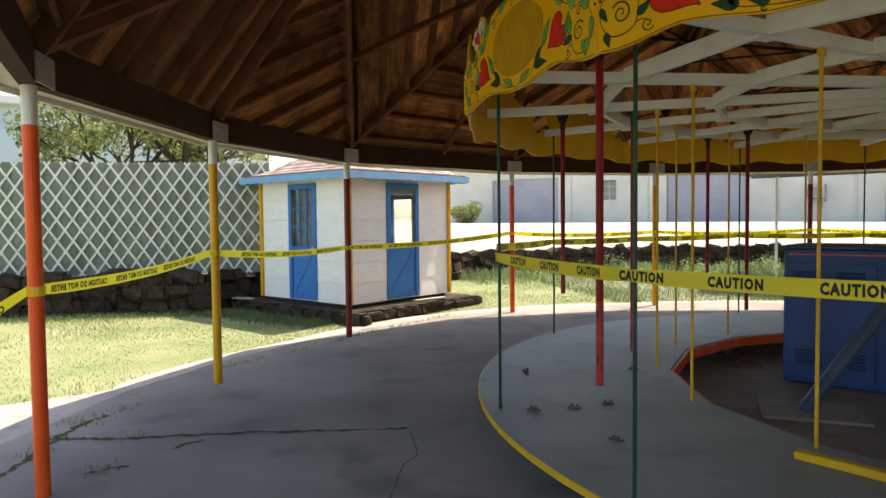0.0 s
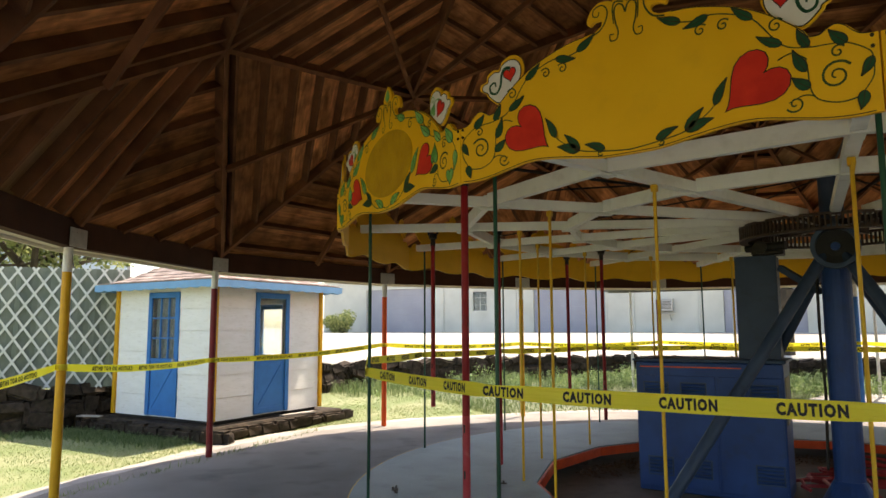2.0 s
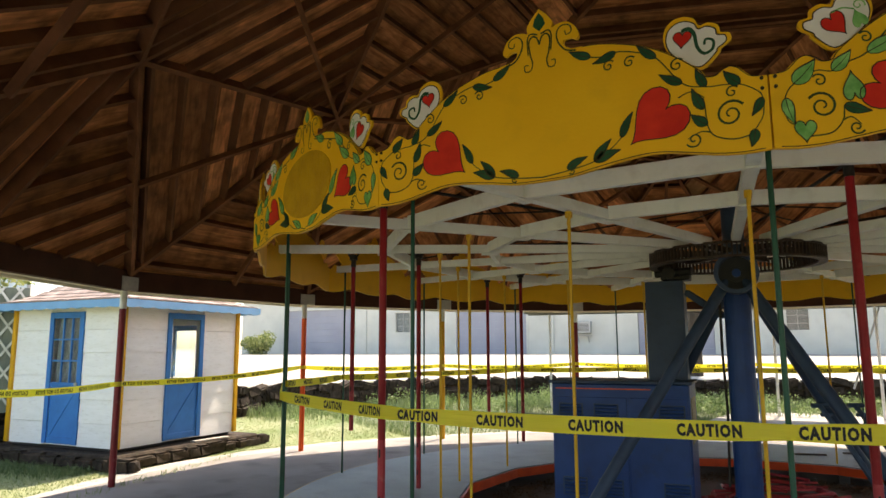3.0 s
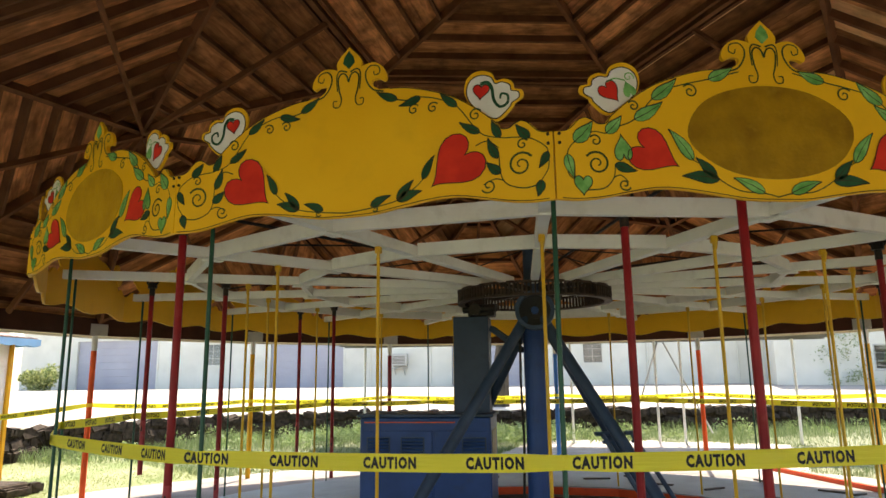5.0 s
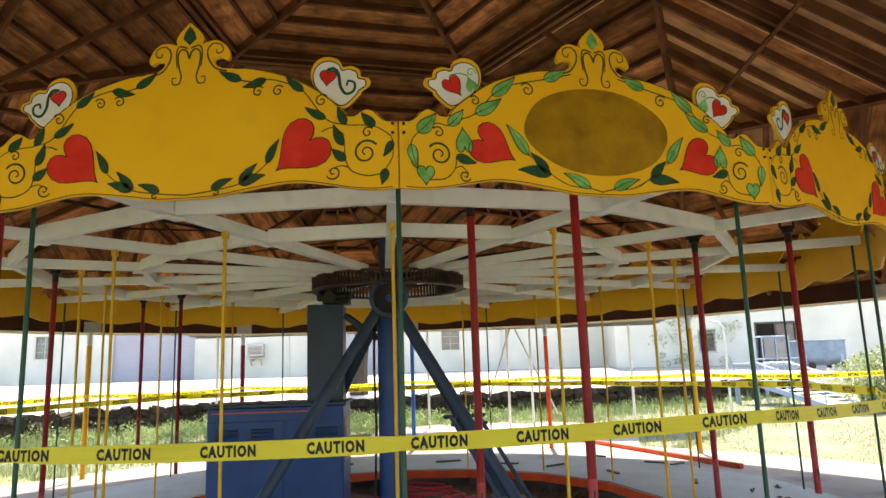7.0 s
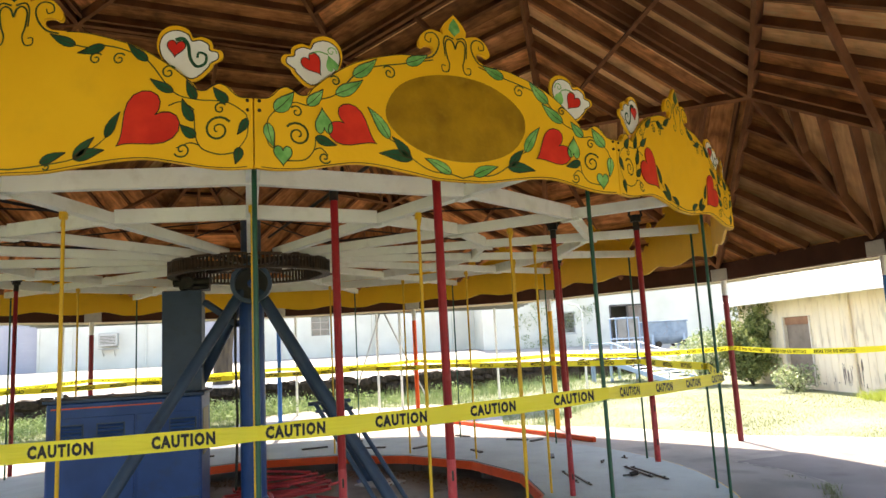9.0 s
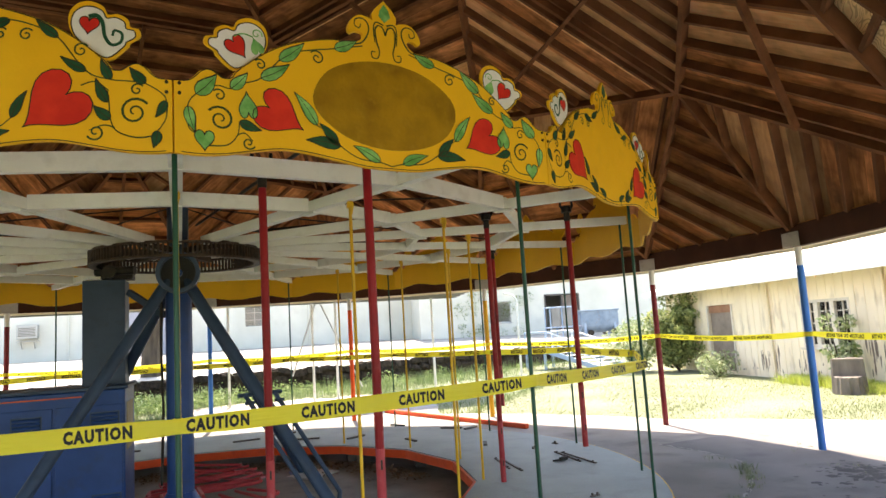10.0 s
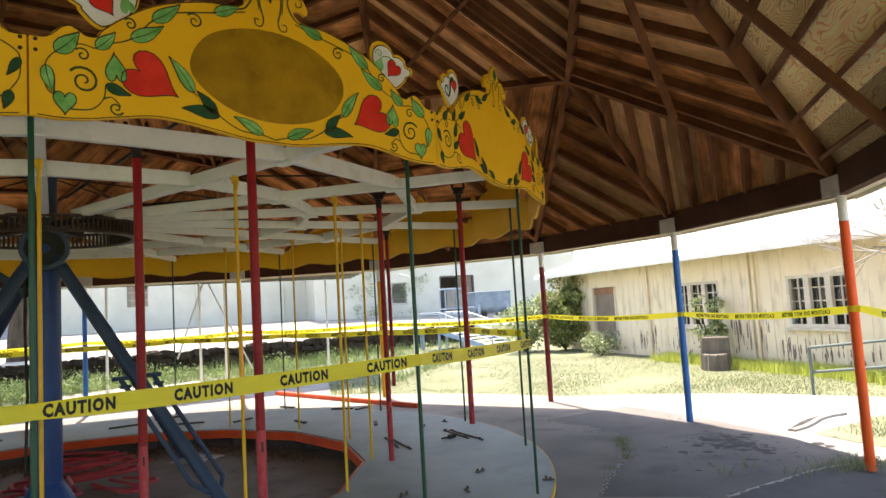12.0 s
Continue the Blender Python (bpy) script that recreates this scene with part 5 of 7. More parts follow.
def shed():
    t = thing("ticket_shed", "white boarded ticket shed with blue doors and flared roof", "shed")
    w = SX1 - SX0
    m_front = shed_side(t, Vector((SX0, SY0, 0)), Vector((1, 0, 0)), Vector((0, -1, 0)), w, (0.86, 1.66, 0.26, 2.345), "wall")
    m_side = shed_side(t, Vector((SX1, SY0, 0)), Vector((0, 1, 0)), Vector((1, 0, 0)), SY1 - SY0, (0.87, 1.69, 0.26, 2.345), "wall")
    m_back = shed_side(t, Vector((SX1, SY1, 0)), Vector((-1, 0, 0)), Vector((0, 1, 0)), w, (0.9, 1.6, 1.2, 2.2), "wall")
    m_left = shed_side(t, Vector((SX0, SY1, 0)), Vector((0, -1, 0)), Vector((-1, 0, 0)), SY1 - SY0, (0.9, 1.75, 0.26, 2.2), "wall")
    shed_door(t, m_front, 0.86, 1.66, 0.26, 2.345, (3, 3), True)
    shed_door(t, m_side, 0.87, 1.69, 0.26, 2.345, (1, 1), False)
    shed_door(t, m_back, 0.9, 1.6, 0.26, 2.2, (1, 1), False)
    shed_door(t, m_left, 0.9, 1.75, 0.26, 2.2, (1, 1), False)
    for x in (SX0, SX1):
        for y in (SY0, SY1):
            bm = bmesh.new()
            sx, sy = (1 if x > SX0 else -1), (1 if y > SY0 else -1)
            box(bm, (x + sx * 0.008, y + sy * 0.008, (SHED_BASE + SHED_TOP) / 2), (0.075, 0.075, SHED_TOP - SHED_BASE), bevel=0.006)
            part("corner_trim", bm, POST_YELLOW, t, "yellow painted corner board")
    # floor toned near black for the shade indoors
    bm = bmesh.new()
    box(bm, ((SX0 + SX1) / 2, (SY0 + SY1) / 2, SHED_BASE - 0.03), (w - 0.1, SY1 - SY0 - 0.1, 0.04))
    part("floor", bm, SHADE_DARK, t)
    bm = bmesh.new()
    box(bm, ((SX0 + SX1) / 2, (SY0 + SY1) / 2, SHED_TOP), (w - 0.05, SY1 - SY0 - 0.05, 0.03))
    part("ceiling_board", bm, SHED_WHITE, t)
    # low stone plinth
    bm = bmesh.new()
    box(bm, ((SX0 + SX1) / 2, (SY0 + SY1) / 2 + 0.05, 0.085), (w + 0.62, SY1 - SY0 + 0.62, 0.20), bevel=0.03)
    part("plinth", bm, STONE, t, "dark mossy stone plinth")
    # scalloped fascia
    cx, cy = (SX0 + SX1) / 2, (SY0 + SY1) / 2
    half = w / 2 + 0.30
    for s in range(4):
        pts = [(-half, 0.0), (half, 0.0)]
        n = 11
        low = []
        for i in range(n * 6 + 1):
            f = i / (n * 6)
            low.append((half - 2 * half * f, -0.105 - 0.022 * abs(math.sin(math.pi * n * f))))
        bm = bmesh.new()
        plate(bm, pts + low, -0.011, 0.011)
        fb = part("fascia", bm, FASCIA_BLUE, t, "pale blue scalloped eaves board")
        fb.matrix_basis = Matrix.Translation((cx, cy, 2.50)) @ Matrix.Rotation(radians(90 * s), 4, "Z") @ Matrix.Translation((0, -half, 0))
    # flared shingle roof: courses of shingles on four slopes
    def slope(f):
        return half * (1 - f) + 0.10 * f, 2.50 + 0.95 * f ** 1.55

    bm = bmesh.new()
    prev = None
    for j in range(9):
        q, z = slope(j / 8)
        cur = [bm.verts.new((cx + sx * q, cy + sy * q, z)) for sx, sy in ((-1, -1), (1, -1), (1, 1), (-1, 1))]
        if prev:
            for i in range(4):
                k = (i + 1) % 4
                bm.faces.new((prev[i], prev[k], cur[k], cur[i]))
        prev = cur
    bm.faces.new(prev)
    part("roof_deck", bm, SHED_SHINGLE, t)
    shingles = [mesh_of("shingle", *wedge(0.19, 0.17, 0.014), SHED_SHINGLE), mesh_of("shingle", *wedge(0.16, 0.17, 0.012), SHED_SHINGLE)]
    for s in range(4):
        for j in range(10):
            f0, f1 = j / 10, (j + 1) / 10
            (q0, z0), (q1, z1) = slope(f0), slope(f1)
            tilt = math.atan2(z1 - z0, q0 - q1)
            count = max(1, int(2 * q0 / 0.185))
            for i in range(count):
                if s > 1 and i % 2:
                    continue
                x = -q0 + (i + 0.5) * 2 * q0 / count
                x *= (q0 + q1) / (2 * q0)
                m = Matrix.Translation((cx, cy, 0)) @ Matrix.Rotation(radians(90 * s), 4, "Z") @ Matrix.Translation((x, -q0 - 0.01, z0 + 0.006)) @ Matrix.Rotation(tilt, 4, "X")
                piece("shingle", shingles[(i + j) % 2], t, m)
    return t


def wedge(w, l, h):
    v = [(-w / 2, 0, 0), (w / 2, 0, 0), (w / 2, l, 0), (-w / 2, l, 0), (-w / 2, 0, h), (w / 2, 0, h), (w / 2, l, 0.003), (-w / 2, l, 0.003)]
    f = [(0, 3, 2, 1), (4, 5, 6, 7), (0, 1, 5, 4), (1, 2, 6, 5), (2, 3, 7, 6), (3, 0, 4, 7)]
    return v, f


shed()

# ---- yard: walls, fence, plants ----
def tilted(v, amount):
    return v + Vector((random.uniform(-amount, amount), random.uniform(-amount, amount), random.uniform(-amount, amount)))


def rough_stone():
    """A lumpy block about one metre a side, to be scaled."""
    bm = bmesh.new()
    bmesh.ops.create_cube(bm, size=1.0)
    bmesh.ops.bevel(bm, geom=bm.edges[:], offset=0.17, segments=2, affect="EDGES")
    for v in bm.verts:
        v.co = tilted(v.co * (1 + 0.22 * noise.noise(v.co * 2.2 + Vector((random.uniform(0, 9), 0, 0)))), 0.055)
    me = bpy.data.meshes.new("stone")
    bm.to_mesh(me)
    bm.free()
    me.materials.append(STONE)
    return me


STONES = [rough_stone() for _ in range(6)]


def terrace_wall():
    t = thing("terrace_wall", "low dark rubble stone terrace wall with moss", "stone wall", kind="structure")
    line = [Vector((x, y, 0)) for x, y in WALL_LINE]
    # a backing that closes the gaps between the stones
    bm = bmesh.new()
    for p, q in zip(line, line[1:]):
        beam(bm, p + Vector((0, 0, 0.32)), q + Vector((0, 0, 0.32)), 0.22, 0.70)
    part("wall_core", bm, STONE, t)
    for p, q in zip(line, line[1:]):
        d = (q - p)
        run = d.length
        d.normalize()
        side = Vector((d.y, -d.x, 0))
        if side.dot(-(p + q)) < 0:
            side = -side
        ang = math.atan2(d.y, d.x)
        for row, (z0, h) in enumerate(((0.0, 0.30), (0.26, 0.27), (0.50, 0.25))):
            x = random.uniform(-0.2, 0.1)
            while x < run:
                w = random.uniform(0.26, 0.62)
                c = p + d * (x + w / 2) + side * (0.10 + random.uniform(-0.06, 0.08)) + Vector((0, 0, z0 + h / 2 - 0.02 + random.uniform(-0.06, 0.06)))
                piece("stone", random.choice(STONES), t, Matrix.Translation(c) @ Matrix.Rotation(ang + random.uniform(-0.25, 0.25), 4, "Z") @ Matrix.Rotation(random.uniform(-0.3, 0.3), 4, "Y") @ Matrix.Rotation(random.uniform(-0.3, 0.3), 4, "X") @ Matrix.Diagonal((w * 1.1, random.uniform(0.22, 0.36), h * random.uniform(0.8, 1.3), 1)))
                x += w


terrace_wall()


def plinth_stones():
    t = thing("stone_kerb", "rough dark stones heaped round the foot of the shed", "stone kerb")
    x0, x1, y0, y1 = SX0 - 0.30, SX1 + 0.30, SY0 - 0.26, SY1 + 0.36
    for (ax, ay), (bx, by) in (((x0, y0), (x1, y0)), ((x1, y0), (x1, y1)), ((x0, y1), (x0, y0))):
        d = Vector((bx - ax, by - ay, 0))
        run = d.length
        d.normalize()
        ang = math.atan2(d.y, d.x)
        x = -0.1
        while x < run:
            w = random.uniform(0.22, 0.5)
            h = random.uniform(0.14, 0.20)
            c = Vector((ax, ay, h / 2 - 0.02)) + d * (x + w / 2) + Vector((random.uniform(-0.04, 0.04), random.uniform(-0.04, 0.04), 0))
            piece("stone", random.choice(STONES), t, Matrix.Translation(c) @ Matrix.Rotation(ang + random.uniform(-0.15, 0.15), 4, "Z") @ Matrix.Diagonal((w * 1.1, random.uniform(0.2, 0.3), h, 1)))
            x += w


plinth_stones()
for px, py, pl, pa in ((SX0 - 0.25, SY0 - 0.30, 0.45, 20), (SX1 + 0.22, SY0 + 1.75, 0.75, 84)):
    d = polar(pl / 2, pa)
    bm = bmesh.new()
    beam(bm, Vector((px, py, 0.20)) - d, Vector((px, py, 0.20)) + d, 0.12, 0.025)
    tagged(part("plank", bm, BARK_PALE), "short pale weathered plank beside the shed", "plank")


def lattice_fence():
    t = thing("lattice_fence", "tall grey-green slatted fence covered with white diagonal lattice", "fence")
    p, q = Vector((-17.6, -7.85, 0)), Vector((-11.22, 0.22, 0))
    d = (q - p)
    run = d.length
    d.normalize()
    m0 = Matrix.Translation(p + Vector((d.y, -d.x, 0)) * -0.28) @ Matrix.Rotation(math.atan2(d.y, d.x), 4, "Z")
    z0, z1 = 0.68, 2.82
    slat = bmesh.new()
    box(slat, (0, 0, 0), (0.098, 0.012, z1 - z0), bevel=0.003)
    me = bpy.data.meshes.new("slat")
    slat.to_mesh(me)
    slat.free()
    me.materials.append(FENCE_BACK)
    x = 0.05
    while x < run:
        o = piece("slat", me, t, m0 @ Matrix.Translation((x, 0.03, (z0 + z1) / 2)) @ Matrix.Rotation(random.uniform(-0.15, 0.15), 4, "Z"))
        x += 0.092
    for x in (0.0, run / 3, 2 * run / 3, run):
        bm = bmesh.new()
        rod(bm, (x, 0.07, 0.4), (x, 0.07, z1 + 0.06), 0.035, 10)
        o = part("fence_post", bm, PLATE, t)
        o.matrix_basis = m0
    for z in (z0 + 0.05, z1 - 0.03):
        bm = bmesh.new()
        rod(bm, (0, 0.055, z), (run, 0.055, z), 0.022, 8)
        o = part("fence_rail", bm, PLATE, t)
        o.matrix_basis = m0
    # lattice strips both ways, cut at top and bottom
    h, pitch, lean_x = z1 - z0, 0.276, 0.69 * (z1 - z0)
    count = int((run + lean_x) / pitch) + 1
    for lean in (1, -1):
        for i in range(count):
            x0 = i * pitch if lean < 0 else i * pitch - lean_x
            a, b = Vector((x0, z0)), Vector((x0 + lean * lean_x, z1))
            if lean < 0:
                a, b = Vector((x0, z0)), Vector((x0 - lean_x, z1))
            lo, hi = (a, b) if a.x < b.x else (b, a)
            if hi.x < 0.05 or lo.x > run - 0.05:
                continue
            if lo.x < 0:
                lo = lo + (hi - lo) * ((0 - lo.x) / (hi.x - lo.x))
            if hi.x > run:
                hi = lo + (hi - lo) * ((run - lo.x) / (hi.x - lo.x))
            bm = bmesh.new()
            beam(bm, (lo.x, -0.012 if lean > 0 else -0.024, lo.y), (hi.x, -0.012 if lean > 0 else -0.024, hi.y), 0.010, 0.038)
            o = part("lattice_strip", bm, LATTICE, t)
            o.matrix_basis = m0


lattice_fence()


def blade_field(name, label, spots, material):
    """Many thin blades; spots yields x, y, z, height, lean."""
    verts, faces = [], []
    for x, y, z, h, lean in spots:
        a = random.uniform(0, 2 * math.pi)
        w = random.uniform(0.0025, 0.0055) * (1 + 3 * h)
        dx, dy = w * math.cos(a), w * math.sin(a)
        b = random.uniform(0, 2 * math.pi)
        lx, ly = lean * h * math.cos(b), lean * h * math.sin(b)
        n = len(verts)
        verts += [(x - dx, y - dy, z - 0.01), (x + dx, y + dy, z - 0.01), (x + lx * 0.4 + dx * 0.6, y + ly * 0.4 + dy * 0.6, z + h * 0.6), (x + lx * 0.4 - dx * 0.6, y + ly * 0.4 - dy * 0.6, z + h * 0.6), (x + lx, y + ly, z + h)]
        faces += [(n, n + 1, n + 2, n + 3), (n + 3, n + 2, n + 4)]
    ob = new(name, mesh_of(name, verts, faces, material))
    return tagged(ob, label, "grass", kind="stuff")


def lawn_spots(count, a0, a1, hmin, hmax, near=8.2, far=1.0, edge_bias=0.0, patch=0.0):
    made = 0
    while made < count:
        a = random.uniform(a0, a1)
        rw = min(wall_radius(a)[0], 16.0 if -40 < a < 50 else 40.0)
        r0 = paved_edge(a) - abs(random.gauss(0, 0.22)) if near < 9 else near
        f = random.random() ** (1.0 - edge_bias)
        r = r0 + (rw * far - r0) * f
        p = polar(r, a)
        if SX0 - 0.35 < p.x < SX1 + 0.35 and SY0 - 0.3 < p.y < SY1 + 0.4:
            continue
        if patch and noise.noise((p.x * 0.7, p.y * 0.7, 4.0)) < patch * random.uniform(-1, 1):
            continue
        made += 1
        k = 0.6 + 0.9 * max(0.0, 0.4 + noise.noise((p.x * 0.5, p.y * 0.5, 9.0)))
        yield p.x, p.y, terrain(p.x, p.y), random.uniform(hmin, hmax) * k, random.uniform(0.15, 0.8)


blade_field("lawn_grass", "short sunlit dry lawn grass", lawn_spots(80000, 140, 235, 0.012, 0.032), GRASS)
blade_field("back_grass", "rough grass behind the carousel", lawn_spots(50000, 48, 142, 0.04, 0.13), GRASS_GREEN)
blade_field("weeds", "tall pale weeds before the stone wall", lawn_spots(11000, 55, 150, 0.15, 0.38, near=12.0, edge_bias=0.5), GRASS_GREEN)
blade_field("side_grass", "dry lawn grass before the house, dimmed in colour against overexposure", lawn_spots(75000, -28, 56, 0.012, 0.034), GRASS_DRY_DIM)


def strip_spots(count, p, q, width, hmin, hmax):
    p, q = Vector(p), Vector(q)
    d = (q - p).normalized()
    s = Vector((-d.y, d.x))
    for _ in range(count):
        c = p + (q - p) * random.random() + s * random.gauss(0, width / 2)
        yield c.x, c.y, terrain(c.x, c.y), random.uniform(hmin, hmax), random.uniform(0.2, 0.9)


blade_field("bright_weeds", "bright yellow-green weeds along the house wall", strip_spots(7500, (13.70, 6.1), (12.3, -1.0), 0.42, 0.10, 0.27), GRASS_YELLOW)
# grassy corner beyond the broken kerb
CORNER = [(7.74, -2.25), (8.1, -2.2), (8.55, -2.2), (9.1, -2.1), (9.7, -2.15), (10.6, -2.6), (11.2, -3.6), (10.4, -4.8), (9.0, -5.2), (8.0, -4.7), (7.55, -3.9), (7.6, -3.1), (7.66, -2.6)]
bm = bmesh.new()
bm.faces.new([bm.verts.new((x, y, 0.001)) for x, y in CORNER])
bmesh.ops.recalc_face_normals(bm, faces=bm.faces[:])
if bm.faces[:][0].normal.z < 0:
    bmesh.ops.reverse_faces(bm, faces=bm.faces[:])
tagged(part("lawn_corner", bm, GROUND_SIDE_DIM), "dry lawn soil beside the broken kerb, dimmed in colour", "lawn", kind="structure")
blade_field("corner_grass", "short dry grass beside the broken kerb, dimmed in colour", [(x, y, 0.0, h, lean) for x, y, z, h, lean in strip_spots(9000, (7.95, -3.3), (10.6, -3.4), 1.0, 0.02, 0.06) if abs(y + 3.5) < 1.3 and math.hypot(x, y) > 7.9], GRASS_DRY_DIM)
blade_field("edge_weeds", "weeds along the asphalt edge", strip_spots(350, polar(7.75, 205).xy, polar(7.95, 168).xy, 0.10, 0.04, 0.12), GRASS)
blade_field("wall_grass", "longer green grass at the foot of the stone wall", [*strip_spots(5000, (-14.6, -4.6), (-11.9, -1.0), 0.7, 0.03, 0.12), *strip_spots(4500, (-12.0, -0.75), (-8.7, -0.45), 0.45, 0.03, 0.13)], GRASS_GREEN)


def tuft_spots(tufts):
    """Small tufts of blades: x, y, blades, spread and height of each."""
    for x, y, count, spread, h in tufts:
        for _ in range(count):
            px, py = x + random.gauss(0, spread), y + random.gauss(0, spread)
            yield px, py, 0.0, h * random.uniform(0.4, 1.0), random.uniform(0.3, 1.1)


blade_field("crack_weeds", "thin green tufts rooted in the cracks of the asphalt", tuft_spots([
    (6.62, -3.5, 60, 0.07, 0.14), (6.50, -3.42, 45, 0.08, 0.10), (6.72, -3.32, 60, 0.09, 0.16), (6.35, -3.32, 30, 0.07, 0.09), (6.85, -3.45, 60, 0.10, 0.15), (6.12, -3.30, 18, 0.05, 0.08),
    (5.91, -1.07, 60, 0.06, 0.09), (5.76, -1.30, 55, 0.05, 0.08), (5.62, -1.48, 50, 0.05, 0.07), (5.39, -1.77, 40, 0.05, 0.06), (5.01, -2.05, 22, 0.05, 0.05), (4.73, -2.26, 12, 0.04, 0.04), (6.0, -0.4, 16, 0.06, 0.05),
    (5.58, -2.85, 10, 0.04, 0.15), (5.93, -2.85, 10, 0.04, 0.15), (6.0, -3.21, 14, 0.05, 0.12), (6.31, -3.18, 14, 0.07, 0.08), (6.55, -3.15, 20, 0.10, 0.08), (6.95, -3.55, 30, 0.10, 0.10), (6.8, -1.6, 14, 0.18, 0.04), (7.35, -0.5, 24, 0.14, 0.04),
    (-5.7, -5.5, 40, 0.08, 0.05), (-5.3, -5.1, 30, 0.06, 0.04), (-4.75, -5.55, 40, 0.06, 0.05), (-5.45, -5.75, 40, 0.07, 0.05), (-6.0, -5.2, 50, 0.09, 0.06), (-6.15, -4.8, 40, 0.08, 0.05)]), GRASS_DRY_DIM)


def leaf_cloud(verts, faces, centre, radius, count, size, squash=0.8):
    for _ in range(count):
        while True:
            v = Vector((random.uniform(-1, 1), random.uniform(-1, 1), random.uniform(-1, 1)))
            if v.length < 1 and random.random() < 0.35 + v.length:
                break
        c = centre + Vector((v.x * radius, v.y * radius, v.z * radius * squash))
        a, b = (Vector((random.gauss(0, 1), random.gauss(0, 1), random.gauss(0, 1))).normalized() for _ in range(2))
        b = (b - a * b.dot(a)).normalized()
        s = size * random.uniform(0.6, 1.3)
        n = len(verts)
        verts += [c - a * s, c + b * s * 0.45, c + a * s, c - b * s * 0.45]
        faces += [(n, n + 1, n + 2, n + 3)]


def tree(name, label, x, y, height, spread, leaves, leaf_size, material, bark=BARK, trunk=0.14, bare=False, clumps=16, seed=0, low=0.35):
    random.seed(seed)
    t = thing(name, label, "tree", at=Matrix.Translation((x, y, terrain(x, y) - 0.05)))
    bm = bmesh.new()
    verts, faces, tips = [], [], []
    p, r = Vector((0, 0, 0)), trunk
    fork = height * low
    steps = 4
    for s in range(steps):
        q = Vector((random.uniform(-0.1, 0.1) * (s + 1), random.uniform(-0.1, 0.1) * (s + 1), fork * (s + 1) / steps))
        rod(bm, p, q, r, 10, r * 0.88)
        p, r = q, r * 0.88
    def grow(p, way, length, r, depth):
        q = p + way * length
        rod(bm, p, q, r, 6, r * 0.6)
        if depth == 0:
            tips.append(q)
            return
        for _ in range(3 if depth > 1 else (4 if bare else 3)):
            w = (way + Vector((random.gauss(0, 0.55), random.gauss(0, 0.55), random.gauss(0.1, 0.4)))).normalized()
            grow(p + way * length * random.uniform(0.55, 1.0), w, length * random.uniform(0.55, 0.8), r * 0.58, depth - 1)
    for i in range(4):
        a = i * 1.57 + random.uniform(-0.5, 0.5)
        grow(p, Vector((math.cos(a) * spread, math.sin(a) * spread, 1.0)).normalized(), height * 0.30, r * 0.7, 3 if bare else 2)
    part("trunk", bm, bark, t, smooth=False)
    if not bare:
        per = leaves // len(tips)
        for c in tips:
            leaf_cloud(verts, faces, c + Vector((0, 0, 0.1)), height * 0.13 * random.uniform(0.7, 1.3), per, leaf_size)
        ob = new("crown", mesh_of("crown", verts, faces, material))
        ob.parent = t
    return t


tree("tree", "leafy tree with dense pale green crown behind the fence", -15.9, -0.5, 4.8, 0.8, 7500, 0.075, FOLIAGE, trunk=0.16, seed=3, low=0.30)
tree("tree", "leafy tree with twin dark trunk behind the fence", -14.9, 0.7, 4.5, 0.9, 4800, 0.075, FOLIAGE, trunk=0.22, seed=7, low=0.48)
tree("tree", "thin leafy tree behind the shed", -14.6, 1.1, 4.8, 0.9, 2400, 0.07, FOLIAGE, trunk=0.2, seed=11, low=0.6)
tree("tree", "tall leafy tree beyond the fence", -19.5, 3.0, 5.6, 0.9, 6000, 0.09, FOLIAGE, trunk=0.2, seed=15, low=0.3)
tree("tree", "bare pale tree with dry twigs by the house", 11.4, -2.1, 4.6, 1.5, 0, 0, FOLIAGE, BARK_PALE, 0.08, True, seed=21, low=0.34)
random.seed(5)


def shrub(name, label, x, y, height, width, leaves, size, material, seed):
    random.seed(seed)
    z = terrain(x, y)
    t = thing(name, label, "shrub", at=Matrix.Translation((x, y, z - 0.03)))
    bm = bmesh.new()
    verts, faces = [], []
    for _ in range(9):
        a = random.uniform(0, 6.28)
        tip = Vector((math.cos(a) * width * random.uniform(0.2, 0.5), math.sin(a) * width * random.uniform(0.2, 0.5), height * random.uniform(0.5, 0.95)))
        rod(bm, (0, 0, 0), tip, 0.02, 5, 0.006)
        leaf_cloud(verts, faces, tip * 0.85, width * random.uniform(0.2, 0.32), leaves // 14, size)
        leaf_cloud(verts, faces, tip * 0.4, width * random.uniform(0.25, 0.35), leaves // 26, size)
    part("stem", bm, BARK, t)
    ob = new("leaves", mesh_of("leaves", verts, faces, material))
    ob.parent = t
    return t


shrub("shrub", "tall dark green shrub against the house corner", 14.45, 11.3, 2.3, 1.6, 6500, 0.07, FOLIAGE, 31)
shrub("shrub", "pale leafy shrub beside the house door", 13.6, 12.5, 2.0, 2.0, 2400, 0.075, FOLIAGE_PALE, 33)
shrub("shrub", "low grey-green bush by the house wall", 13.85, 8.75, 0.72, 1.25, 1100, 0.05, FOLIAGE_PALE, 35)
shrub("shrub", "thin tall weed bush behind the stump", 13.2, 4.0, 1.9, 0.75, 850, 0.06, FOLIAGE_PALE, 37)
tree("tree", "tall brown-barked tree beyond the carousel", -1.92, 19.0, 9.0, 0.8, 5200, 0.12, FOLIAGE, trunk=0.37, seed=27, low=0.52)
shrub("shrub", "round dark green bush at the white building", -31.6, 31.0, 1.7, 2.2, 3000, 0.10, FOLIAGE, 39)
random.seed(6)


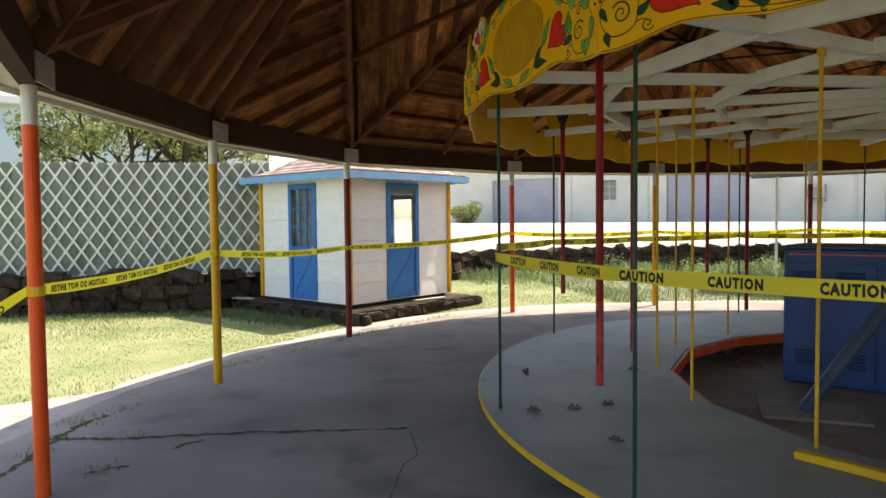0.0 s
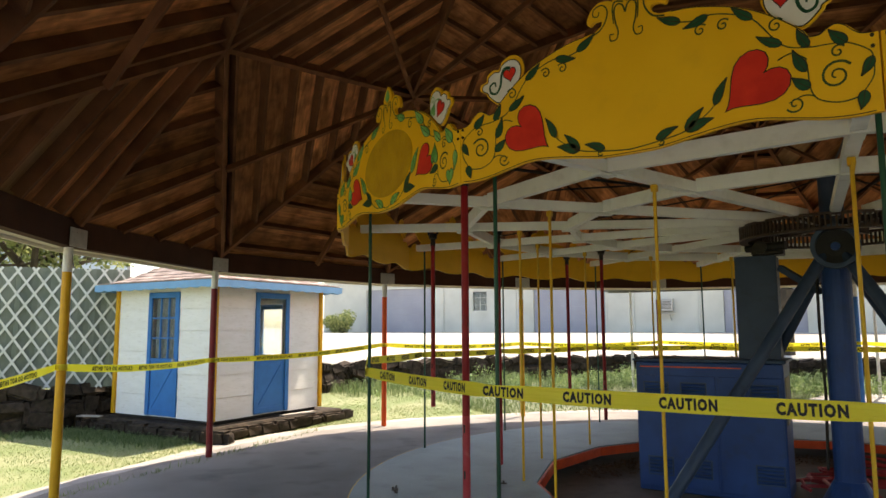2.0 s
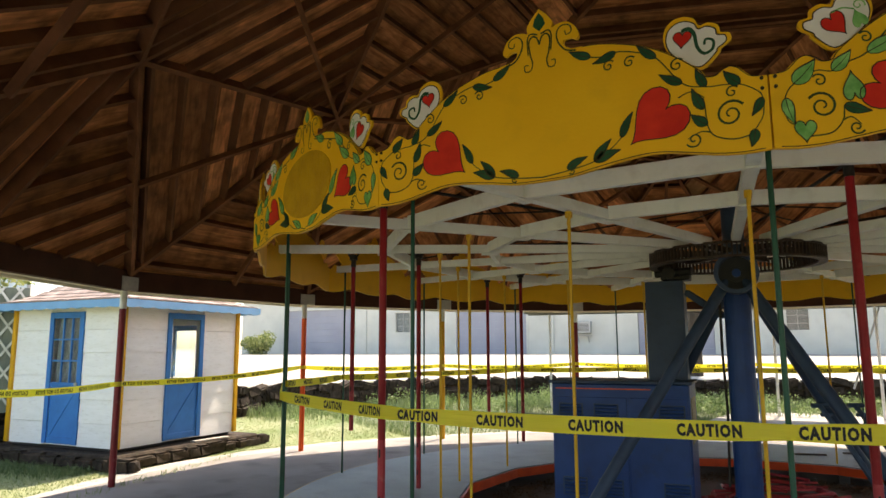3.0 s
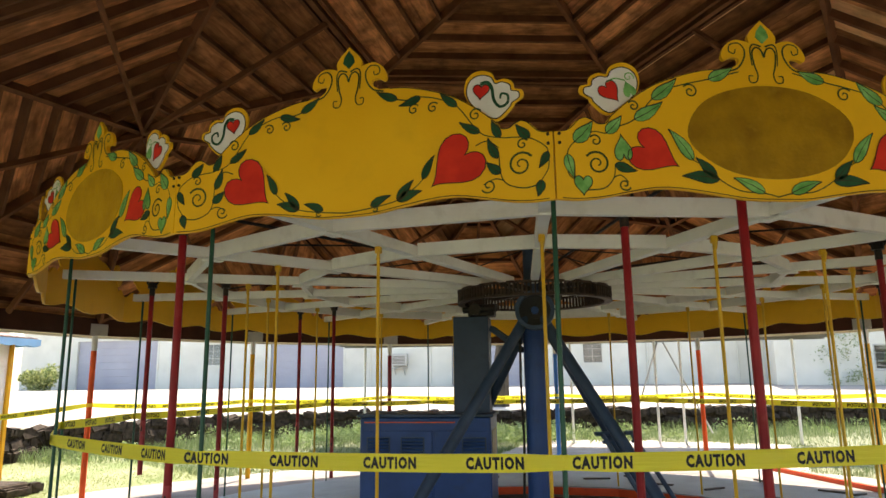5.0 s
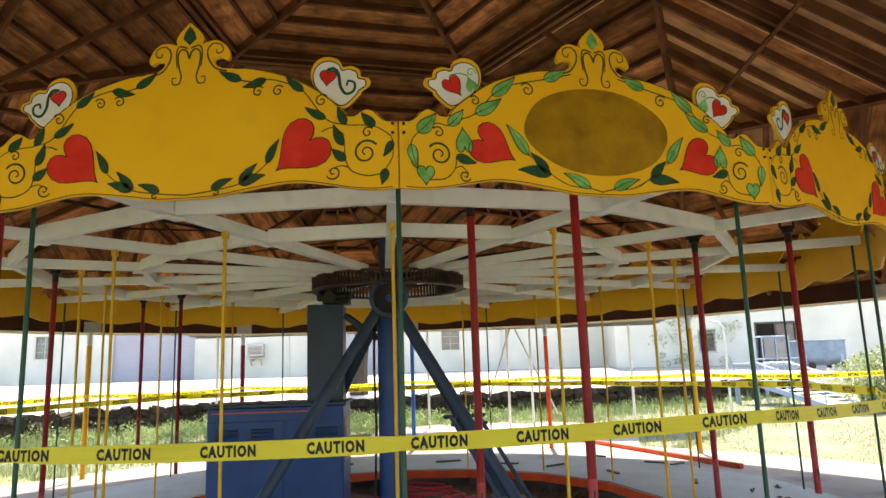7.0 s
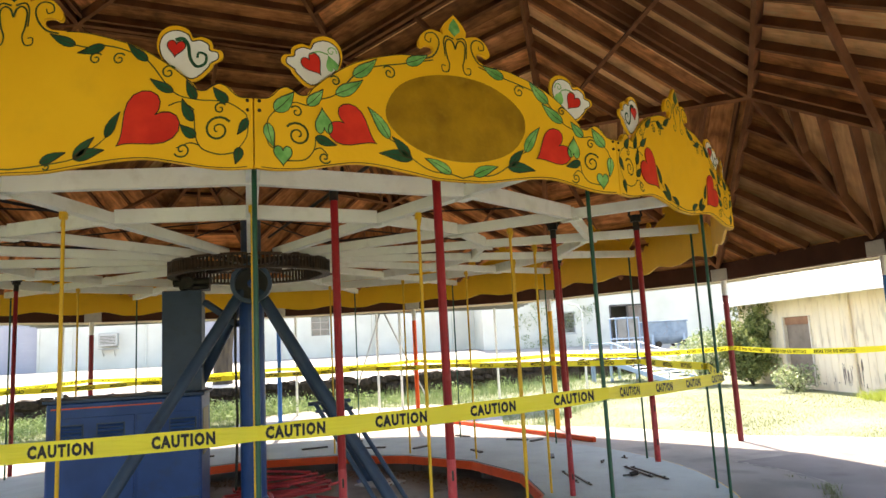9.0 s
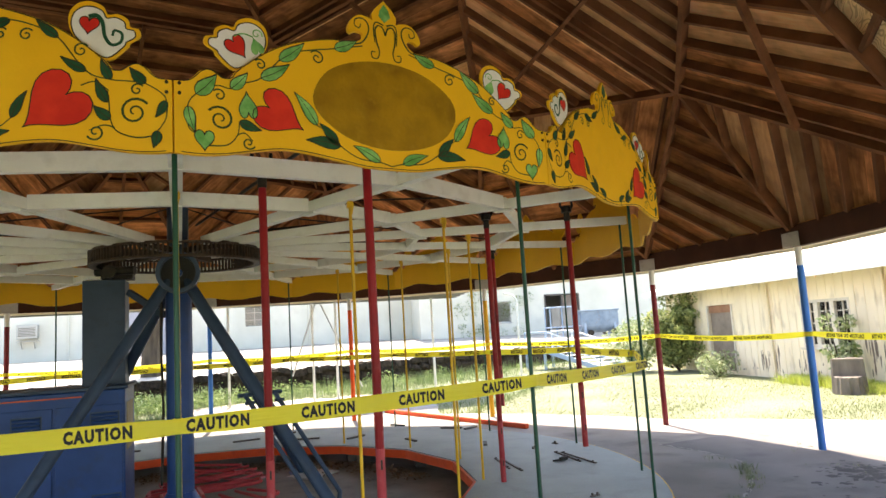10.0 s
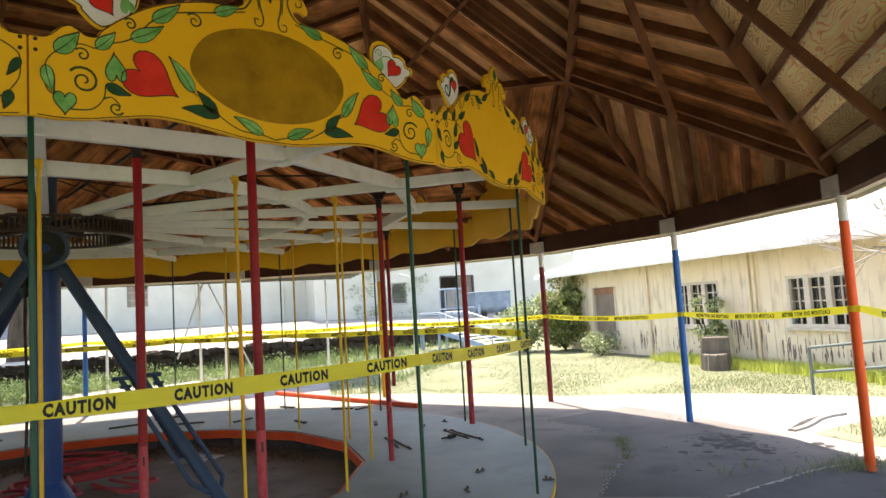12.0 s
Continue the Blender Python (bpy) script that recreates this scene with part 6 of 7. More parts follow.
def weed_clumps():
    verts, faces = [], []
    random.seed(41)
    for i in range(230):
        a = random.gauss(104, 14) if i % 3 else random.uniform(50, 150)
        rw = wall_radius(a)[0]
        p = polar(rw * random.uniform(0.70, 0.965), a)
        h = random.uniform(0.16, 0.46)
        for s in range(4):
            c = Vector((p.x + random.gauss(0, 0.15), p.y + random.gauss(0, 0.15), h * random.uniform(0.4, 1.0)))
            leaf_cloud(verts, faces, c, h * 0.55, 22, 0.032)
    tagged(new("weed_clumps", mesh_of("weed_clumps", verts, faces, WEED_LEAVES)), "lush green weed clumps before the stone wall", "weeds", kind="stuff")


weed_clumps()


def stump():
    t = thing("tree_stump", "grey weathered stump cut like a seat with a back", "stump", at=Matrix.Translation((12.55, 3.35, terrain(12.55, 3.35) - 0.02)) @ Matrix.Rotation(radians(312), 4, "Z"))
    for name, z1, half in (("seat", 0.36, -1), ("back", 0.72, 1)):
        bm = bmesh.new()
        n, low, top = 18, [], []
        for i in range(n + 1):
            a = math.pi * i / n + (0 if half > 0 else math.pi)
            r = 0.28 * (1 + 0.08 * math.sin(i * 2.3) + random.uniform(-0.03, 0.03))
            c, s = math.cos(a), math.sin(a)
            low.append(bm.verts.new((r * 1.12 * c, r * 1.12 * s, 0)))
            top.append(bm.verts.new((r * c, r * s * (0.8 if half > 0 else 1), z1 + random.uniform(-0.02, 0.02))))
        for i in range(n):
            bm.faces.new((low[i], low[i + 1], top[i + 1], top[i]))
        bm.faces.new(top)
        bm.faces.new((low[n], low[0], top[0], top[n]))
        bmesh.ops.recalc_face_normals(bm, faces=bm.faces[:])
        part(name, bm, STUMP_WOOD, t)


stump()


def pipe_rail():
    t = thing("pipe_rail", "grey-green pipe handrail on the sunny lawn", "handrail", at=Matrix.Translation((10.35, -0.45, -0.02)))
    d = Vector((0.35, -1.0, 0)).normalized()
    for s in (0.0, 1.7, 3.4):
        bm = bmesh.new()
        rod(bm, d * s, d * s + Vector((0, 0, 0.74 + 0.10 * s)), 0.024, 10)
        part("upright", bm, RAIL_GREY, t)
    for z in (0.74, 0.36):
        bm = bmesh.new()
        rod(bm, Vector((0, 0, z)), d * 3.4 + Vector((0, 0, z + 0.34)), 0.022, 10)
        part("rail", bm, RAIL_GREY, t)


pipe_rail()

# ---- buildings round the yard ----
def window_unit(parent, m, w, h, cols, rows, frame_mat, label="", lights=1):
    """A recessed window whose outer face is the x-z plane of m, its centre at the origin."""
    win = thing("window", label)
    win.parent = parent
    win.matrix_basis = m
    for i in range(lights):
        lw = w / lights
        cx = -w / 2 + lw * (i + 0.5)
        bm = bmesh.new()
        for x in (cx - lw / 2 + 0.035, cx + lw / 2 - 0.035):
            box(bm, (x, -0.02, 0), (0.07, 0.08, h))
        for z in (-h / 2 + 0.035, h / 2 - 0.035):
            box(bm, (cx, -0.02, z), (lw - 0.14, 0.08, 0.07))
        part("window_frame", bm, frame_mat, win)
        bm = bmesh.new()
        for c in range(1, cols):
            box(bm, (cx - lw / 2 + lw * c / cols, 0.01, 0), (0.022, 0.03, h - 0.14))
        for r in range(1, rows):
            box(bm, (cx, 0.012, -h / 2 + h * r / rows), (lw - 0.14, 0.03, 0.022))
        if cols * rows > 1:
            part("glazing_bar", bm, frame_mat, win)
        else:
            bm.free()
        bm = bmesh.new()
        box(bm, (cx, 0.03, 0), (lw - 0.14, 0.006, h - 0.14))
        part("pane", bm, GLASS, win)
    bm = bmesh.new()
    box(bm, (0, -0.05, -h / 2 - 0.03), (w + 0.10, 0.16, 0.05))
    part("sill", bm, frame_mat, win)
    return win


def wall_with_holes(bm, length, height, thick, holes, z0=0.0):
    """A wall along +x from the origin, outer face at y = 0, with rectangular holes (x0, x1, za, zb)."""
    xs = sorted({0.0, length, *(h[0] for h in holes), *(h[1] for h in holes)})
    zs = sorted({z0, height, *(h[2] for h in holes), *(h[3] for h in holes)})
    for xa, xb in zip(xs, xs[1:]):
        for za, zb in zip(zs, zs[1:]):
            if any(h[0] < (xa + xb) / 2 < h[1] and h[2] < (za + zb) / 2 < h[3] for h in holes):
                continue
            box(bm, ((xa + xb) / 2, thick / 2, (za + zb) / 2), (xb - xa, thick, zb - za))
    bmesh.ops.remove_doubles(bm, verts=bm.verts[:], dist=0.0005)
    return bm


def far_building():
    """Long white garage building across the gravel yard."""
    t = thing("garage_building", "long white building with lavender grey garage doors", "building", at=Matrix.Translation((-35.5, 34.0, 0)))
    z = 1.30
    doors = [(4.2, 10.0, z, 4.55), (17.85, 22.65, z, 4.35), (29.5, 33.7, z, 4.1)]
    wins = [(13.25, 14.45, 2.8, 4.25), (37.3, 38.5, 2.6, 3.9)]
    bm = bmesh.new()
    wall_with_holes(bm, 62.0, 5.6, 0.3, doors + wins, 0.9)
    part("wall", bm, STUCCO, t)
    bm = bmesh.new()
    box(bm, (31, 6.0, 5.65), (63.0, 13.0, 0.25))
    part("roof", bm, ROOF_PALE, t, "flat pale roof")
    bm = bmesh.new()
    box(bm, (31, 12.0, 3.2), (62, 0.3, 4.6))
    part("rear_wall", bm, STUCCO, t)
    bm = bmesh.new()
    box(bm, (0.15, 6.1, 3.2), (0.3, 11.5, 4.6))
    part("rear_wall", bm, STUCCO, t)
    bm = bmesh.new()
    box(bm, (61.85, 6.1, 3.2), (0.3, 11.5, 4.6))
    part("rear_wall", bm, STUCCO, t)
    for x0, x1, za, zb in doors:
        n = 7
        d = thing("garage_door", "closed lavender grey panelled garage door")
        d.parent = t
        for i in range(n):
            h = (zb - za) / n
            bm = bmesh.new()
            box(bm, ((x0 + x1) / 2, 0.14, za + h * (i + 0.5)), (x1 - x0 - 0.04, 0.05, h - 0.004), bevel=0.004)
            part("door_panel", bm, GARAGE, d)
        bm = bmesh.new()
        for x in (x0 - 0.06, x1 + 0.06):
            box(bm, (x, -0.02, (za + zb) / 2), (0.12, 0.05, zb - za))
        box(bm, ((x0 + x1) / 2, -0.02, zb + 0.06), (x1 - x0 + 0.24, 0.05, 0.12))
        part("door_trim", bm, STUCCO, d)
    for x0, x1, za, zb in wins:
        win = window_unit(t, Matrix.Translation(((x0 + x1) / 2, 0.10, (za + zb) / 2)), x1 - x0, zb - za, 2, 3, STUCCO)
        bm = bmesh.new()
        box(bm, (0, 0.16, 0), (x1 - x0 - 0.1, 0.01, zb - za - 0.1))
        part("blind", bm, CURTAIN, win, "grey blind behind the glass")
    bm = bmesh.new()
    box(bm, (26.3, -0.22, 3.0), (0.95, 0.5, 0.72), bevel=0.02)
    ac = part("air_conditioner", bm, PLATE, t, "grey window air conditioner on a bracket")
    for i in range(6):
        bm = bmesh.new()
        box(bm, (26.3, -0.48, 2.78 + i * 0.08), (0.8, 0.02, 0.03))
        part("grille_bar", bm, SCRAP, ac)
    bm = bmesh.new()
    box(bm, (26.3, -0.22, 2.5), (1.0, 0.5, 0.04))
    beam(bm, (26.0, -0.4, 2.5), (26.0, 0.0, 2.1), 0.04, 0.04)
    beam(bm, (26.6, -0.4, 2.5), (26.6, 0.0, 2.1), 0.04, 0.04)
    part("bracket", bm, PLATE, ac)
    for x in (11.0, 16.6, 24.4, 28.2, 35.6, 41.0, 46.0):
        bm = bmesh.new()
        rod(bm, (x, -0.06, 1.3), (x, -0.06, 5.4), 0.045, 8)
        part("downpipe", bm, STUCCO, t)
    # kerb and paved strip in front
    bm = bmesh.new()
    box(bm, (31, -0.8, 1.2), (62, 1.5, 0.22), bevel=0.03)
    part("footing", bm, CONCRETE, t, "low concrete strip along the wall")
    return t


far_building()


def workshop():
    """White workshop at the right end of the yard, with a dark open doorway and vines."""
    t = thing("workshop", "streaked white workshop with a dark open doorway and vines", "building", at=Matrix.Translation((11.6, 31.0, 0)) @ Matrix.Rotation(radians(-6), 4, "Z"))
    bm = bmesh.new()
    wall_with_holes(bm, 17.5, 6.4, 0.3, [(7.8, 10.0, 1.35, 3.55), (4.6, 5.6, 2.0, 3.3)], 0.8)
    part("wall", bm, STUCCO, t)
    bm = bmesh.new()
    box(bm, (8.75, 6.2, 6.5), (18.2, 12.8, 0.25))
    part("roof", bm, ROOF_PALE, t)
    bm = bmesh.new()
    box(bm, (0.15, 6.2, 3.6), (0.3, 11.8, 5.6))
    part("rear_wall", bm, STUCCO, t)
    bm = bmesh.new()
    box(bm, (17.35, 6.2, 3.6), (0.3, 11.8, 5.6))
    part("rear_wall", bm, STUCCO, t)
    bm = bmesh.new()
    box(bm, (8.75, 12.2, 3.6), (17.5, 0.3, 5.6))
    part("rear_wall", bm, STUCCO, t)
    bm = bmesh.new()
    for x in (7.8, 8.9, 10.0):
        box(bm, (x, 0.05, 2.45), (0.10, 0.14, 2.2))
    box(bm, (8.9, 0.05, 3.52), (2.2, 0.14, 0.10))
    part("doorway_frame", bm, SCRAP, t, "dark doorway frame")
    bm = bmesh.new()
    box(bm, (9.45, 0.12, 2.4), (0.95, 0.05, 2.1))
    part("door_leaf", bm, RUST_DOOR, t)
    window_unit(t, Matrix.Translation((5.1, 0.08, 2.65)), 1.0, 1.3, 1, 6, PLATE)
    verts, faces = [], []
    random.seed(44)
    for _ in range(34):
        c = Vector((random.uniform(1.2, 6.6), random.uniform(-0.25, -0.05), 1.4 + 3.6 * random.random() ** 1.4))
        leaf_cloud(verts, faces, c, random.uniform(0.25, 0.55), 60, 0.06)
    ob = new("vines", mesh_of("vines", verts, faces, FOLIAGE_PALE))
    ob.parent = t
    ob["label"] = "sparse green vines up the wall"
    return t


workshop()


def canopy():
    """Low flat canopy on thin white posts behind the carousel."""
    t = thing("canopy", "low flat metal canopy on thin white pipe posts", "canopy")
    z = 2.80
    # the sheet narrows a little towards the carousel
    bm = bmesh.new()
    ring = [(-6.2, 12.85), (7.55, 12.7), (6.75, 9.0), (-5.6, 9.2)]
    low, high = [bm.verts.new((x, y, z + 0.01)) for x, y in ring], [bm.verts.new((x, y, z + 0.07)) for x, y in ring]
    bm.faces.new(low)
    bm.faces.new(high[::-1])
    for i in range(4):
        k = (i + 1) % 4
        bm.faces.new((low[i], low[k], high[k], high[i]))
    bmesh.ops.recalc_face_normals(bm, faces=bm.faces[:])
    part("roof_sheet", bm, SHEET_GREY, t, "thin grey sheet roof")
    for k in range(5):
        y = 9.25 + k * 0.85
        f = (y - 9.0) / 3.7
        bm = bmesh.new()
        beam(bm, (-5.55 - 0.55 * f, y, z - 0.035), (6.70 + 0.78 * f, y, z - 0.035), 0.05, 0.08)
        part("purlin", bm, SHEET_GREY, t)
    for x, y in ((-5.4, 12.5), (-2.6, 12.5), (0.63, 12.5), (2.95, 12.5), (3.62, 12.45), (6.55, 12.4)):
        bm = bmesh.new()
        rod(bm, (x, y, terrain(x, y) - 0.05), (x, y, z - 0.06), 0.036, 10)
        part("post", bm, POST_WHITE, t)
    for a, b in (((2.35, 12.5, 0.7), (3.05, 12.5, 2.72)), ((3.2, 12.5, 2.72), (4.35, 12.55, 0.25))):
        bm = bmesh.new()
        rod(bm, a, b, 0.024, 8)
        part("brace", bm, PLATE, t)
    # a bent pipe left standing beyond the sheet
    bm = bmesh.new()
    x, y = 9.35, 12.3
    curve_rod(bm, [(x, y, terrain(x, y) - 0.05), (x, y, 2.55), (x - 0.12, y, 2.72), (x - 0.40, y, 2.78)], 0.034, 10)
    part("bent_post", bm, POST_WHITE, t, "white pipe post bent over at its top")
    return t


canopy()

HOUSE_P, HOUSE_Q = Vector((15.35, 12.9, 0)), Vector((12.15, -3.9, 0))


def tan_house():
    d = (HOUSE_Q - HOUSE_P)
    run = d.length
    ang = math.atan2(d.y, d.x)
    t = thing("tan_house", "long tan board house with peeling paint and pale roof", "house", at=Matrix.Translation(HOUSE_P) @ Matrix.Rotation(ang, 4, "Z"))
    # along +x runs the wall; its outer side looks to -y after mirroring, so build outwards to -y
    door = (2.78, 4.22, 0.05, 2.0)
    w1 = (7.27, 8.97, 0.80, 1.93)
    w2 = (11.10, 12.70, 0.84, 1.91)
    bm = bmesh.new()
    wall_with_holes(bm, run, 2.62, 0.2, [door, w1, w2], -0.1)
    part("wall", bm, HOUSE_TAN, t)
    x = 0.15
    while x < run:
        cut = [h for h in (door, w1, w2) if h[0] - 0.03 < x < h[1] + 0.03]
        spans = [(-0.05, 2.55)]
        for h in cut:
            spans = [(a, b) for s0, s1 in spans for a, b in ((s0, h[2] - 0.05), (h[3] + 0.05, s1)) if b - a > 0.1]
        for a, b in spans:
            bm = bmesh.new()
            box(bm, (x, -0.005, (a + b) / 2), (0.03, 0.009, b - a))
            part("batten", bm, HOUSE_TAN, t)
        x += 0.30
    bm = bmesh.new()
    box(bm, ((door[0] + door[1]) / 2, 0.10, (door[2] + door[3]) / 2 - 0.1), (door[1] - door[0] - 0.12, 0.05, door[3] - door[2] - 0.2))
    dl = part("door", bm, RUST_DOOR, t, "brown-grey weathered plank door")
    bm = bmesh.new()
    box(bm, ((door[0] + door[1]) / 2, 0.06, door[3] - 0.12), (door[1] - door[0] - 0.10, 0.06, 0.22))
    part("transom", bm, surface("rusty_transom", (0.33, 0.17, 0.10), (0.25, 0.12, 0.07), 5, 0.7), dl)
    for xx in (door[0] + 0.03, door[1] - 0.03):
        bm = bmesh.new()
        box(bm, (xx, 0.02, (door[2] + door[3]) / 2), (0.07, 0.10, door[3] - door[2]))
        part("door_jamb", bm, TRIM_TAN, dl)
    for w in (w1, w2):
        window_unit(t, Matrix.Translation(((w[0] + w[1]) / 2, 0.05, (w[2] + w[3]) / 2)), w[1] - w[0], w[3] - w[2], 2, 4, TRIM_TAN, "triple window with small panes and faded frames", 3)
    # dark wall painting in the unlit room behind the panes
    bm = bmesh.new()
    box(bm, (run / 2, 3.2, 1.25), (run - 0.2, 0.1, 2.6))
    part("room_shade_wall", bm, SHADE_DARK, t)
    # roof: one long pale slope with rafter ends under the eaves
    eave, ridge = Vector((0, -0.65, 2.52)), Vector((0, 4.2, 3.95))
    bm = bmesh.new()
    a, b = [bm.verts.new((x, eave.y, eave.z)) for x in (-0.35, run + 0.9)], [bm.verts.new((x, ridge.y, ridge.z)) for x in (-0.35, run + 0.9)]
    c = [bm.verts.new((x, 9.0, 2.5)) for x in (-0.35, run + 0.9)]
    bm.faces.new((a[0], a[1], b[1], b[0]))
    bm.faces.new((b[0], b[1], c[1], c[0]))
    got = bmesh.ops.extrude_face_region(bm, geom=bm.faces[:])
    for v in got["geom"]:
        if isinstance(v, bmesh.types.BMVert):
            v.co.z += 0.07
    bmesh.ops.recalc_face_normals(bm, faces=bm.faces[:])
    part("roof", bm, ROOF_PALE, t, "pale sun-bleached sheet roof")
    bm = bmesh.new()
    box(bm, (run / 2 + 0.275, -0.66, 2.52), (run + 1.25, 0.03, 0.13))
    part("eaves_board", bm, ROOF_PALE, t)
    x = 0.3
    while x < run:
        bm = bmesh.new()
        beam(bm, (x, -0.62, 2.47), (x, 0.05, 2.66), 0.04, 0.09)
        part("rafter_end", bm, HOUSE_TAN, t)
        x += 0.6
    bm = bmesh.new()
    box(bm, (0.1, 4.2, 1.3), (0.2, 8.4, 2.6))
    part("rear_wall", bm, HOUSE_TAN, t)
    bm = bmesh.new()
    box(bm, (run - 0.1, 4.2, 1.3), (0.2, 8.4, 2.6))
    part("rear_wall", bm, HOUSE_TAN, t)
    bm = bmesh.new()
    box(bm, (run / 2, 8.4, 1.3), (run, 0.2, 2.6))
    part("rear_wall", bm, HOUSE_TAN, t)
    for xx in (6.02, 10.05, 10.22):
        bm = bmesh.new()
        rod(bm, (xx, -0.05, 0.0), (xx, -0.05, 2.5), 0.035, 8)
        part("downpipe", bm, HOUSE_TAN, t)
    random.seed(57)
    # paint flaked off in upright slivers near the foot of the wall
    for s0, s1, z0, z1, count in ((5.4, 6.3, 0.08, 0.85, 26), (6.95, 7.3, 0.15, 0.75, 8), (9.3, 10.5, 0.15, 1.05, 38), (10.8, 13.2, 0.08, 0.72, 46), (13.3, 15.5, 0.1, 0.6, 18), (7.5, 9.0, 0.1, 0.5, 12), (4.4, 5.2, 0.1, 0.35, 8)):
        for _ in range(count):
            c, foot = random.uniform(s0, s1), z0 + (z1 - z0) * random.random() ** 1.6 * 0.6
            tall, wide, n = random.uniform(0.2, 0.75) * (z1 - z0), random.uniform(0.010, 0.035), 14
            pts = []
            for i in range(n):
                a = 2 * math.pi * i / n
                k = random.uniform(0.4, 1.0)
                pts.append((c + wide * k * math.cos(a), foot + tall * (0.5 + 0.5 * k * math.sin(a))))
            bm = bmesh.new()
            plate(bm, pts, -0.004 - random.uniform(0, 0.002), -0.001)
            part("bare_patch", bm, RUST_DOOR, t, "bare weathered wood where paint peeled")
    verts, faces = [], []
    random.seed(52)
    for _ in range(34):
        leaf_cloud(verts, faces, Vector((random.uniform(0.2, 2.4), -0.2, random.uniform(0.6, 2.5))), 0.32, 95, 0.055)
    ob = new("vines", mesh_of("vines", verts, faces, FOLIAGE))
    ob.parent = t
    ob["label"] = "green creeper on the house corner"
    return t


tan_house()


def pale_block():
    t = thing("pale_building", "pale blue-white building behind the trees", "building", at=Matrix.Translation((-28.0, 3.6, 0)) @ Matrix.Rotation(radians(74), 4, "Z"))
    bm = bmesh.new()
    box(bm, (-4, 4, 3.4), (22, 8, 5.4))
    part("wall", bm, PALE_BLUE, t)
    bm = bmesh.new()
    box(bm, (-4, 4, 6.22), (22.8, 8.8, 0.25))
    part("roof", bm, ROOF_PALE, t)


pale_block()


def yard_steps():
    t = thing("yard_steps", "pale blue steel steps with white treads and pipe rails", "steps", at=Matrix.Translation((13.95, 14.6, 0)) @ Matrix.Rotation(radians(-70), 4, "Z"))
    for i in range(7):
        bm = bmesh.new()
        box(bm, (-0.36 * i, 0.0, 0.10 + 0.105 * i), (0.30, 1.5, 0.035), bevel=0.006)
        part("tread", bm, POST_WHITE, t, "white painted tread")
    for y in (-0.78, 0.78):
        bm = bmesh.new()
        beam(bm, (0.25, y, 0.03), (-2.45, y, 0.72), 0.05, 0.17)
        part("stringer", bm, STEP_BLUE, t)
        bm = bmesh.new()
        curve_rod(bm, [(0.2, y, 0.0), (0.2, y, 0.72), (-2.4, y, 1.45), (-3.5, y, 1.45)], 0.024, 8)
        curve_rod(bm, [(0.2, y, 0.36), (-2.4, y, 1.08), (-3.5, y, 1.08)], 0.018, 8)
        for x, za, zb in ((-1.1, 0.4, 1.07), (-2.4, 0.7, 1.45), (-3.5, 0.0, 1.45)):
            rod(bm, (x, y, za), (x, y, zb), 0.024, 8)
        part("handrail", bm, STEP_WHITE if y > 0 else STEP_BLUE, t, "thin pipe handrail")
    bm = bmesh.new()
    box(bm, (-3.0, 0, 0.76), (1.1, 1.6, 0.06), bevel=0.008)
    part("landing", bm, STEP_BLUE, t)
    for x, y in ((-2.55, -0.7), (-2.55, 0.7), (-3.45, -0.7), (-3.45, 0.7)):
        bm = bmesh.new()
        box(bm, (x, y, 0.36), (0.08, 0.08, 0.76))
        part("leg", bm, STEP_BLUE, t)


STEP_BLUE = surface("pale_blue_step_paint", (0.31, 0.40, 0.52), (0.24, 0.33, 0.45), 4, 0.5, 0.15, grime=0.4, grime_col=(0.42, 0.43, 0.45))
STEP_WHITE = surface("white_rail_paint", (0.72, 0.74, 0.76), (0.62, 0.65, 0.68), 4, 0.5, 0.1, grime=0.2)
yard_steps()


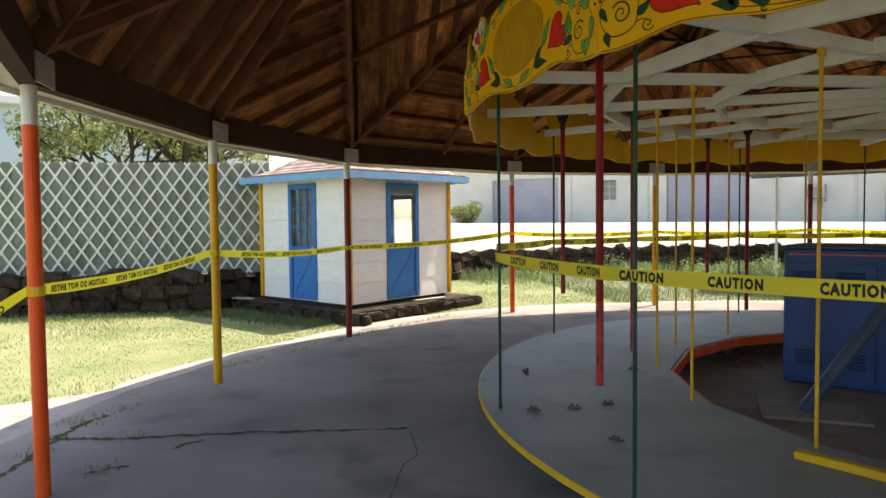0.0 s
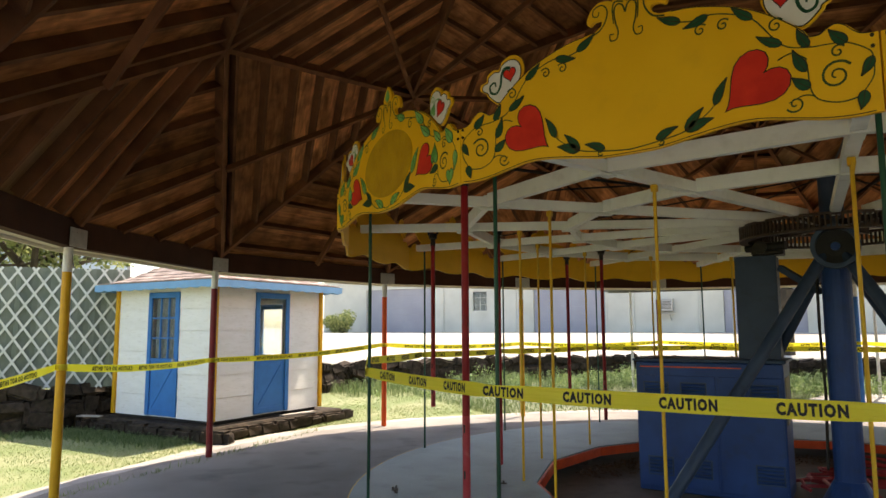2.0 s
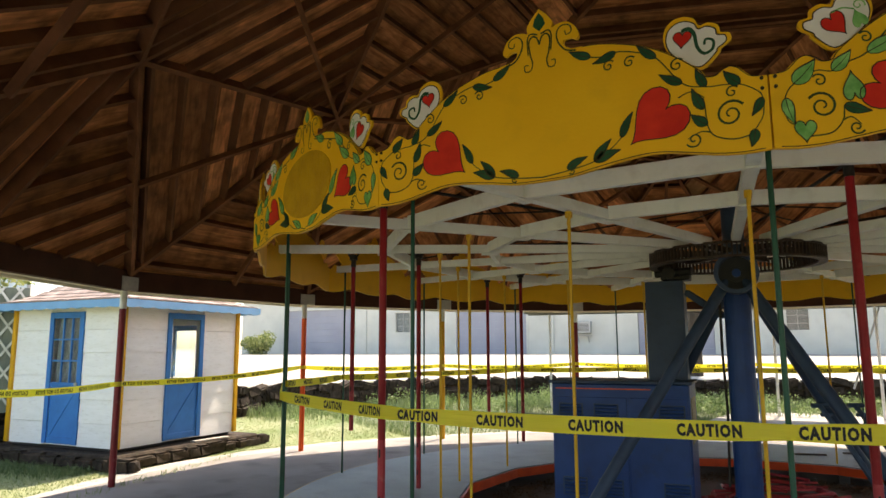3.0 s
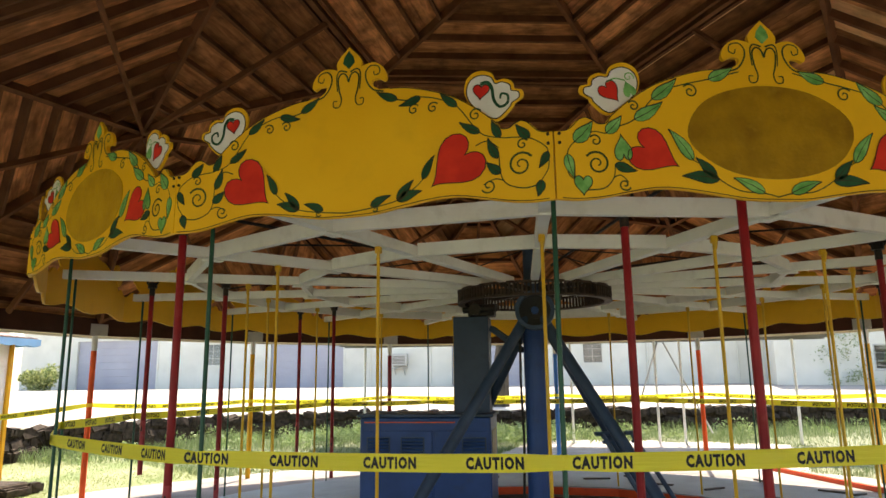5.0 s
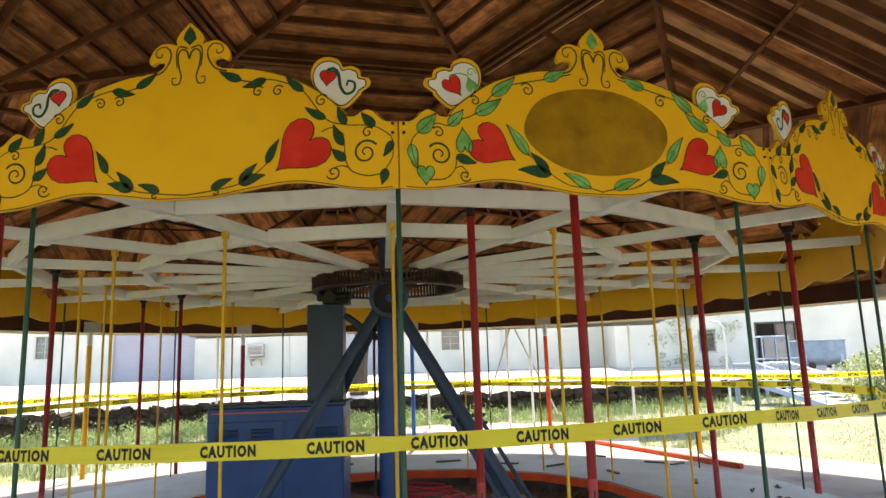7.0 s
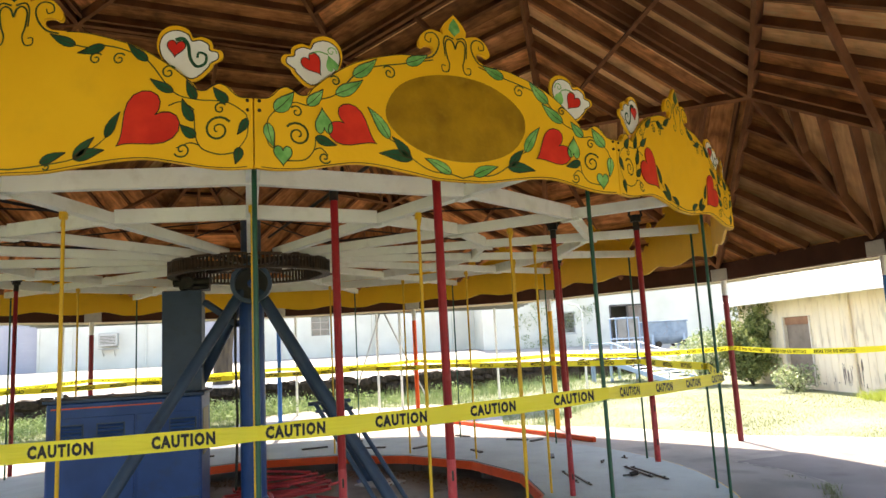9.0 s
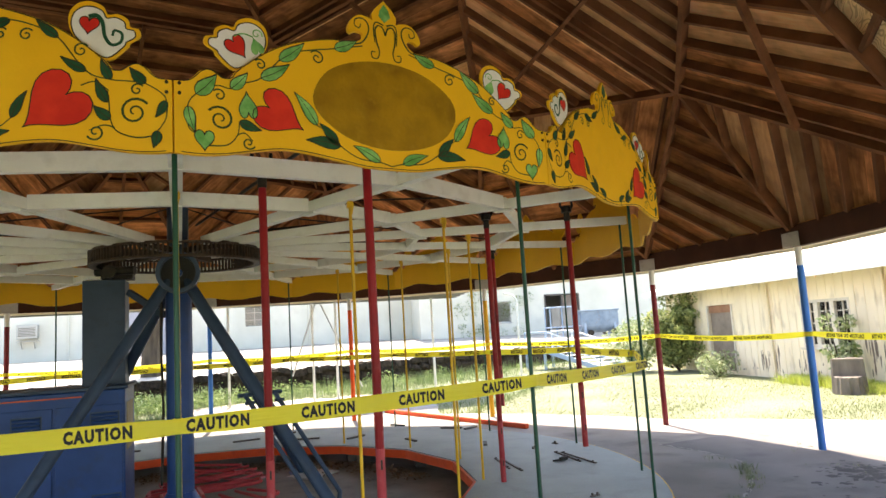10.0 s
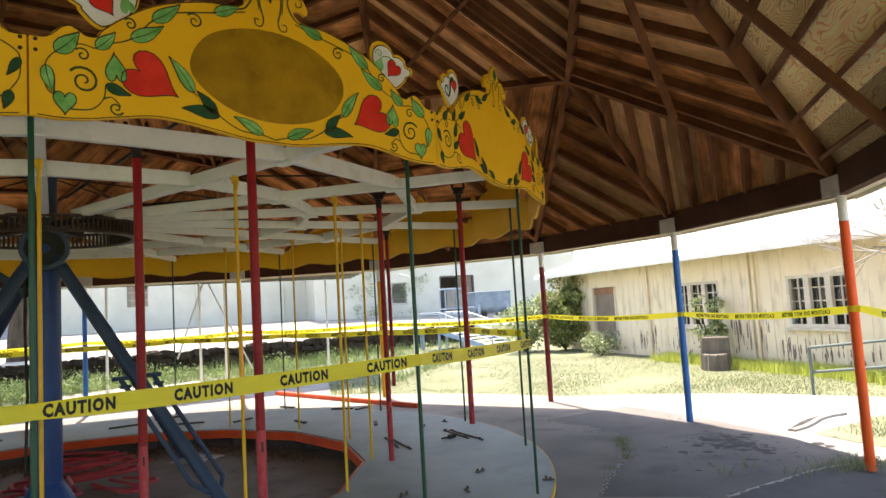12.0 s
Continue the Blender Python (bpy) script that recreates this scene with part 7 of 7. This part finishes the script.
def tank_trailer():
    t = thing("tank_trailer", "faded blue steel tank trailer with a rusty flank", "trailer", at=Matrix.Translation((19.95, 25.4, 1.0)) @ Matrix.Rotation(radians(-8), 4, "Z"))
    # round-bottomed trough with a rolled rim
    bm = bmesh.new()
    pts = [(0.55, 1.33)] + [(0.55 * math.cos(a * math.pi / 12), 0.66 - 0.52 * math.sin(a * math.pi / 12)) for a in range(13)] + [(-0.55, 1.33)]
    plate(bm, pts, -1.05, 1.05)
    bmesh.ops.rotate(bm, verts=bm.verts[:], matrix=Matrix.Rotation(radians(90), 3, "Z"))
    part("tank", bm, STEEL_BLUE, t)
    bm = bmesh.new()
    for y in (-0.56, 0.56):
        rod(bm, (-1.1, y, 1.34), (1.1, y, 1.34), 0.04, 8)
    for x in (-1.08, 1.08):
        rod(bm, (x, -0.56, 1.34), (x, 0.56, 1.34), 0.04, 8)
    part("rim", bm, STEEL_BLUE, t)
    for x in (-0.85, 0.85):
        bm = bmesh.new()
        for y in (-0.5, 0.5):
            box(bm, (x, y, 0.34), (0.12, 0.10, 0.70))
        box(bm, (x, 0, 0.10), (0.10, 1.1, 0.10))
        part("cradle", bm, STEP_BLUE, t, "pale blue steel cradle")
    for x in (-0.6, 0.75):
        for y in (-0.62, 0.62):
            bm = bmesh.new()
            rod(bm, (x, y - 0.06, 0.16), (x, y + 0.06, 0.16), 0.16, 16)
            part("wheel", bm, BLACK_IRON, t)
    for x in (-2.75, -2.1, -1.5):
        bm = bmesh.new()
        for y in (-0.45, 0.45):
            rod(bm, (x, y, 0.0), (x, y, 1.62), 0.035, 8)
        for z in (0.55, 1.62):
            rod(bm, (x, -0.45, z), (x, 0.45, z), 0.035, 8)
        part("rack_frame", bm, STEP_BLUE, t, "pale blue pipe frame")
    for x in (-2.42, -1.8):
        bm = bmesh.new()
        box(bm, (x, -0.45, 1.08), (0.50, 0.03, 0.98), bevel=0.008)
        part("rack_panel", bm, SHEET_GREY, t, "dull grey sheet panel")
    bm = bmesh.new()
    for y in (-0.45, 0.45):
        rod(bm, (-2.75, y, 1.62), (-1.5, y, 1.62), 0.035, 8)
        rod(bm, (-2.75, y, 0.55), (-1.1, y, 0.55), 0.035, 8)
    part("rack_rail", bm, STEP_BLUE, t)


tank_trailer()

# ---- loose things on the floor ----
def floor_bar(name, label, p, q, w, h, material, z=0.0):
    p, q = Vector((*p, z + h / 2)), Vector((*q, z + h / 2))
    bm = bmesh.new()
    beam(bm, p, q, w, h)
    bmesh.ops.bevel(bm, geom=bm.edges[:], offset=min(w, h) * 0.12, segments=1, affect="EDGES")
    return tagged(part(name, bm, material), label, "timber")


floor_bar("red_timber", "long red painted timber lying on the pavement", (3.88, 7.6), (5.30, 3.3), 0.09, 0.08, RIM_RED)
floor_bar("yellow_timber", "yellow painted timber lying on the platform edge", (-1.06, -3.08), (-0.35, -3.20), 0.07, 0.05, RIM_YELLOW, DECK_Z)

random.seed(8)
for x, y, turn, ln in ((3.7, 2.54, 140, 0.34), (3.93, 2.33, 30, 0.26), (2.87, 1.84, 100, 0.3), (0.75, 3.5, 10, 0.4), (1.6, 3.0, 160, 0.36), (2.26, 2.65, 35, 0.34), (3.09, 3.44, 120, 0.3), (1.35, 3.85, 15, 0.36), (-0.9, 3.6, 170, 0.34), (3.6, 0.9, 70, 0.26)):
    d = polar(ln / 2, turn, 0)
    c = Vector((x, y, 0))
    floor_bar("iron_bar", "short dark iron bar lying on the platform", (c - d).xy, (c + d).xy, 0.05, 0.022, SCRAP, DECK_Z)


def shackle(x, y, turn, z):
    t = thing("pole_shackle", "dark iron foot shackle lying on the platform", "hardware", "shackles on the platform", at=Matrix.Translation((x, y, z)) @ Matrix.Rotation(radians(turn), 4, "Z"))
    bm = bmesh.new()
    box(bm, (0, 0, 0.006), (0.10, 0.032, 0.010), bevel=0.003)
    part("base", bm, SCRAP, t)
    bm = bmesh.new()
    rod(bm, (0.02, -0.012, 0.010), (0.02, -0.012, 0.032), 0.010, 8)
    part("lug", bm, SCRAP, t)
    bm = bmesh.new()
    rod(bm, (-0.02, 0.010, 0.010), (-0.02, 0.010, 0.028), 0.010, 8)
    part("lug", bm, SCRAP, t)


for x, y, turn in ((-3.59, -2.2, 110), (-3.52, -2.28, 130), (-2.81, -3.23, 10), (-2.61, -2.98, 30), (-2.47, -2.72, 60), (-2.84, -1.51, 20), (-2.02, -3.47, 0), (3.96, 0.22, 60), (4.32, 0.36, 100), (3.39, -2.16, 20), (3.0, -2.63, 75), (2.55, -2.43, 30), (3.68, -2.77, 140)):
    shackle(x, y, turn, DECK_Z)


def scrap_links(p, q, joint):
    """Two flat iron straps lying side by side from p to q, one pair with its pivot joint."""
    p, q = Vector((*p, DECK_Z)), Vector((*q, DECK_Z))
    d = (q - p).normalized()
    side = Vector((-d.y, d.x, 0))
    t = thing("scrap_bracket", "loose dark iron straps with a pivot joint on the platform" if joint else "pair of loose dark iron straps on the platform", "scrap", "straps on the platform", at=Matrix.Translation(p))
    for off, s0, s1, w in ((0.0, 0.0, 1.0, 0.026), (0.085, 0.22, 1.08, 0.024)):
        bm = bmesh.new()
        a, b = d * (q - p).length * s0 + side * off, d * (q - p).length * s1 + side * (off * 0.6)
        beam(bm, a + Vector((0, 0, 0.008)), b + Vector((0, 0, 0.008)), w, 0.012)
        bmesh.ops.bevel(bm, geom=bm.edges[:], offset=0.002, segments=1, affect="EDGES")
        strap = part("strap", bm, SCRAP, t)
        for c in (a + (b - a) * 0.08, a + (b - a) * 0.92):
            bm = bmesh.new()
            rod(bm, c + Vector((0, 0, 0.012)), c + Vector((0, 0, 0.024)), 0.010, 6)
            part("bolt", bm, BLACK_IRON, strap)
    if joint:
        bm = bmesh.new()
        c = d * (q - p).length * 0.45 + side * 0.19
        rod(bm, c + Vector((-0.045, 0, 0.020)), c + Vector((0.045, 0.02, 0.020)), 0.020, 10)
        part("joint", bm, BLACK_IRON, t)
        bm = bmesh.new()
        rod(bm, c + Vector((0, 0.01, 0.012)), c + side * 0.13 + Vector((0, 0, 0.012)), 0.010, 8)
        part("pin", bm, BLACK_IRON, t)


scrap_links((4.10, -0.98), (4.10, -0.22), True)
scrap_links((3.30, -0.88), (3.37, -0.16), False)

# heap of red tubes in the pit
heap = thing("tube_heap", "heap of faded red bent tubes on the pit floor", "scrap tubes", at=Matrix.Translation((0.25, 1.2, 0.01)))
random.seed(17)
for i in range(20):
    turn = Matrix.Rotation(random.uniform(0, 6.28), 4, "Z") @ Matrix.Rotation(random.gauss(0, 0.06), 4, "X")
    c = Vector((random.uniform(-0.6, 0.45), random.uniform(-0.85, 0.95), 0.045 + 0.011 * i * random.random()))
    w, ln = random.uniform(0.10, 0.20), random.uniform(0.25, 0.48)
    hoop = [(-ln, -w, 0), (ln * 0.7, -w, 0.01), (ln, -w * 0.6, 0.02), (ln, w * 0.6, 0.02), (ln * 0.7, w, 0.01), (-ln, w * 0.8, 0)]
    bm = bmesh.new()
    curve_rod(bm, [c + turn @ Vector(p) for p in (hoop if i % 3 else hoop[:4])], 0.017, 7)
    part("tube", bm, TUBE_RED, heap)

# litter blown against the inner kerb
verts, faces = [], []
random.seed(23)
for _ in range(2600):
    a = random.uniform(10, 175)
    p = polar(2.78 - abs(random.gauss(0, 0.22)), a, 0.012 + random.uniform(0, 0.05))
    u = Vector((random.gauss(0, 1), random.gauss(0, 1), random.gauss(0, 0.4))).normalized() * random.uniform(0.015, 0.035)
    v = Vector((-u.y, u.x, random.uniform(-0.01, 0.01))) * 0.6
    n = len(verts)
    verts += [p - u, p + v, p + u, p - v]
    faces += [(n, n + 1, n + 2, n + 3)]
tagged(new("leaf_litter", mesh_of("leaf_litter", verts, faces, LITTER)), "dry brown leaf litter inside the platform ring", "litter", kind="stuff")

# pad under the left leg and cracks in the asphalt
bm = bmesh.new()
box(bm, (-1.42, -1.1, 0.02), (0.8, 0.6, 0.03), rz=20, bevel=0.01)
tagged(part("concrete_pad", bm, ASPHALT), "thin concrete pad on the pit floor", "pad")
bm = bmesh.new()
box(bm, (1.49, 1.55, 0.018), (0.50, 0.44, 0.016), rz=38, bevel=0.004)
tagged(part("foot_plate", bm, PLATE), "pale steel foot plate under the column leg", "plate")
MOSSY = "mossy joint across the asphalt"
crack("mossy_joint", [(-5.83, -5.62), (-5.62, -5.42), (-5.24, -5.06), (-4.82, -4.58), (-4.34, -4.11), (-3.79, -3.58)], 0.085, MOSS, MOSSY)
crack("mossy_joint", [(-5.16, -6.04), (-5.47, -5.74), (-5.85, -5.37), (-6.1, -4.96)], 0.10, MOSS, MOSSY)
crack("mossy_joint", [(-4.78, -5.02), (-4.83, -4.90), (-4.80, -4.78)], 0.05, MOSS, MOSSY)
crack("mossy_joint", [(-4.77, -5.66), (-4.75, -5.52), (-4.69, -5.39)], 0.06, MOSS, MOSSY)
DARK_CRACK = "dark open crack in the asphalt"
crack("asphalt_crack", [(-3.71, -3.61), (-3.50, -3.80), (-3.32, -3.96), (-3.25, -4.15), (-3.12, -4.35), (-2.92, -4.62), (-2.80, -4.85)], 0.022, SCRAP, DARK_CRACK)
RIGHT = [(4.24, -2.69), (4.42, -2.55), (4.62, -2.34), (4.95, -2.12), (5.29, -1.83), (5.55, -1.55), (5.87, -1.22), (6.02, -0.95), (6.13, -0.68), (6.17, -0.02), (6.05, 0.72)]
# added overlay: asphalt past the crack darkened by colour to level exposure
bm = bmesh.new()
outer = [polar(7.7, a).xy for a in range(6, -25, -3)]
bm.faces.new([bm.verts.new((p[0], p[1], 0.0016)) for p in RIGHT + outer + [(7.06, -3.41), (6.57, -3.28), (5.94, -3.28), (5.45, -3.30), (5.05, -3.35)]])
bmesh.ops.recalc_face_normals(bm, faces=bm.faces[:])
tagged(part("dimmed_asphalt_area", bm, ASPHALT_DIMMED), "grey asphalt beyond a crack, darkened in colour to level the exposure", "asphalt patch", kind="structure")
crack("crack_edge", [(x + 0.02, y + 0.02) for x, y in RIGHT], 0.06, CONCRETE, "pale broken edge of the asphalt crack")
crack("asphalt_crack", RIGHT, 0.034, SCRAP, DARK_CRACK).location.z = 0.003
SECOND = [(5.05, -3.35), (5.45, -3.30), (5.94, -3.28), (6.3, -3.25), (6.57, -3.28), (7.06, -3.41)]
crack("crack_edge", SECOND, 0.07, CONCRETE, "pale broken edge of the asphalt crack")
crack("asphalt_crack", [(x, y + 0.02) for x, y in SECOND], 0.02, MOSS, DARK_CRACK).location.z = 0.003
bm = bmesh.new()
bm.faces.new([bm.verts.new((x, y, 0.0025)) for x, y in SECOND + [(7.4, -3.6), (7.1, -4.6), (5.9, -5.2), (4.6, -4.4)]])
tagged(part("asphalt_patch", bm, ASPHALT_DARK), "darker newer asphalt patch beside a post", "asphalt patch", kind="structure")


def blotches(name, label, x, y, sx, sy, count):
    """Small dark oil blotches scattered on the asphalt."""
    bm = bmesh.new()
    for b in range(count):
        cx, cy, r = random.gauss(x, sx), random.gauss(y, sy), random.uniform(0.008, 0.03) * (2.6 if random.random() < 0.15 else 1.0)
        bm.faces.new([bm.verts.new((cx + r * random.uniform(0.6, 1.3) * math.cos(i * 0.785), cy + r * random.uniform(0.6, 1.3) * math.sin(i * 0.785), 0.003 + b * 0.00002)) for i in range(8)])
    tagged(part(name, bm, OIL_AND_GAP), label, "stain", kind="stuff")


blotches("oil_stain", "dark oil blotches on the asphalt", 6.80, -1.78, 0.16, 0.17, 150)
blotches("oil_stain", "dark oil blotches on the asphalt", 6.62, -2.22, 0.12, 0.14, 80)
blotches("oil_stain", "faint dark oil spots on the asphalt", 6.3, -2.3, 0.5, 0.6, 60)
# flat dark wedge: painted shade where the kerb has broken away from the path
bm = bmesh.new()
rim = [(7.70, -1.97, 0.03), (7.95, -1.90, 0.10), (8.25, -1.79, 0.13), (8.55, -1.69, 0.10), (8.82, -1.66, 0.08), (9.08, -1.72, 0.03)]
sides = [[bm.verts.new((x - w * 0.4, y + side * w / 2 + random.uniform(-0.012, 0.012), z)) for x, y, w in rim] for side, z in ((-1, 0.004), (1, 0.004))]
for i in range(len(rim) - 1):
    bm.faces.new((sides[0][i], sides[0][i + 1], sides[1][i + 1], sides[1][i]))
tagged(part("gap_shade", bm, OIL_AND_GAP), "flat dark strip painting the shade in a gap along a broken kerb", "gap", kind="structure")
bm = bmesh.new()
for (x0, y0, w0), (x1, y1, w1) in zip(rim, rim[1:]):
    beam(bm, (x0, y0 - w0 / 2 - 0.03, 0.0), (x1, y1 - w1 / 2 - 0.03, 0.0), 0.06, 0.05)
tagged(part("kerb", bm, CONCRETE), "broken pale concrete kerb beside the gap", "kerb", kind="structure")
